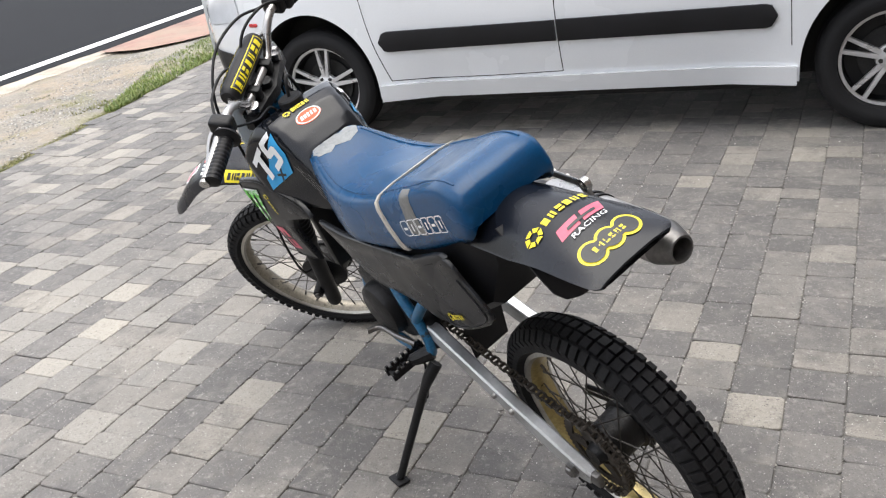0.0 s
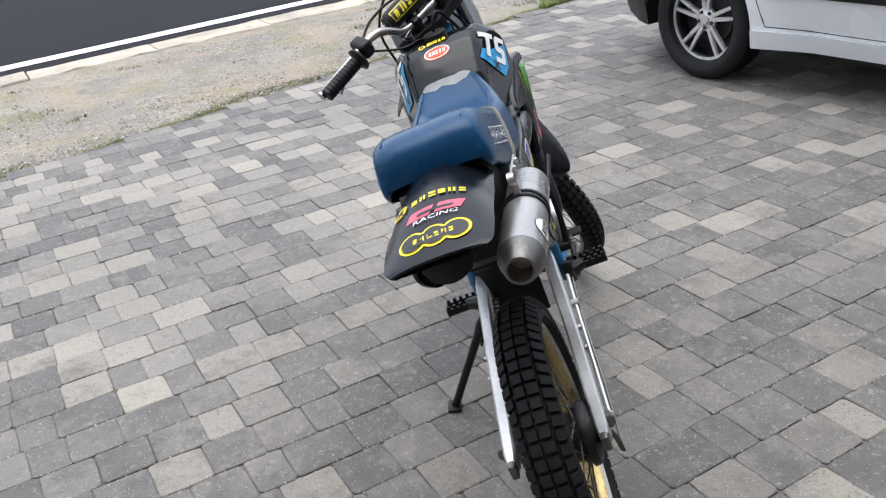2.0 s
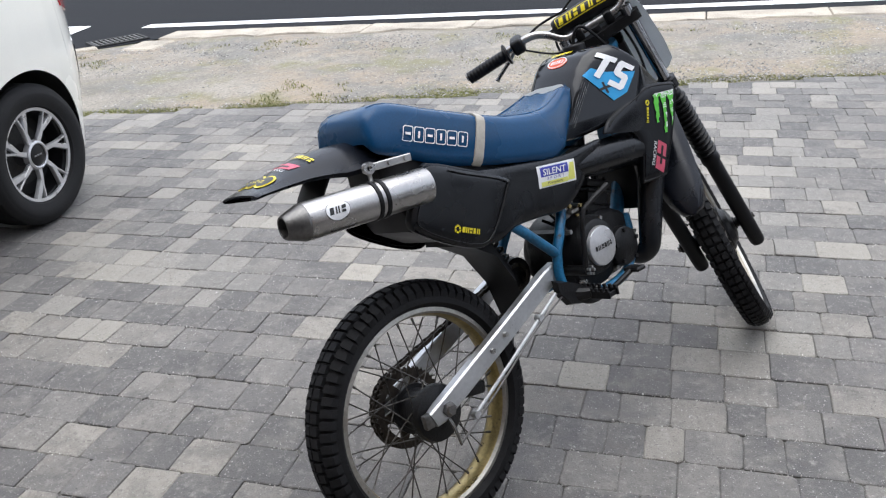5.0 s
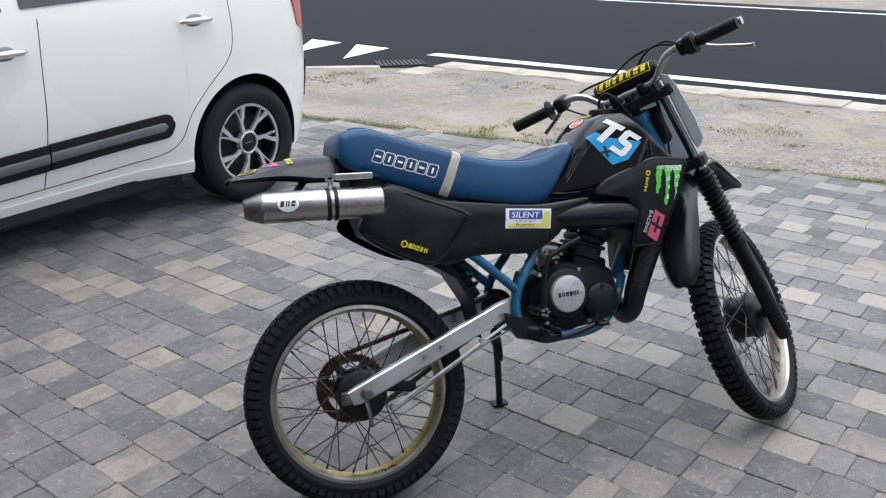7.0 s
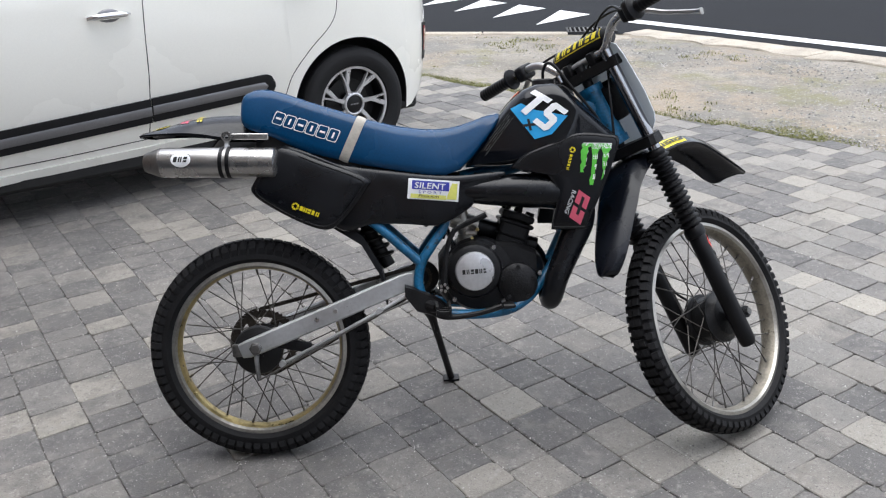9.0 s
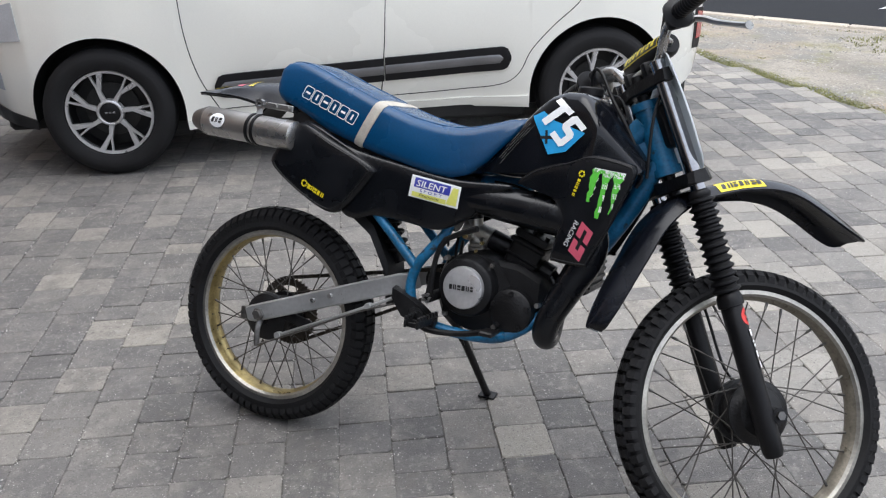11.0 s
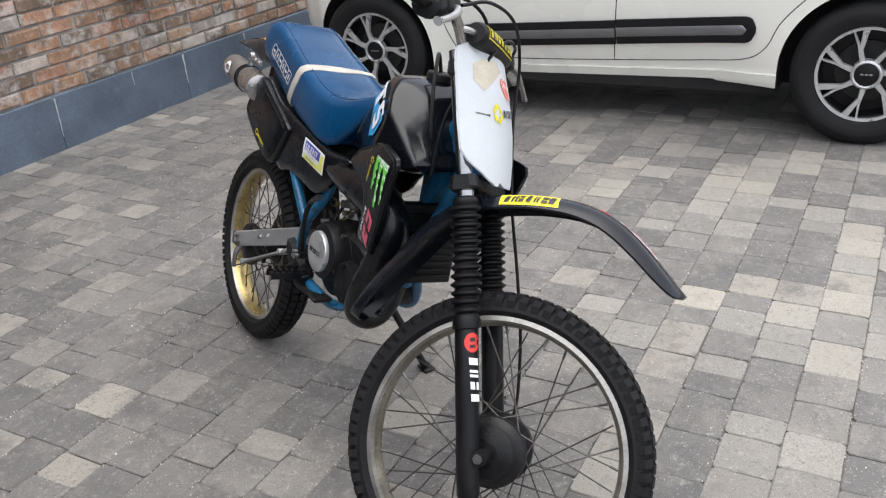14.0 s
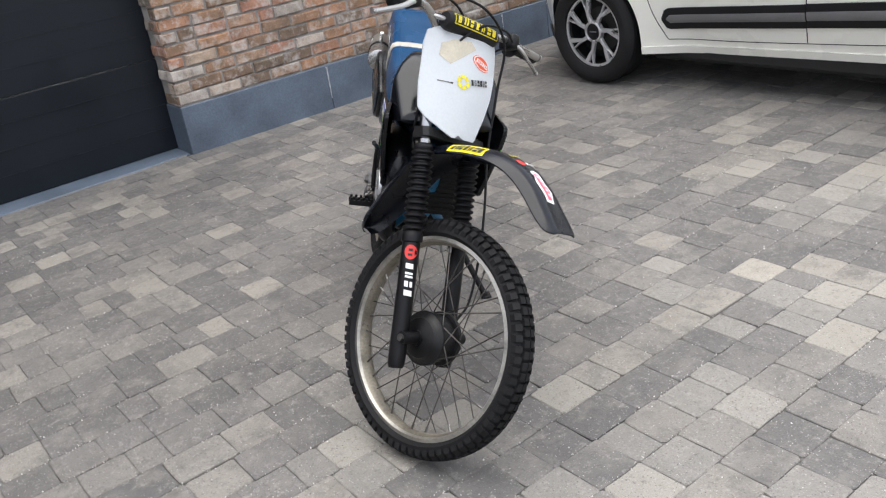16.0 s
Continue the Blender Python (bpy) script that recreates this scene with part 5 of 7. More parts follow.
for x, z in ((.069, .266), (.33, .392)):
    rod(bm, (x, -.116, z), (x, -.098, z), .009, 10)
bpart("torque_rod", bm, M_SWING, "dull silver torque rod")
bm = bmesh.new()
tube(bm, [(.008, -.113, .228), (.14, -.116, .292), (.30, -.114, .372), (.42, -.118, .42)], .0025, n=8)
bpart("brake_rod", bm, M_DARKSTEEL)
bm = bmesh.new()
tube(bm, [(.0, -.092, .300), (.002, -.108, .27), (.006, -.112, .225)], [.009, .008, .007], n=8, flat=.5)
bpart("brake_arm", bm, M_DARKSTEEL)
bm = bmesh.new()
cy = .055
r_big, r_small, xs, zs_, xr, zr_ = .092, .032, .44, .455, 0.0, .297
ang = math.atan2(zs_ - zr_, xs - xr)
off = math.acos((r_big - r_small) / math.hypot(xs - xr, zs_ - zr_))
loop = []
for k in range(25):
    a = ang + off + (2 * math.pi - 2 * off) * k / 24
    loop.append(Vector((xr + r_big * math.cos(a), cy, zr_ + r_big * math.sin(a))))
for k in range(11):
    a = ang - off + 2 * off * k / 10
    loop.append(Vector((xs + r_small * math.cos(a), cy, zs_ + r_small * math.sin(a))))
loop.append(loop[0])
dense = []
for p, q in zip(loop, loop[1:]):
    m = max(1, int((q - p).length / .002))
    dense += [p.lerp(q, k / m) for k in range(m)]
last, link = dense[0], 0
for p in dense[1:]:
    if (p - last).length >= .0127:
        mid, d = (p + last) / 2, (p - last).normalized()
        w = .0075 if link % 2 else .005
        mm = Matrix.Translation(mid) @ Vector((1, 0, 0)).rotation_difference(d).to_matrix().to_4x4()
        for y in (-w, w):
            box(bm, (-.0085, y - .001, -.0048), (.0085, y + .001, .0048), 0, 1, m=mm)
        rod(bm, mm @ Vector((.0063, -.007, 0)), mm @ Vector((.0063, .007, 0)), .004, 6)
        last, link = p, link + 1
tagged(bpart("chain", bm, M_CHAIN, "dirty drive chain", smooth=0), kind="stuff")
shock = bpart("shock_absorber", tube(bmesh.new(), [(.36, 0, .50), (.28, 0, .66), (.25, 0, .74)], .018, n=12), M_ENGINE, "dark rear shock absorber")
bm = bmesh.new()
low, high = Vector((.352, 0, .515)), Vector((.275, 0, .67))
way = (high - low).normalized()
side = way.cross(Vector((0, 1, 0)))
tube(bm, [low.lerp(high, k / 84) + (side * math.cos(k * .5236) + Vector((0, 1, 0)) * math.sin(k * .5236)) * .027 for k in range(85)], .005, n=6, per=1)
part("spring", bm, M_ENGINE, shock, "dark coil spring")

# engine
engine = bpart("engine", lathe(bmesh.new(), [(0, -.088), (.05, -.088), (.092, -.082), (.10, -.06), (.10, .07), (.09, .085), (.04, .09), (0, .09)], 40, centre=(.60, 0, .472)), M_ENGINE, "oily black two-stroke engine")
bm = bmesh.new()
rings = []
for x, z0, z1, w in ((.495, .42, .52, .05), (.515, .395, .545, .07), (.60, .378, .56, .08), (.70, .385, .555, .08), (.755, .41, .53, .072), (.775, .44, .50, .05)):
    rings.append([(x, w, z1 - .012), (x, w - .012, z1), (x, -w + .012, z1), (x, -w, z1 - .012), (x, -w, z0 + .012), (x, -w + .012, z0), (x, w - .012, z0), (x, w, z0 + .012)])
loft(bm, rings)
part("crankcase", bm, M_ENGINE, engine)
bm = bmesh.new()
lathe(bm, [(0, -.118), (.058, -.118), (.068, -.112), (.074, -.098), (.076, -.08)], 44, centre=(.585, 0, .487))
part("clutch_cover", bm, M_ENGINE, engine, "black engine side cover")
bm = bmesh.new()
lathe(bm, [(0, -.131), (.044, -.130), (.0495, -.128), (.0515, -.124), (.0515, -.112)], 44, centre=(.585, 0, .487))
cap = part("cover_cap", bm, M_ALLOY, engine, "round brushed metal cover cap")
decal("cap_mark", cap, (0, -1, 0), (.585, -.13, .487), (1, 0, .03), blocks(-.033, .033, -.0055, .0065, 6, BLK, 0, .78), "dark bars in a row")
bm = bmesh.new()
lathe(bm, [(0, -.108), (.04, -.108), (.052, -.1), (.055, -.08)], 32, centre=(.70, 0, .447))
for k in range(5):
    a = 2 * math.pi * k / 5 + .3
    lathe(bm, [(0, -.112), (.006, -.112), (.006, -.095)], 6, centre=(.70 + .043 * math.cos(a), 0, .447 + .043 * math.sin(a)))
part("pump_cover", bm, M_ENGINE, engine)
bm = bmesh.new()
lathe(bm, [(0, .122), (.055, .122), (.068, .115), (.074, .1), (.074, .08)], 40, centre=(.62, 0, .472))
part("magneto_cover", bm, M_ENGINE, engine, "black engine side cover")
bm = bmesh.new()
lathe(bm, [(0, .095), (.04, .095), (.046, .085), (.046, .06)], 32, centre=(.45, 0, .456))
part("sprocket_cover", bm, M_ENGINE, engine)
cyl = pose(.682, 0, .530, 0, 20, 0)
bm = bmesh.new()
box(bm, (-.042, -.048, -.01), (.042, .048, .085), .010, 2)
box(bm, (-.050, -.054, -.004), (.050, .054, .010), .003, 1)
box(bm, (-.046, -.052, .036), (.046, .052, .043), .003, 1)
box(bm, (-.048, -.054, .070), (.048, .054, .082), .004, 1)
rod(bm, (.044, 0, .03), (.075, 0, .03), .024, 14)
bmesh.ops.transform(bm, matrix=cyl, verts=bm.verts[:])
part("cylinder", bm, M_ENGINE, engine, "black water-cooled cylinder block", smooth=0)
bm = bmesh.new()
box(bm, (-.046, -.050, .083), (.046, .050, .106), .010, 2)
for x in (-.034, 0, .034):
    for y in (-.038, .038):
        rod(bm, (x, y, .104), (x, y, .114), .0065, 6)
rod(bm, (0, 0, .104), (0, 0, .124), .011, 10)
rod(bm, (0, 0, .122), (-.006, -.012, .158), .010, 10)
rod(bm, (-.03, .01, .104), (-.045, .012, .138), .013, 12)
bmesh.ops.transform(bm, matrix=cyl, verts=bm.verts[:])
part("cylinder_head", bm, M_ENGINE, engine)
bm = bmesh.new()
tube(bm, [(.733, -.012, .68), (.72, -.04, .715), (.66, -.03, .735), (.60, -.03, .74)], .0035, n=6)
part("spark_plug_lead", bm, M_RUBBER, engine)
bm = bmesh.new()
rod(bm, (.605, -.02, .60), (.535, -.02, .622), .024, 16)
rod(bm, (.572, -.025, .575), (.558, -.025, .645), .019, 14)
rod(bm, (.575, -.025, .555), (.572, -.025, .58), .024, 14)
rod(bm, (.556, -.04, .60), (.556, -.062, .603), .010, 10)
rod(bm, (.59, -.04, .598), (.60, -.062, .592), .006, 8)
box(bm, (.566, -.066, .577), (.60, -.05, .590), .003, 1)
part("carburettor", bm, M_RIMSILVER, engine, "grimy pale metal carburettor")
bm = bmesh.new()
rod(bm, (.558, -.025, .643), (.553, -.025, .668), .021, 14)
rod(bm, (.553, -.025, .668), (.551, -.025, .676), .012, 12)
part("carburettor_cap", bm, M_RUBBER, engine)
for p, q in (((.60, -.066, .592), .005), ((.556, -.07, .603), .006), ((.585, -.062, .57), .004)):
    bm = bmesh.new()
    rod(bm, p, (p[0], p[1] - .008, p[2]), q, 8)
    part("brass_screw", bm, M_GOLD, engine)
bm = bmesh.new()
rod(bm, (.655, 0, .58), (.60, -.015, .60), .025, 14)
part("inlet_rubber", bm, M_RUBBER, engine)
bm = bmesh.new()
tube(bm, [(.51, 0, .628), (.46, 0, .645), (.40, 0, .675)], [.030, .036, .042], n=16)
for k in range(3):
    rod(bm, (.485 - k * .022, 0, .636 + k * .011), (.477 - k * .022, 0, .640 + k * .011), .041, 16)
part("intake_boot", bm, M_RUBBER, engine, "black ribbed rubber intake boot")
bm = bmesh.new()
rod(bm, (.502, -.06, .45), (.502, -.136, .45), .013, 12)
tube(bm, [(.502, -.130, .45), (.508, -.136, .51), (.518, -.138, .565), (.536, -.138, .60)], [.010, .007, .0065, .007], n=10)
tube(bm, [(.534, -.138, .597), (.575, -.148, .618), (.618, -.158, .636)], [.0065, .007, .0075], n=10)
part("kick_starter", bm, M_ENGINE, engine, "dark folding kick starter")
bm = bmesh.new()
for k in range(5):
    a = 2 * math.pi * k / 5
    lathe(bm, [(0, -.150), (.004, -.150), (.004, -.140)], 6, centre=(.502 + .009 * math.cos(a), 0, .45 + .009 * math.sin(a)))
part("kick_bolt", bm, M_STEEL, engine)
rng = random.Random(8)
for k in range(4):
    bm = bmesh.new()
    a = Vector((rng.uniform(.5, .60), rng.uniform(-.08, .0), rng.uniform(.57, .64)))
    b = Vector((rng.uniform(.5, .60), rng.uniform(-.09, -.03), rng.uniform(.50, .70)))
    tube(bm, [a, (a + b) / 2 + Vector((0, -.02, -.02)), b], rng.uniform(.0025, .0045), n=6)
    part("hose", bm, M_RUBBER, engine)
for x, z in ((.53, .41), (.66, .40), (.76, .47), (.64, .545), (.52, .545)):
    bm = bmesh.new()
    lathe(bm, [(0, -.094), (.006, -.094), (.007, -.075)], 6, centre=(x, 0, z))
    part("bolt", bm, M_STEEL, engine)
# gear lever and foot pegs
bm = bmesh.new()
tube(bm, [(.51, .11, .41), (.56, .125, .425), (.63, .13, .425), (.645, .16, .43)], [.008, .007, .007, .008], n=10)
part("gear_lever", bm, M_DARKSTEEL, engine)
for s in (-1, 1):
    bm = bmesh.new()
    rings = []
    tube(bm, [(.455, s * .10, .405), (.475, s * .13, .40), (.485, s * .145, .40)], [.02, .017, .014], n=10)
    for x in (-.016, .016):
        box(bm, (.497 + x - .003, .144 if s > 0 else -.258, .385), (.497 + x + .003, .258 if s > 0 else -.144, .403), .001, 1, m=pose(0, -s * .052, 0))
        for k in range(7):
            y = s * (.10 + k * .0165)
            box(bm, (.497 + x - .004, y - .004, .40), (.497 + x + .004, y + .004, .412), .001, 1)
    for k in range(4):
        y = s * (.105 + k * .031)
        box(bm, (.481, y - .003, .386), (.513, y + .003, .398), .001, 1)
    bpart("foot_peg", bm, M_ENGINE, "serrated black steel foot peg", smooth=0)
bm = bmesh.new()
tube(bm, [(.45, -.115, .40), (.50, -.128, .372), (.58, -.13, .375), (.66, -.135, .395)], [.009, .008, .007, .008], n=10)
box(bm, (.65, -.165, .39), (.685, -.115, .402), .004, 1)
bpart("brake_pedal", bm, M_ENGINE, "black brake pedal")
bm = bmesh.new()
rings = []
for x, z0, z1 in ((.40, .425, .46), (.43, .385, .45), (.48, .37, .425), (.52, .365, .395)):
    rings.append([(x, -.105, z1), (x, -.125, z1 - .005), (x, -.125, z0 + .005), (x, -.105, z0)])
loft(bm, rings)
bpart("peg_bracket", bm, M_ENGINE)
stand = bpart("side_stand", tube(bmesh.new(), [(.455, .105, .37), (.462, .135, .345), (.475, .16, .31), (.505, .245, .19), (.522, .296, .118), (.526, .308, .104)], [.016, .015, .0115, .0105, .0105, .011], n=12), M_ENGINE, "black steel side stand")
bm = bmesh.new()
box(bm, (-.028, -.018, -.0035), (.022, .018, .0035), .003, 2, m=Matrix.Translation((.529, .311, .1005)) @ pose(0, 0, 0, 17, 0, 0))
part("foot_plate", bm, M_ENGINE, stand)
bm = bmesh.new()
tube(bm, [(.47, .125, .385), (.472, .13, .36), (.49, .165, .27)], .0035, n=6)
rod(bm, (.474, .135, .345), (.485, .158, .285), .0075, 10)
part("return_spring", bm, M_ENGINE, stand)

radiator = bpart("radiator", box(bmesh.new(), (.835, -.075, .51), (.868, .085, .70), .006, 2), M_ENGINE, "black finned radiator")
for k in range(10):
    bm = bmesh.new()
    box(bm, (.868, -.066, .524 + k * .0165), (.873, .076, .5315 + k * .0165), .001, 1)
    part("fin", bm, M_ENGINE, radiator)

# exhaust
bm = bmesh.new()
tube(bm, [(.715, 0, .56), (.765, .012, .515), (.784, -.008, .452), (.787, -.034, .408), (.788, -.068, .394), (.790, -.103, .414), (.804, -.11, .462), (.838, -.104, .535), (.866, -.10, .602), (.862, -.10, .655), (.815, -.10, .682), (.73, -.098, .690), (.63, -.096, .695), (.54, -.095, .70), (.45, -.09, .715)], [.020, .021, .023, .025, .027, .029, .031, .035, .040, .044, .047, .045, .038, .028, .017], n=18)
bpart("expansion_chamber", bm, M_BLACKPLASTIC, "matt black exhaust expansion chamber")
bm = bmesh.new()
tube(bm, [(.45, -.09, .715), (.3, -.1, .75), (.15, -.118, .785), (.08, -.12, .79)], .014, n=12)
bpart("exhaust_pipe", bm, M_DARKSTEEL)
muf_m = Matrix.Translation((.09, -.131, .793)) @ pose(0, 0, 0, 0, -2.6, 174.8)
bm = bmesh.new()
lathe(bm, [(.012, -.004), (.028, -.004), (.0378, .002), (.0383, .01), (.0383, .29), (.037, .296)], 44, "X")
muffler = part("muffler", bm, M_STEEL, bike, "brushed steel silencer canister", m=muf_m)
bm = bmesh.new()
lathe(bm, [(.0374, .294), (.0378, .297), (.0374, .30), (.0255, .335), (.023, .339), (.0195, .339), (.0185, .325), (.018, .28), (0, .28)], 44, "X")
part("end_cone", bm, M_DARKSTEEL, muffler, "dull steel end cone")
for x in (.118, .136):
    bm = bmesh.new()
    lathe(bm, [(.0378, x - .0055), (.041, x - .004), (.0415, x), (.041, x + .004), (.0378, x + .0055)], 40, "X")
    part("rubber_band", bm, M_RUBBER, muffler, "black rubber band")
bm = bmesh.new()
box(bm, (.02, -.004, .058), (.115, .001, .074), .002, 1)
for x in (.035, .075):
    lathe(bm, [(0, .005), (.0055, .005), (.006, -.002)], 8, centre=(x, .0, .066))
lathe(bm, [(.006, -.006), (.013, -.006), (.013, .006), (.006, .006)], 16, centre=(.127, 0, .066), closed=True)
tube(bm, [(.127, .0, .037), (.127, .0, .047), (.127, 0, .055)], [.010, .008, .009], n=10, flat=.5)
part("bracket", bm, M_STEEL, muffler, "silver mounting bracket")
decal("maker_badge", muffler, (0, .92, .25), (.235, .038, .008), (-1, 0, 0), [(oval(0, 0, .027, .020), BLK), (oval(0, 0, .026, .019), WHI)] + blocks(-.020, .019, -.007, .007, 3, BLK, .2, .8), "white oval badge with dark bars")

# rear body: fender, airbox, panels
def shell(outline, y_at, thick=.004, bulge=.01, per=5, s=-1):
    """A moulded plastic panel from a side outline of (x, z) points, domed outwards."""
    line = smooth_line([(x, z, 0) for x, z in outline], per, True)
    cx, cz = sum(p.x for p in line) / len(line), sum(p.y for p in line) / len(line)
    bm = bmesh.new()
    rows = []
    for k, out in ((1.0, -thick), (1.0, 0), (.985, .35), (.94, .6), (.82, .82), (.6, .95), (.3, 1.0)):
        b = out if k == 1.0 else bulge * out + .001
        row = []
        for p in line:
            x, z = cx + (p.x - cx) * k, cz + (p.y - cz) * k
            row.append((x, s * (y_at(x, z) + b), z))
        rows.append(row)
    loft(bm, rows, caps=False)
    c = bm.verts.new((cx, s * (y_at(cx, cz) + bulge), cz))
    bm.verts.ensure_lookup_table()
    n = len(line)
    last = [bm.verts[(len(rows) - 1) * n + i] for i in range(n)]
    for i in range(n):
        bm.faces.new((last[i], last[(i + 1) % n], c))
    bmesh.ops.recalc_face_normals(bm, faces=bm.faces[:])
    return bm


bm = bmesh.new()
outer, inner = [], []
top = smooth_line([(.14, .898, .080), (.08, .912, .083), (.02, .921, .085), (-.05, .925, .086), (-.10, .923, .087), (-.15, .916, .087), (-.20, .904, .087), (-.24, .893, .085), (-.258, .8875, .082), (-.266, .885, .074)], 4)
for i, p in enumerate(top):
    x, z, w = p
    near_seat = max(0, min(1, (x + .26) / .2))
    row = []
    for k in range(13):
        q = -1 + k / 6
        drop = (.005 + .042 * near_seat) * q * q + (.002 + .007 * near_seat) * max(0, abs(q) - .75) ** 2 / .0625
        row.append(Vector((x, w * q, z - drop)))
    skirt = .002 + .006 * max(0, min(1, (x + .25) / .2))
    row = [row[0] - Vector((0, -.001, skirt)), row[0] - Vector((0, .003, skirt * .35))] + row + [row[-1] - Vector((0, -.003, skirt * .35)), row[-1] - Vector((0, .001, skirt))]
    outer.append(row)
    inner.append([v - Vector((0, v.y * .04, .004)) for v in row])
rings = [o + list(reversed(n)) for o, n in zip(outer, inner)]
loft(bm, rings)
rfender = bpart("rear_fender", bm, M_FENDER, "scuffed black plastic rear mudguard")
tip_u = Vector((0, -1, 0))
decal("row_sticker", rfender, (-.12, 0, 1), (-.118, .0, .935), tip_u, blocks(-.035, .062, -.007, .007, 6, YEL, 0, .75) + hexmark(-.058, 0, .016, YEL), "yellow hexagon and yellow bars")
decal("pink_sticker", rfender, (-.2, 0, 1), (-.170, -.004, .922), tip_u, [(rect(-.05, .0, -.008, .022, .4), PNK), (rect(.0, .0, .042, .022, .4), PNK), (rect(-.03, .006, .03, .012, .4), BLK)] + words("RACING", 0, -.009, .009, WHI, .2, 1.6), "pink slanted blocks over white lettering")
decal("ring_sticker", rfender, (-.3, 0, 1), (-.222, .0, .905), tip_u, [(oval(a, 0, .0235, .0235), YEL) for a in (-.036, 0, .036)] + [(oval(a, 0, .0185, .0185), BLK) for a in (-.036, 0, .036)] + [(rect(-.036, -.011, .036, .011), BLK)] + blocks(-.034, .036, -.005, .005, 6, YEL, 0, .7), "three linked yellow rings with yellow bars")
bm = bmesh.new()
rings = []
for x, z0, z1, w in ((.03, .78, .90, .06), (.06, .70, .90, .085), (.14, .65, .86, .092), (.25, .625, .81, .095), (.36, .63, .775, .095), (.48, .63, .75, .09), (.56, .66, .745, .075)):
    rings.append([(x, w, z1 - .015), (x, w - .015, z1), (x, -w + .015, z1), (x, -w, z1 - .015), (x, -w, z0 + .02), (x, -w + .02, z0), (x, w - .02, z0), (x, w, z0 + .02)])
loft(bm, rings)
bpart("airbox", bm, M_DARKPLASTIC, "black plastic airbox")
bm = bmesh.new()
rings = []
for x, z, w in ((.18, .645, .045), (.22, .632, .055), (.29, .585, .055), (.335, .50, .05), (.35, .41, .045)):
    rings.append([(x, w, z), (x, w + .006, z - .02), (x, -w - .006, z - .02), (x, -w, z), (x + .004, -w + .002, z + .004), (x + .004, w - .002, z + .004)])
loft(bm, rings)
bpart("mud_flap", bm, M_DARKPLASTIC, "black plastic inner mudguard")
bm = bmesh.new()
rings = []
for x, z, w in ((-.03, .905, .048), (-.07, .87, .050), (-.10, .835, .050), (-.122, .80, .046), (-.132, .782, .034), (-.136, .775, .016)):
    rings.append([(x - .006 * (1 - (q / 4) ** 2), .02 + w * q / 4, z) for q in range(-4, 5)] + [(x + .005 - .006 * (1 - (q / 4) ** 2), .02 + w * q / 4, z - .002) for q in range(4, -5, -1)])
loft(bm, rings)
bpart("splash_guard", bm, M_DARKPLASTIC, "rounded black plastic splash guard")
NUMBER = [(.105, .83), (.20, .793), (.318, .742), (.315, .715), (.26, .645), (.215, .615), (.16, .628), (.08, .672), (.025, .715), (.028, .745), (.065, .79)]
MID = [(.10, .832), (.25, .782), (.392, .757), (.537, .739), (.674, .742), (.64, .715), (.605, .686), (.577, .650), (.50, .612), (.414, .618), (.325, .622), (.25, .608), (.20, .66)]
SHROUD = [(.69, .751), (.727, .785), (.808, .814), (.866, .833), (.95, .823), (.962, .815), (.963, .797), (.94, .735), (.916, .674), (.88, .597), (.872, .585), (.80, .586), (.79, .594), (.803, .655), (.806, .688), (.784, .726), (.75, .745), (.715, .752)]
decal_on = {}
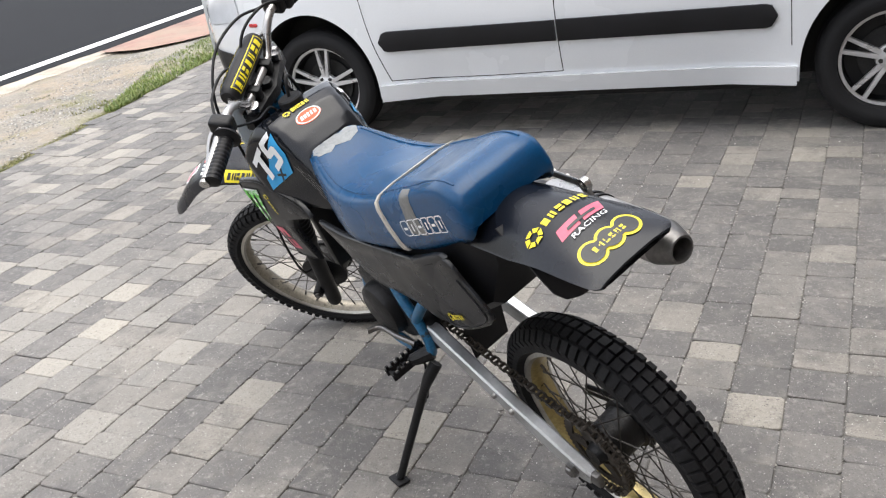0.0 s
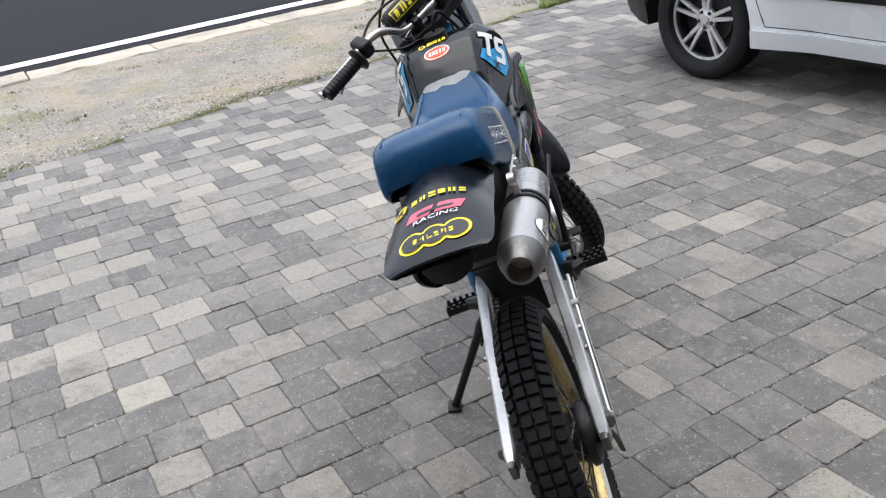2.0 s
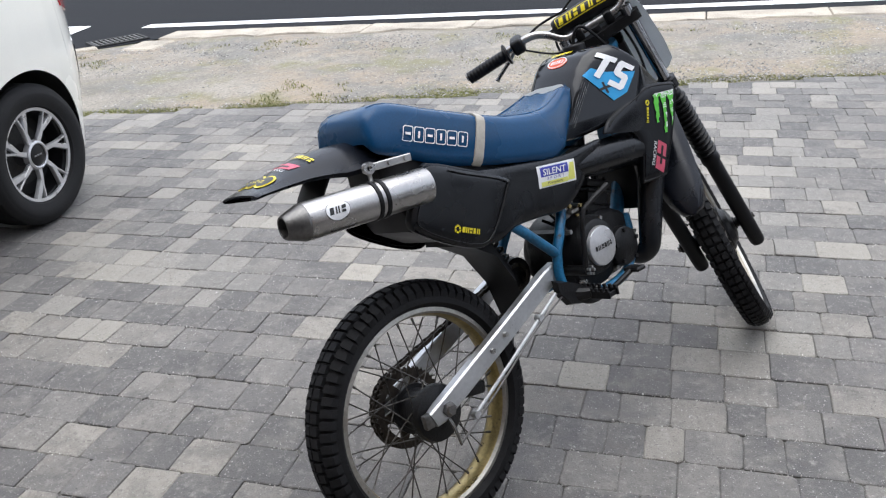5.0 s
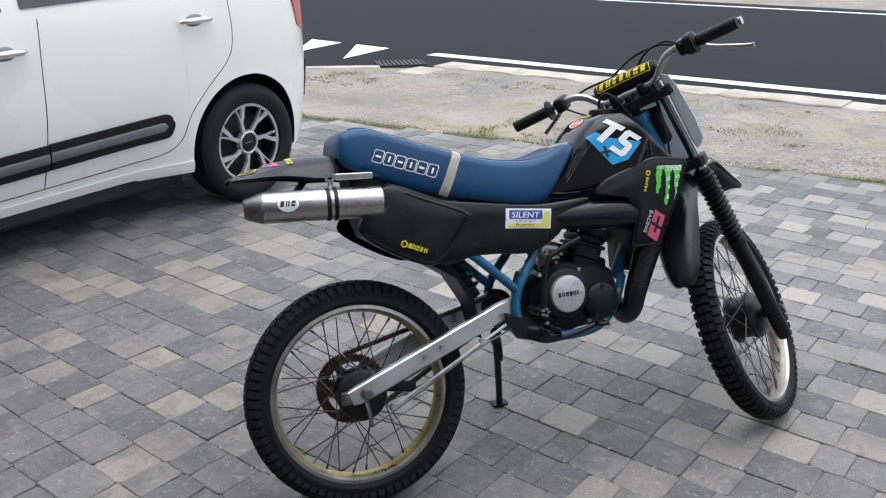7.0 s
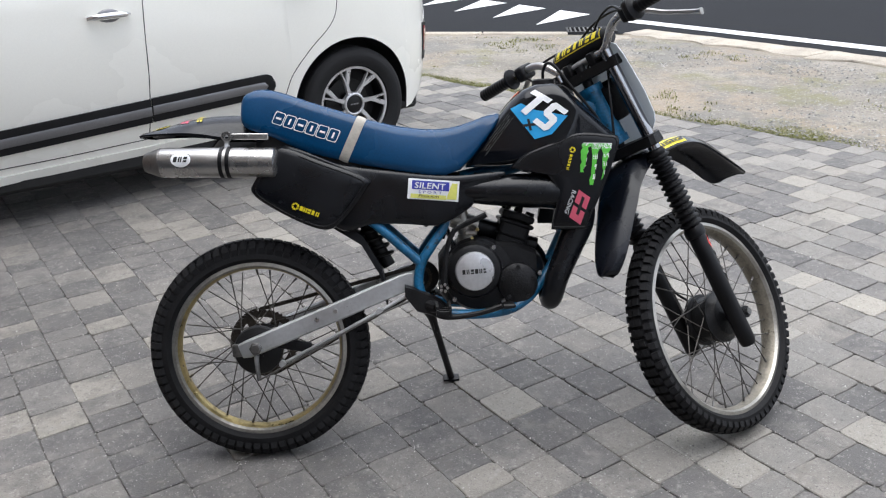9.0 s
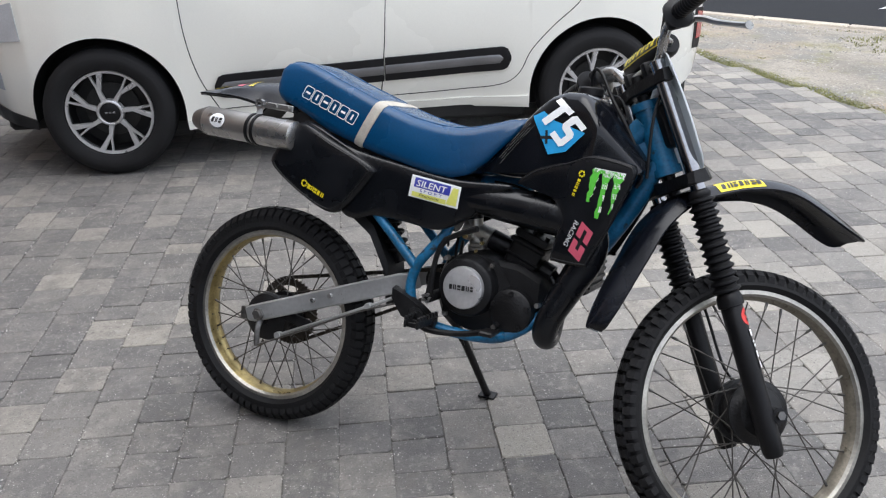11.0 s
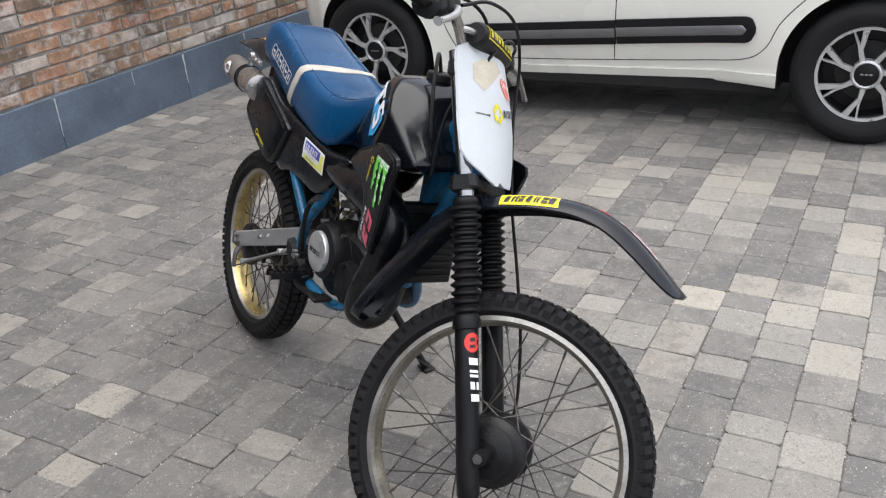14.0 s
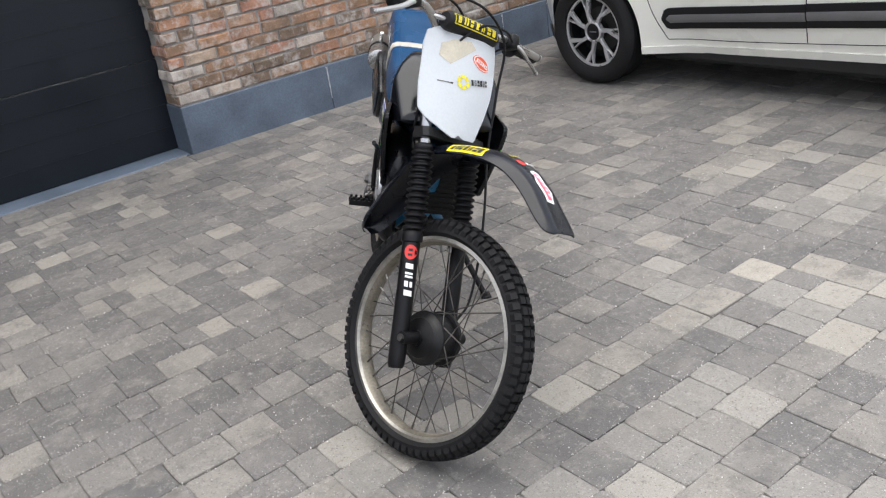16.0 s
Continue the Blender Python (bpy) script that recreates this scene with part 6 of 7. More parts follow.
for s in (-1, 1):
    mid = bpart("side_panel", shell(MID, lambda x, z: .113 + .02 * max(0, x - .45) - .05 * max(0, .70 - z), .004, .012, s=s), M_BLACKPLASTIC, "scratched black plastic side panel")
    num = bpart("number_panel", shell(NUMBER, lambda x, z: (.128 if s < 0 else .117) - .04 * max(0, .74 - z), .012 if s < 0 else .004, .014 if s < 0 else .006, s=s), M_BLACKPLASTIC, "matt black plastic side number panel")
    shr = bpart("tank_shroud", shell(SHROUD, lambda x, z: .124 + .165 * max(0, x - .72) - .06 * max(0, .74 - z), .004, .012, s=s), M_BLACKPLASTIC, "black plastic tank shroud")
    decal_on[s] = mid, num, shr
    for outline, y_at, lift, owner, k in ((NUMBER, lambda x, z: (.128 if s < 0 else .117) - .04 * max(0, .74 - z), .0125 if s < 0 else .006, num, .90), (SHROUD, lambda x, z: .124 + .165 * max(0, x - .72) - .06 * max(0, .74 - z), .0085, shr, .945)):
        edge = smooth_line([(x, z, 0) for x, z in outline], 4, True)
        cx, cz = sum(p.x for p in edge) / len(edge), sum(p.y for p in edge) / len(edge)
        pts = [(cx + (p.x - cx) * k, cz + (p.y - cz) * k) for p in edge]
        bm = bmesh.new()
        tube(bm, [(x, s * (y_at(x, z) + lift), z) for x, z in pts[2:-2]], .0016, n=6, per=1)
        part("panel_bead", bm, M_DARKPLASTIC, owner)
    n, u = (0, s, 0), (-s, 0, 0)
    along_u = Vector((.91, 0, .0)) if s < 0 else Vector((-.91, 0, 0))
    c = Vector((.16, s * .15, .668))
    decal("small_sticker", num, n, c, (along_u.x, 0, -.40 if s < 0 else .40), hexmark(-.03, 0, .010, YEL) + blocks(-.018, .036, -.006, .006, 5, YEL, 0, .8), "small yellow hexagon and bars")
    if s < 0:
        decal("white_sticker", mid, n, (.487, -.13, .704), (1, 0, -.115), [(rect(-.066, -.0265, .066, .0265), WHI), (rect(-.056, -.001, .040, .022), NAV), ([(.034, -.022), (.061, -.022), (.061, .02), (.047, .02)], LIM), (rect(-.058, -.0235, .034, -.0125), LIM)] + words("SILENT", -.0104, .010, .0155, WHI, .1, 1.2) + words("SILENT", -.0096, .0104, .0155, WHI, .1, 1.2) + words("S P O R T", -.008, -.0065, .007, NAV, 0, 1.5) + words("Premium", -.012, -.0165, .008, BLK, .35, 1.3), "white, blue and yellow sticker")
    # green streaks, red mark and yellow mark on the shrouds
    r = random.Random(4)
    streaks = []
    for k in range(3):
        a = -.020 + k * .017
        h0, h1 = -.028 - .01 * (k == 1) + .012 * (k == 0), .034
        left, right = [], []
        for q in range(9):
            b = h1 + (h0 - h1) * q / 8
            w = .0074 * (1 - .72 * (q / 8)) + r.uniform(-.0019, .0015)
            a += r.uniform(-.0012, .0004)
            left.append((a - w + r.uniform(-.001, .001), b))
            right.append((a + w + r.uniform(-.001, .001), b))
        for q in range(8):
            streaks.append(([left[q + 1], right[q + 1], right[q], left[q]], GRE))
    streaks.append((rect(-.027, .03, .022, .036, .3), GRE))
    streaks = [([(p * 1.45, q * 1.42) for p, q in poly], c) for poly, c in streaks]
    under = [([(p + .0018, q + .0014) for p, q in poly], WHI) for poly, c in streaks]
    decal("claw_sticker", shr, n, (.905, s * .16, .752), (along_u.x, 0, -.06 if s < 0 else .06), under[::2] + streaks, "three green claw streaks")
    decal("red_sticker", shr, n, (.862, s * .16, .648), Vector((-.35, 0, -.94)) if s < 0 else Vector((.35, 0, .94)), [(rect(-.036, -.017, -.003, .017, .3), PNK), (rect(.005, -.017, .038, .017, .3), PNK), (rect(-.023, -.004, .025, .004, .3), BLK)] + words("RACING", .0, -.027 if s < 0 else .028, .011, WHI, .15, 1.1), "red slanted blocks beside white lettering")
    decal("yellow_sticker", shr, n, (.838, s * .16, .765), Vector((-.28, 0, -.96)), hexmark(-.026, 0, .008, YEL) + blocks(-.014, .028, -.0035, .0035, 5, YEL, 0, .7), "small yellow hexagon and bars")

# tank
TANK_TOP = [(.578, .772), (.60, .795), (.63, .832), (.672, .893), (.70, .925), (.735, .955), (.77, .967), (.81, .967), (.84, .958), (.87, .938), (.90, .909), (.93, .879), (.95, .857), (.966, .838)]
TANK_LOW = [(.578, .757), (.66, .757), (.70, .76), (.77, .77), (.87, .780), (.93, .786), (.966, .80)]


def tank_half(x, z):
    """Half the tank's width: a flank that widens forwards, cut by the slanting front face."""
    flank = .097 + .34 * (x - .70) - .17 * (z - .882) - .10 * max(0, .80 - z)
    flank = min(flank, .078 + .9 * max(0, x - .57), .150 - .2 * max(0, x - .86))
    front = (.0158 - .00855 * x - .00852 * z) / .00539 + .010
    k = .005
    return max(.03, -k * math.log(math.exp(-flank / k) + math.exp(-front / k)))


bm = bmesh.new()
rings = []
for i in range(66):
    x = .578 + (.966 - .578) * i / 65
    zt, zb = along(TANK_TOP, x), along(TANK_LOW, x)
    half = [(0, zb), (.4 * tank_half(x, zb), zb), (.8 * tank_half(x, zb), zb), (.94 * tank_half(x, zb), zb + .005)]
    for k in range(1, 23):
        v = k / 22
        z = zb + .005 + (zt - .006 - zb - .005) * v
        half.append((tank_half(x, z) - .016 * max(0, (v - .8) / .2) ** 2, z))
    yt = half[-1][0]
    half += [(yt * .85, zt - .0025), (yt * .5, zt), (0, zt + .001)]
    dent = lambda y: x - .5 * max(0, x - .87) * (1 - min(1, abs(y) / .07)) ** 1.2
    rings.append([(dent(y), y, z) for y, z in half] + [(dent(y), -y, z) for y, z in reversed(half[1:-1])])
loft(bm, rings)
bmesh.ops.recalc_face_normals(bm, faces=bm.faces[:])
tank = bpart("fuel_tank", bm, M_TANK, "scratched gloss black fuel tank", smooth=60)
bm = bmesh.new()
lathe(bm, [(.02, -.01), (.03, 0), (.03, .014), (.027, .018), (0, .018)], 20, "Z", centre=(.80, 0, .966))
part("filler_cap", bm, M_DARKPLASTIC, tank, "black filler cap")
bm = bmesh.new()
tube(bm, [(.80, 0, .982), (.801, -.008, 1.008), (.811, -.021, 1.024), (.830, -.034, 1.012), (.868, -.055, .955), (.928, -.078, .872), (.958, -.082, .80), (.95, -.085, .77)], .0042, n=8)
part("breather_hose", bm, M_RUBBER, tank, "black breather hose")
for s in (-1, 1):
    n = Vector((-.32, s * .92, .24))
    u = Vector((.72, -.25, -.64)) if s < 0 else Vector((-.72, -.25, .64))
    shapes = [([(-.096, -.034), (.030, -.060), (.064, -.020), (.068, .046), (.03, .03), (-.03, .004), (-.078, -.004)], BLU)]
    shapes += [([(-.030, -.048), (-.024, -.053), (.008, -.026), (.002, -.021)], BLK), ([(-.024, -.024), (-.030, -.029), (.0, -.050), (.006, -.045)], BLK)]
    shapes += [([(-.076, .034), (-.006, .040), (-.001, .056), (-.071, .050)], WHI), ([(-.062, -.022), (-.040, -.022), (-.024, .039), (-.047, .037)], WHI)]
    shapes += [([(.014, .056), (.062, .057), (.058, .042), (.026, .041), (.021, .026), (.045, .024), (.052, .016), (.047, -.016), (.038, -.026), (-.010, -.026), (-.006, -.010), (.028, -.010), (.031, .006), (.006, .008), (-.002, .016), (.004, .046)], WHI)]
    shapes = [([(.82 * p + .006, .92 * q + .001) for p, q in poly], c) for poly, c in shapes]
    decal("tank_sticker", tank, n, (.768, s * .12, .882), u, shapes, "sky blue panel with white slanted blocks", .0026)
    r = random.Random(6)
    scuffs = []
    for k in range(4):
        b0, a0, a1 = -.006 + k * .0055, -.075 + .012 * k + r.uniform(0, .02), .035 + r.uniform(0, .04)
        scuffs += [([(a0 + (a1 - a0) * q / 6, b0 + r.uniform(-.0008, .0008)), (a0 + (a1 - a0) * (q + 1) / 6, b0 + r.uniform(-.0008, .0008)), (a0 + (a1 - a0) * (q + 1) / 6, b0 + r.uniform(.0003, .0013)), (a0 + (a1 - a0) * q / 6, b0 + r.uniform(.0003, .0013))], TAP) for q in range(6)]
    decal("scuff", tank, n, (.662, s * .09, .835), (.66, 0, .75) if s < 0 else (-.66, 0, -.75), scuffs, "pale scuff marks")
decal("oval_sticker", tank, (-.35, 0, 1), (.725, .004, .95), (0, -1, 0), [(oval(0, 0, .034, .017), ORA)] + ring_shape(0, 0, .0145, .0165, WHI, 28, wide=2.0) + blocks(-.022, .024, -.005, .005, 5, WHI, .2, .7), "orange oval sticker with white bars")
decal("small_sticker", tank, (-.2, 0, 1), (.760, .010, .97), (0, -1, 0), hexmark(-.028, 0, .010, YEL) + blocks(-.014, .036, -.006, .006, 5, YEL, 0, .8), "small yellow hexagon and bars")

# seat
SEAT = [(.000, .944, .908, .084), (.003, .957, .897, .091), (.009, .968, .889, .095), (.019, .976, .882, .097), (.035, .981, .876, .098), (.057, .983, .868, .098), (.085, .979, .856, .098), (.122, .967, .837, .099), (.17, .948, .815, .101), (.25, .920, .792, .107), (.32, .895, .774, .112), (.40, .872, .758, .116), (.47, .861, .745, .118), (.52, .860, .741, .114), (.56, .866, .752, .106), (.60, .878, .79, .094), (.64, .892, .838, .080), (.668, .897, .872, .066), (.678, .893, .88, .05)]


def seat_at(x, k):
    for a, b in zip(SEAT, SEAT[1:]):
        if x <= b[0]:
            break
    t = max(0, min(1, (x - a[0]) / (b[0] - a[0])))
    zt, zb, w = (a[i] + (b[i] - a[i]) * t for i in (1, 2, 3))
    h = zt - zb
    arch = max(0, h - .036) * max(0, min(1, (.20 - x) / .12))
    half = [(0, zt), (w * .5, zt + .001), (w * .82, zt - .002), (w * .95, zt - .010), (w * 1.0, zt - min(.024, h * .5)), (w * 1.05, zt - h * .55), (w * 1.06, zb + h * .18), (w * 1.04, zb + min(.008, h * .1)), (w * .98, zb), (w * .92, zb + .002 + arch * .25), (w * .78, zb + .003 + arch * .72), (w * .5, zb + .004 + arch * .93), (0, zb + .006 + arch)]
    ring = half + [(-y, z) for y, z in reversed(half[1:-1])]
    return ring[k % len(ring)], len(ring)


fine_x = [p.x for p in smooth_line([(r[0], 0, 0) for r in SEAT], 2)]
count = seat_at(.3, 0)[1]
bm = bmesh.new()
loft(bm, [[(x, *seat_at(x, k)[0]) for k in range(count)] for x in fine_x])
seat = bpart("seat", bm, M_SEAT, "blue vinyl seat with creases and tape", smooth=60)
bm = bmesh.new()
rows = []
for k in range(count):
    x = .316
    for _ in range(6):
        (y, z), _c = seat_at(x, k)
        x = .316 - (.905 - z) * .5
    c = Vector((x, y, z))
    mid = Vector((.30, 0, .84))
    out = Vector((0, c.y, c.z - mid.z)).normalized()
    d = Vector((.9, 0, -.40))
    wide = .0125 if y < .04 else .0075
    rows.append([c + out * .0035 - d * wide, c + out * .0045, c + out * .0035 + d * wide, c - out * .002 + d * wide, c - out * .002 - d * wide])
rows.append(rows[0])
loft(bm, rows, caps=False)
part("strap", bm, M_STRAP, seat, "beige webbing strap", smooth=60)
for k in (2, count - 2):
    bm = bmesh.new()
    tube(bm, [(x, seat_at(x, k)[0][0] * .93, seat_at(x, k)[0][1] + .0008) for x in (.035, .055, .08, .12, .17, .22, .27, .32, .38, .44, .50, .55, .60, .635)], .0018, n=8, per=3)
    part("seam_piping", bm, M_SEAT, seat)
for s in (-1, 1):
    u = Vector((1, 0, -.36)) if s < 0 else Vector((-1, 0, .36))
    decal("seat_lettering", seat, (0, s, 0), (.165 if s < 0 else .15, s * .11, .882), u, outlined(-.085, .09, -.017, .017, 6, WHI, .12, .0019), "row of white outlined blocks")
decal("tape_patch", seat, (0, .7, .7), (.185, .105, .895), (.9, 0, -.3), [([(-.018, -.044), (.020, -.046), (.023, -.008), (.030, .030), (-.030, .034), (-.018, .0)], TAP)], "worn silver tape patch")
decal("tape_patch", seat, (0, 0, 1), (.645, 0, .893), (0, -1, 0), [([(-.058, -.012), (-.03, -.022), (-.012, -.012), (.02, -.026), (.05, -.016), (.062, .01), (.045, .024), (.02, .018), (-.005, .03), (-.03, .02), (-.05, .028), (-.064, .008)], PAL)], "torn pale tape at the seat nose")

# steering: forks, clamps, bars, plate, fender
LEG = Matrix(((1, 0, .050, .0012), (0, 1, .014, .002), (0, 0, 1, 0), (0, 0, 0, 1)))
for s in (-1, 1):
    y = s * .092 - .003
    bm = bmesh.new()
    rod(bm, (.006, y, -.12), (.006, y, .235), .0165, 20)
    spart("fork_tube", bm, M_FORKCHROME, "chrome fork tube")
    bm = bmesh.new()
    prof = [(.02, -.058), (.024, -.062), (.025, -.07)]
    for k in range(13):
        a = -.075 - k * .0165
        prof += [(.0225 + .001 * (k / 12), a), (.0305, a - .0045), (.0305, a - .0085), (.0225, a - .0135)]
    prof += [(.027, -.295), (.028, -.305), (.028, -.315), (.02, -.318)]
    lathe(bm, prof, 24, "Z", centre=(.006, y, 0))
    bm.transform(LEG)
    spart("fork_boot", bm, M_RUBBER, "black rubber concertina fork boot", smooth=50)
    bm = bmesh.new()
    lathe(bm, [(.018, -.29), (.0235, -.30), (.0235, -.45), (.0228, -.60), (.0225, -.632), (.019, -.642), (0, -.642)], 24, "Z", centre=(.006, y, 0))
    bm.transform(LEG)
    rod(bm, (.006, y - s * .03, -.562), (.006, y + s * .026, -.562), .016, 14)
    leg = spart("fork_leg", bm, M_RUBBER, "black lower fork leg")
    bm = bmesh.new()
    rod(bm, (.006, y + s * .02, -.562), (.006, y + s * .034, -.562), .010, 6)
    part("axle_nut", bm, M_DARKSTEEL, leg)
    d = Vector((.55, s * .83, 0))
    if s < 0:
        decal("leg_sticker", leg, d, (-.006 + d.x * .027, y + d.y * .027, -.345), (0, 0, -1), [(oval(-.002, 0, .019, .016), RED), (rect(-.011, -.005, -.004, .006), BLK), (rect(.002, -.006, .008, .005), BLK)] + blocks(.026, .118, -.0095, .0095, 4, WHI, .15, .6), "red disc and white bars")
for a, nm in ((-.045, "lower_clamp"), (.185, "upper_clamp")):
    bm = bmesh.new()
    rings = []
    for y, w, f in ((-.122, .018, .006), (-.112, .029, .006), (-.08, .03, .004), (-.04, .026, -.004), (0, .034, -.008), (.04, .026, -.004), (.08, .03, .004), (.112, .029, .006), (.122, .018, .006)):
        w *= .62 if a > 0 else 1
        rings.append([(f + w, y, a + .004), (f + w - .004, y, a + .028), (f - w + .004, y, a + .028), (f - w, y, a + .004), (f - w + .004, y, a), (f + w - .004, y, a)])
    loft(bm, rings)
    spart(nm, bm, M_ENGINE, "black fork clamp")
bm = bmesh.new()
rod(bm, (0, 0, -.06), (0, 0, .23), .014, 14)
for s in (-1, 1):
    box(bm, (-.005, s * .045 - .012, .21), (.04, s * .045 + .012, .248), .006, 2)
spart("bar_mount", bm, M_ENGINE, "black handlebar clamp")
bm = bmesh.new()
half = [(.015, 0, .232), (.015, .06, .232), (.018, .09, .240), (.022, .125, .272), (.022, .16, .290), (.018, .215, .293), (.008, .36, .288)]
tube(bm, [(f, -y, a) for f, y, a in reversed(half[1:])] + half, .0108, n=14, per=5)
tube(bm, [(.022, -.125, .272), (.046, -.10, .264), (.048, 0, .262), (.046, .10, .264), (.022, .125, .272)], .0065, n=10)
spart("handlebar", bm, M_STEEL, "worn steel handlebar")
bm = bmesh.new()
lathe(bm, [(0, -.102), (.02, -.102), (.024, -.095), (.0265, -.085), (.0285, 0), (.0265, .085), (.024, .095), (.02, .102), (0, .102)], 24, centre=(.048, 0, .264))
pad = spart("bar_pad", bm, M_DARKPLASTIC, "black padded crossbar cover", smooth=50)
decal("pad_sticker", pad, (-.75, 0, .65), (.026, 0, .284), (0, -1, 0), [(rect(-.088, -.0145, .088, .0145), YEL), (rect(-.0855, -.0123, .0855, .0123), BLK)] + blocks(-.08, .082, -.0095, .0095, 7, YEL, .25, .62), "yellow bordered bars on black")
decal("pad_sticker", pad, (1, 0, .12), (.079, 0, .268), (0, 1, 0), [(rect(-.088, -.0145, .088, .0145), YEL), (rect(-.0855, -.0123, .0855, .0123), BLK)] + blocks(-.08, .082, -.0095, .0095, 7, YEL, .25, .62), "yellow bordered bars on black")
for s in (-1, 1):
    bm = bmesh.new()
    prof = [(.012, .236), (.03, .238), (.031, .243), (.022, .247), (.0165, .25)]
    for k in range(10):
        y = .254 + k * .0105
        prof += [(.0165, y), (.0178, y + .003), (.0178, y + .0065), (.0165, y + .0095)]
    prof += [(.0175, .362), (.0175, .366), (.011, .368)]
    lathe(bm, prof, 20)
    grip_m = STEER @ Matrix.Translation((.0135, 0, .2905)) @ pose(0, 0, 0, 0, 0, 3.5 * s)
    if s < 0:
        bmesh.ops.rotate(bm, verts=bm.verts[:], cent=(0, 0, 0), matrix=Matrix.Rotation(math.pi, 3, "Z"))
    part("grip", bm, M_RUBBER, bike, "black ribbed rubber grip", m=grip_m)
    bm = bmesh.new()
    rod(bm, (.008, s * .366, .2885), (.0075, s * .374, .2885), .0115, 14)
    spart("bar_end", bm, M_STEEL)
    bm = bmesh.new()
    box(bm, (-.006, s * .205 - .018, .268), (.05, s * .205 + .018, .312), .01, 3)
    if s < 0:
        box(bm, (-.02, -.245, .262), (.035, -.21, .32), .014, 3)
    spart("lever_perch", bm, M_ENGINE, "black lever perch")
    bm = bmesh.new()
    tube(bm, [(.04, .205, .284), (.050, .230, .268), (.050, .260, .249), (.047, .300, .229), (.045, .314, .222)] if s > 0 else [(.04, s * .205, .282), (.056, s * .232, .268), (.060, s * .265, .247), (.060, s * .31, .226), (.058, s * .352, .208), (.057, s * .364, .204)], [.006, .0062, .0055, .0052, .0066] if s > 0 else [.006, .0062, .0055, .005, .0055, .0075], n=10, flat=1.3)
    spart("brake_lever" if s < 0 else "clutch_lever", bm, M_STEEL, "silver hand lever")
# number plate
bm = bmesh.new()
outer, inner = [], []
PROF = [(-.036, .03, -.045), (-.028, .037, -.062), (-.012, .043, -.09), (.008, .052, -.123), (.03, .064, -.14), (.09, .088, -.144), (.14, .1, -.141), (.2, .107, -.137), (.235, .106, -.128), (.252, .1, -.093), (.258, .08, -.038)]
for a, y1, y0 in PROF:
    o, i = [], []
    for k in range(9):
        y = y0 + (y1 - y0) * k / 8
        f = .066 - 1.8 * (y - .03) ** 2 - .02 * max(0, a - .12) + .004 * math.sin(a * 14)
        up = a + (.009 if k in (2, 3) and a < -.03 else 0)
        o.append(Vector((f, y, up)))
        i.append(Vector((f - .004, y, up)))
    outer.append(o)
    inner.append(i)
loft(bm, [o + list(reversed(i)) for o, i in zip(outer, inner)])
plate = spart("number_plate", bm, M_PLATE, "blank white plastic front number plate", smooth=50)
decal("tape_patch", plate, (1, 0, 0), (.08, -.05, .192), (0, 1, 0), [([(-.050, -.020), (-.02, -.038), (.018, -.012), (.062, .018), (.045, .036), (-.01, .030), (-.046, .012)], CRE)], "beige glue patch")
decal("oval_sticker", plate, (1, 0, 0), (.08, .036, .178), (0, 1, -.28), [(oval(0, 0, .035, .019), ORA)] + ring_shape(0, 0, .0155, .0175, WHI, 28, wide=1.9) + blocks(-.024, .026, -.006, .006, 6, WHI, .2, .7), "orange oval sticker with white bars")
decal("row_sticker", plate, (1, 0, 0), (.08, .012, .120), (0, 1, .16), hexmark(-.040, 0, .021, YEL) + blocks(-.014, .054, -.008, .008, 6, BLK, 0, .76), "yellow hexagon and dark bars")
decal("slot", plate, (1, 0, 0), (.08, -.080, .105), (0, 1, 0), [(rect(-.022, -.0016, .018, .0016), TAP), (rect(.016, -.0025, .021, .0025), BLK)], "dark mounting slot")
# front fender
bm = bmesh.new()
line = smooth_line([(-.300, -.268, .008), (-.290, -.256, .026), (-.25, -.218, .044), (-.164, -.143, .056), (-.09, -.085, .061), (0, -.052, .065), (.1, -.055, .064), (.16, -.065, .062), (.22, -.083, .058), (.276, -.115, .054), (.326, -.165, .051), (.373, -.233, .053), (.391, -.262, .051), (.399, -.274, .045), (.403, -.280, .034)], 4)
outer, inner = [], []
for i, p in enumerate(line):
    q0, q1 = line[max(0, i - 1)], line[min(len(line) - 1, i + 1)]
    t = Vector((q1.x - q0.x, 0, q1.y - q0.y)).normalized()
    nrm = Vector((-t.z, 0, t.x))
    o = []
    for k in range(11):
        q = -1 + k / 5
        o.append(Vector((p.x, p.z * 1.24 * q, p.y)) - nrm * (.010 * q * q + .020 * max(0, abs(q) - .72) / .28) * (1 - .75 * max(0, i / (len(line) - 1) - .72) / .28))
    outer.append(o)
    inner.append([v - nrm * .004 - Vector((0, v.y * .04, 0)) for v in o])
loft(bm, [o + list(reversed(i)) for o, i in zip(outer, inner)])
ff = spart("front_fender", bm, M_FENDER, "high black plastic front mudguard", smooth=50)
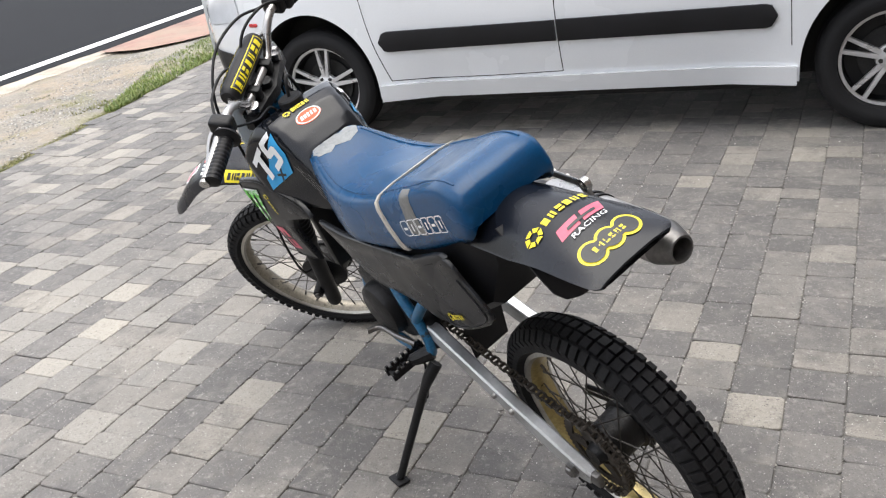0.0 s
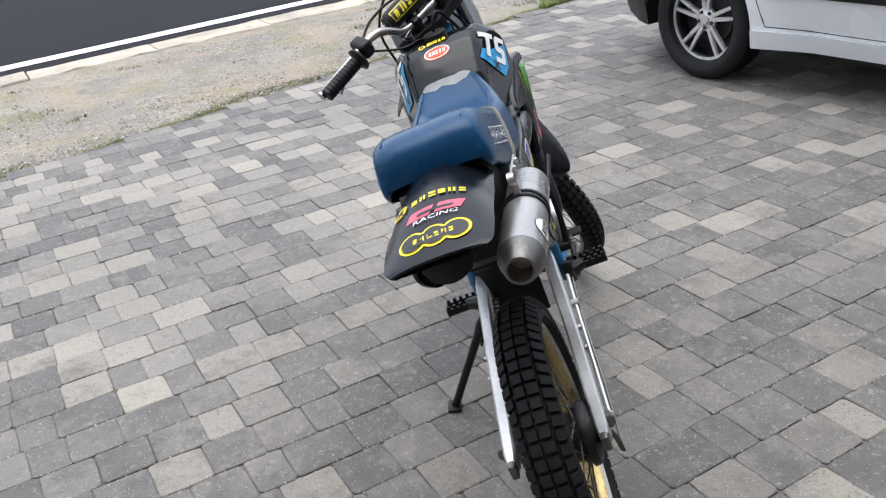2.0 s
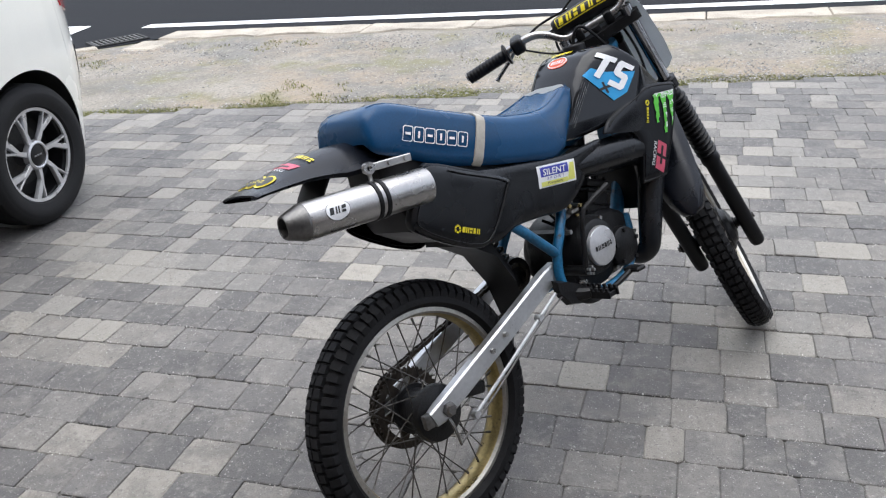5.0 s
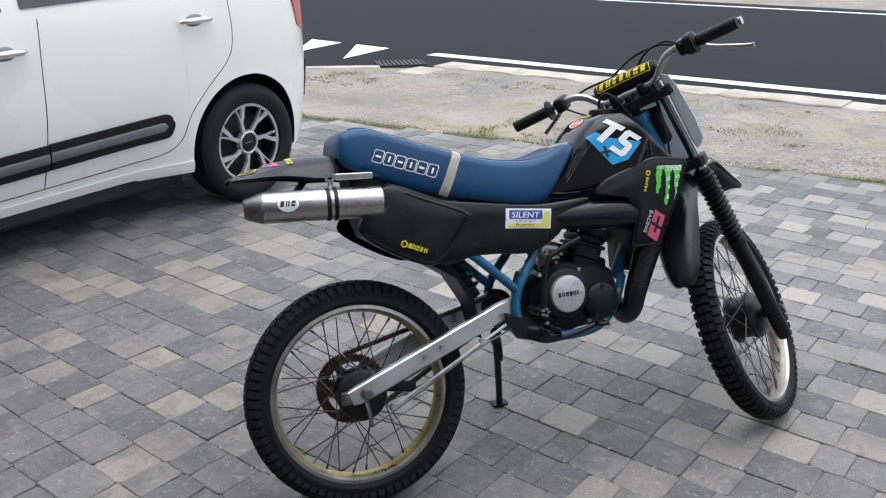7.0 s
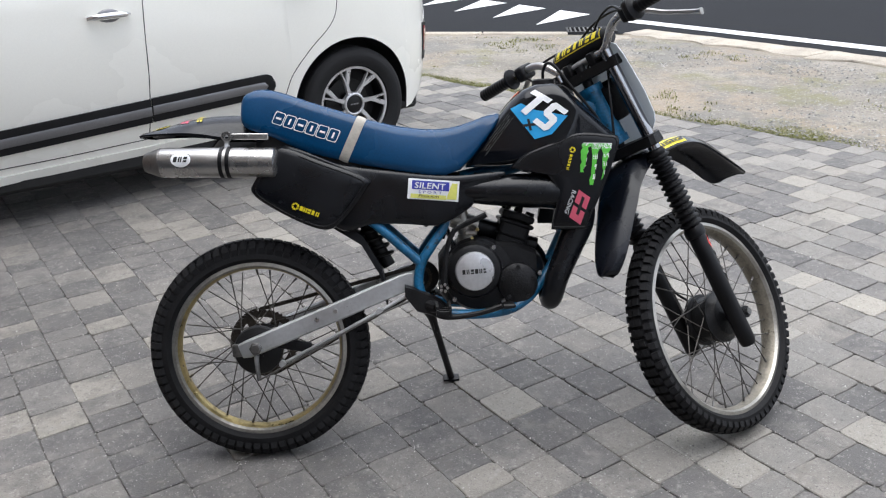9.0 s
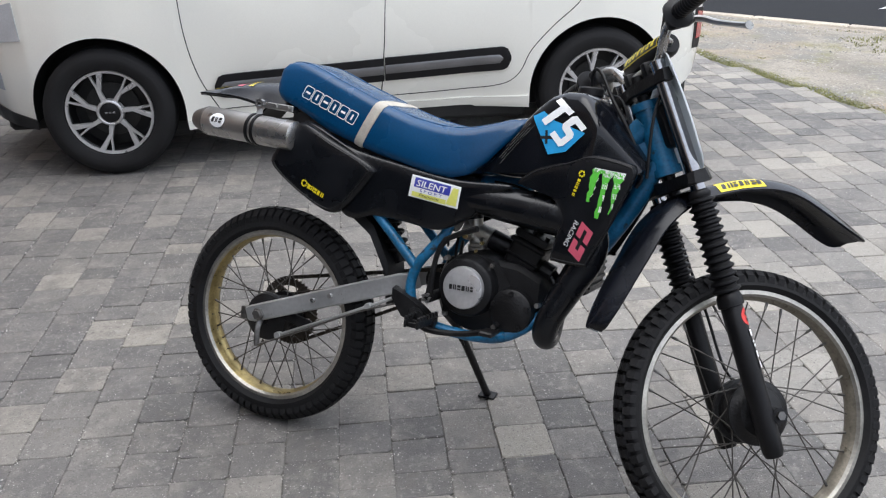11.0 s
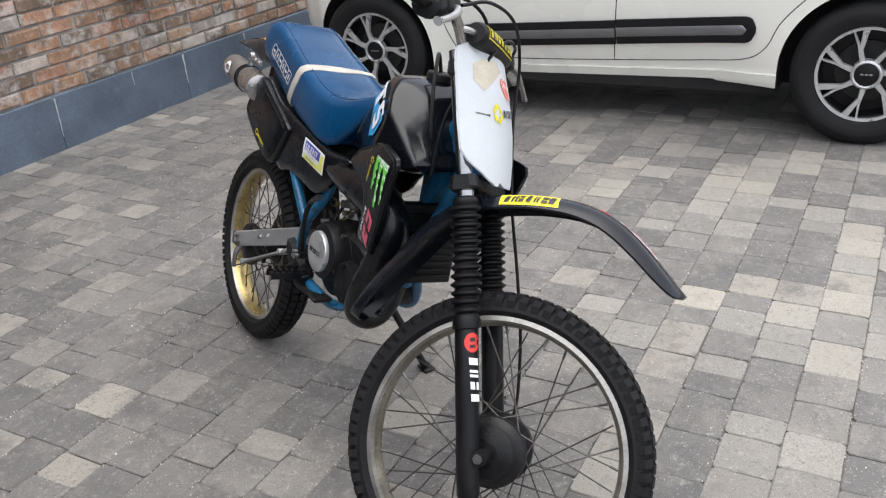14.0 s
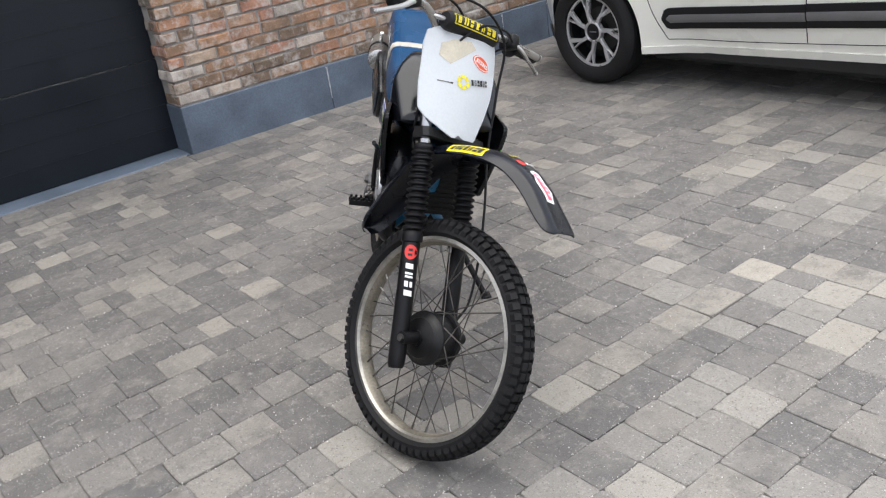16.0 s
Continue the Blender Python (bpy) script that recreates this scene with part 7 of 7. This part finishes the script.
for s in (-1, 1):
    decal("fender_sticker", ff, (0, s * .72, .69), (.125, s * .064, -.072), (1, 0, -.10) if s < 0 else (-1, 0, .10), [(rect(-.058, -.017, .058, .017), YEL)] + blocks(-.05, .053, -.010, .010, 7, BLK, .25, .76), "yellow sticker with dark bars")
decal("red_sticker", ff, (.35, 0, .9), (.262, 0, -.105), (0, 1, 0), [(oval(-.014, 0, .013, .013), RED)] + blocks(.004, .046, -.007, .007, 3, WHI, .2, .7), "red disc and white bars")
decal("small_sticker", ff, (.3, 0, .95), (.232, -.005, -.09), (0, 1, 0), hexmark(-.012, 0, .008, YEL) + blocks(0, .03, -.004, .004, 3, YEL, 0, .7), "small yellow hexagon and bars")
decal("white_sticker", ff, (.55, 0, .8), (.325, 0, -.165), (.7, 0, -.7), [([(-.048, -.016), (-.03, -.012), (-.012, -.022), (.03, -.017), (.046, -.021), (.052, .004), (.034, .012), (.016, .022), (-.012, .013), (-.044, .018), (-.053, .002)], WHI), ([(-.040, -.010), (-.012, -.013), (.028, -.010), (.042, -.012), (.042, .003), (.014, .014), (-.014, .007), (-.040, .010)], PNK)] + blocks(-.034, .038, -.005, .005, 5, WHI, .2, .6), "white and red torn sticker")
# cables
for name, pts in (("brake_cable", [(.05, -.19, .29), (.085, -.11, .315), (.105, 0, .305), (.085, .107, .245), (.058, .122, .12), (.045, .118, -.05), (.045, .124, -.2), (.045, .116, -.34), (.035, .10, -.46), (.03, .06, -.51)]),
                  ("clutch_cable", [(.045, .19, .285), (.075, .12, .29), (.08, .02, .275), (.045, -.05, .21), (-.03, -.07, .12), (-.08, -.05, .0)]),
                  ("throttle_cable", [(-.01, -.21, .30), (.03, -.15, .325), (.06, -.06, .30), (.04, .02, .2), (-.03, .05, .1), (-.09, .03, .02)]),
                  ("wiring", [(.01, .2, .275), (-.02, .13, .23), (-.025, .05, .19), (-.05, .02, .05)])):
    bm = bmesh.new()
    tube(bm, pts, .0036 if name != "wiring" else .003, n=8)
    spart(name, bm, M_RUBBER, "black control cable")
bm = bmesh.new()
rod(bm, (.04, -.05, .15), (.055, .05, .15), .012, 12)
box(bm, (.0, -.05, .05), (.05, .05, .15), .01, 2)
spart("headlamp_bracket", bm, M_ENGINE)
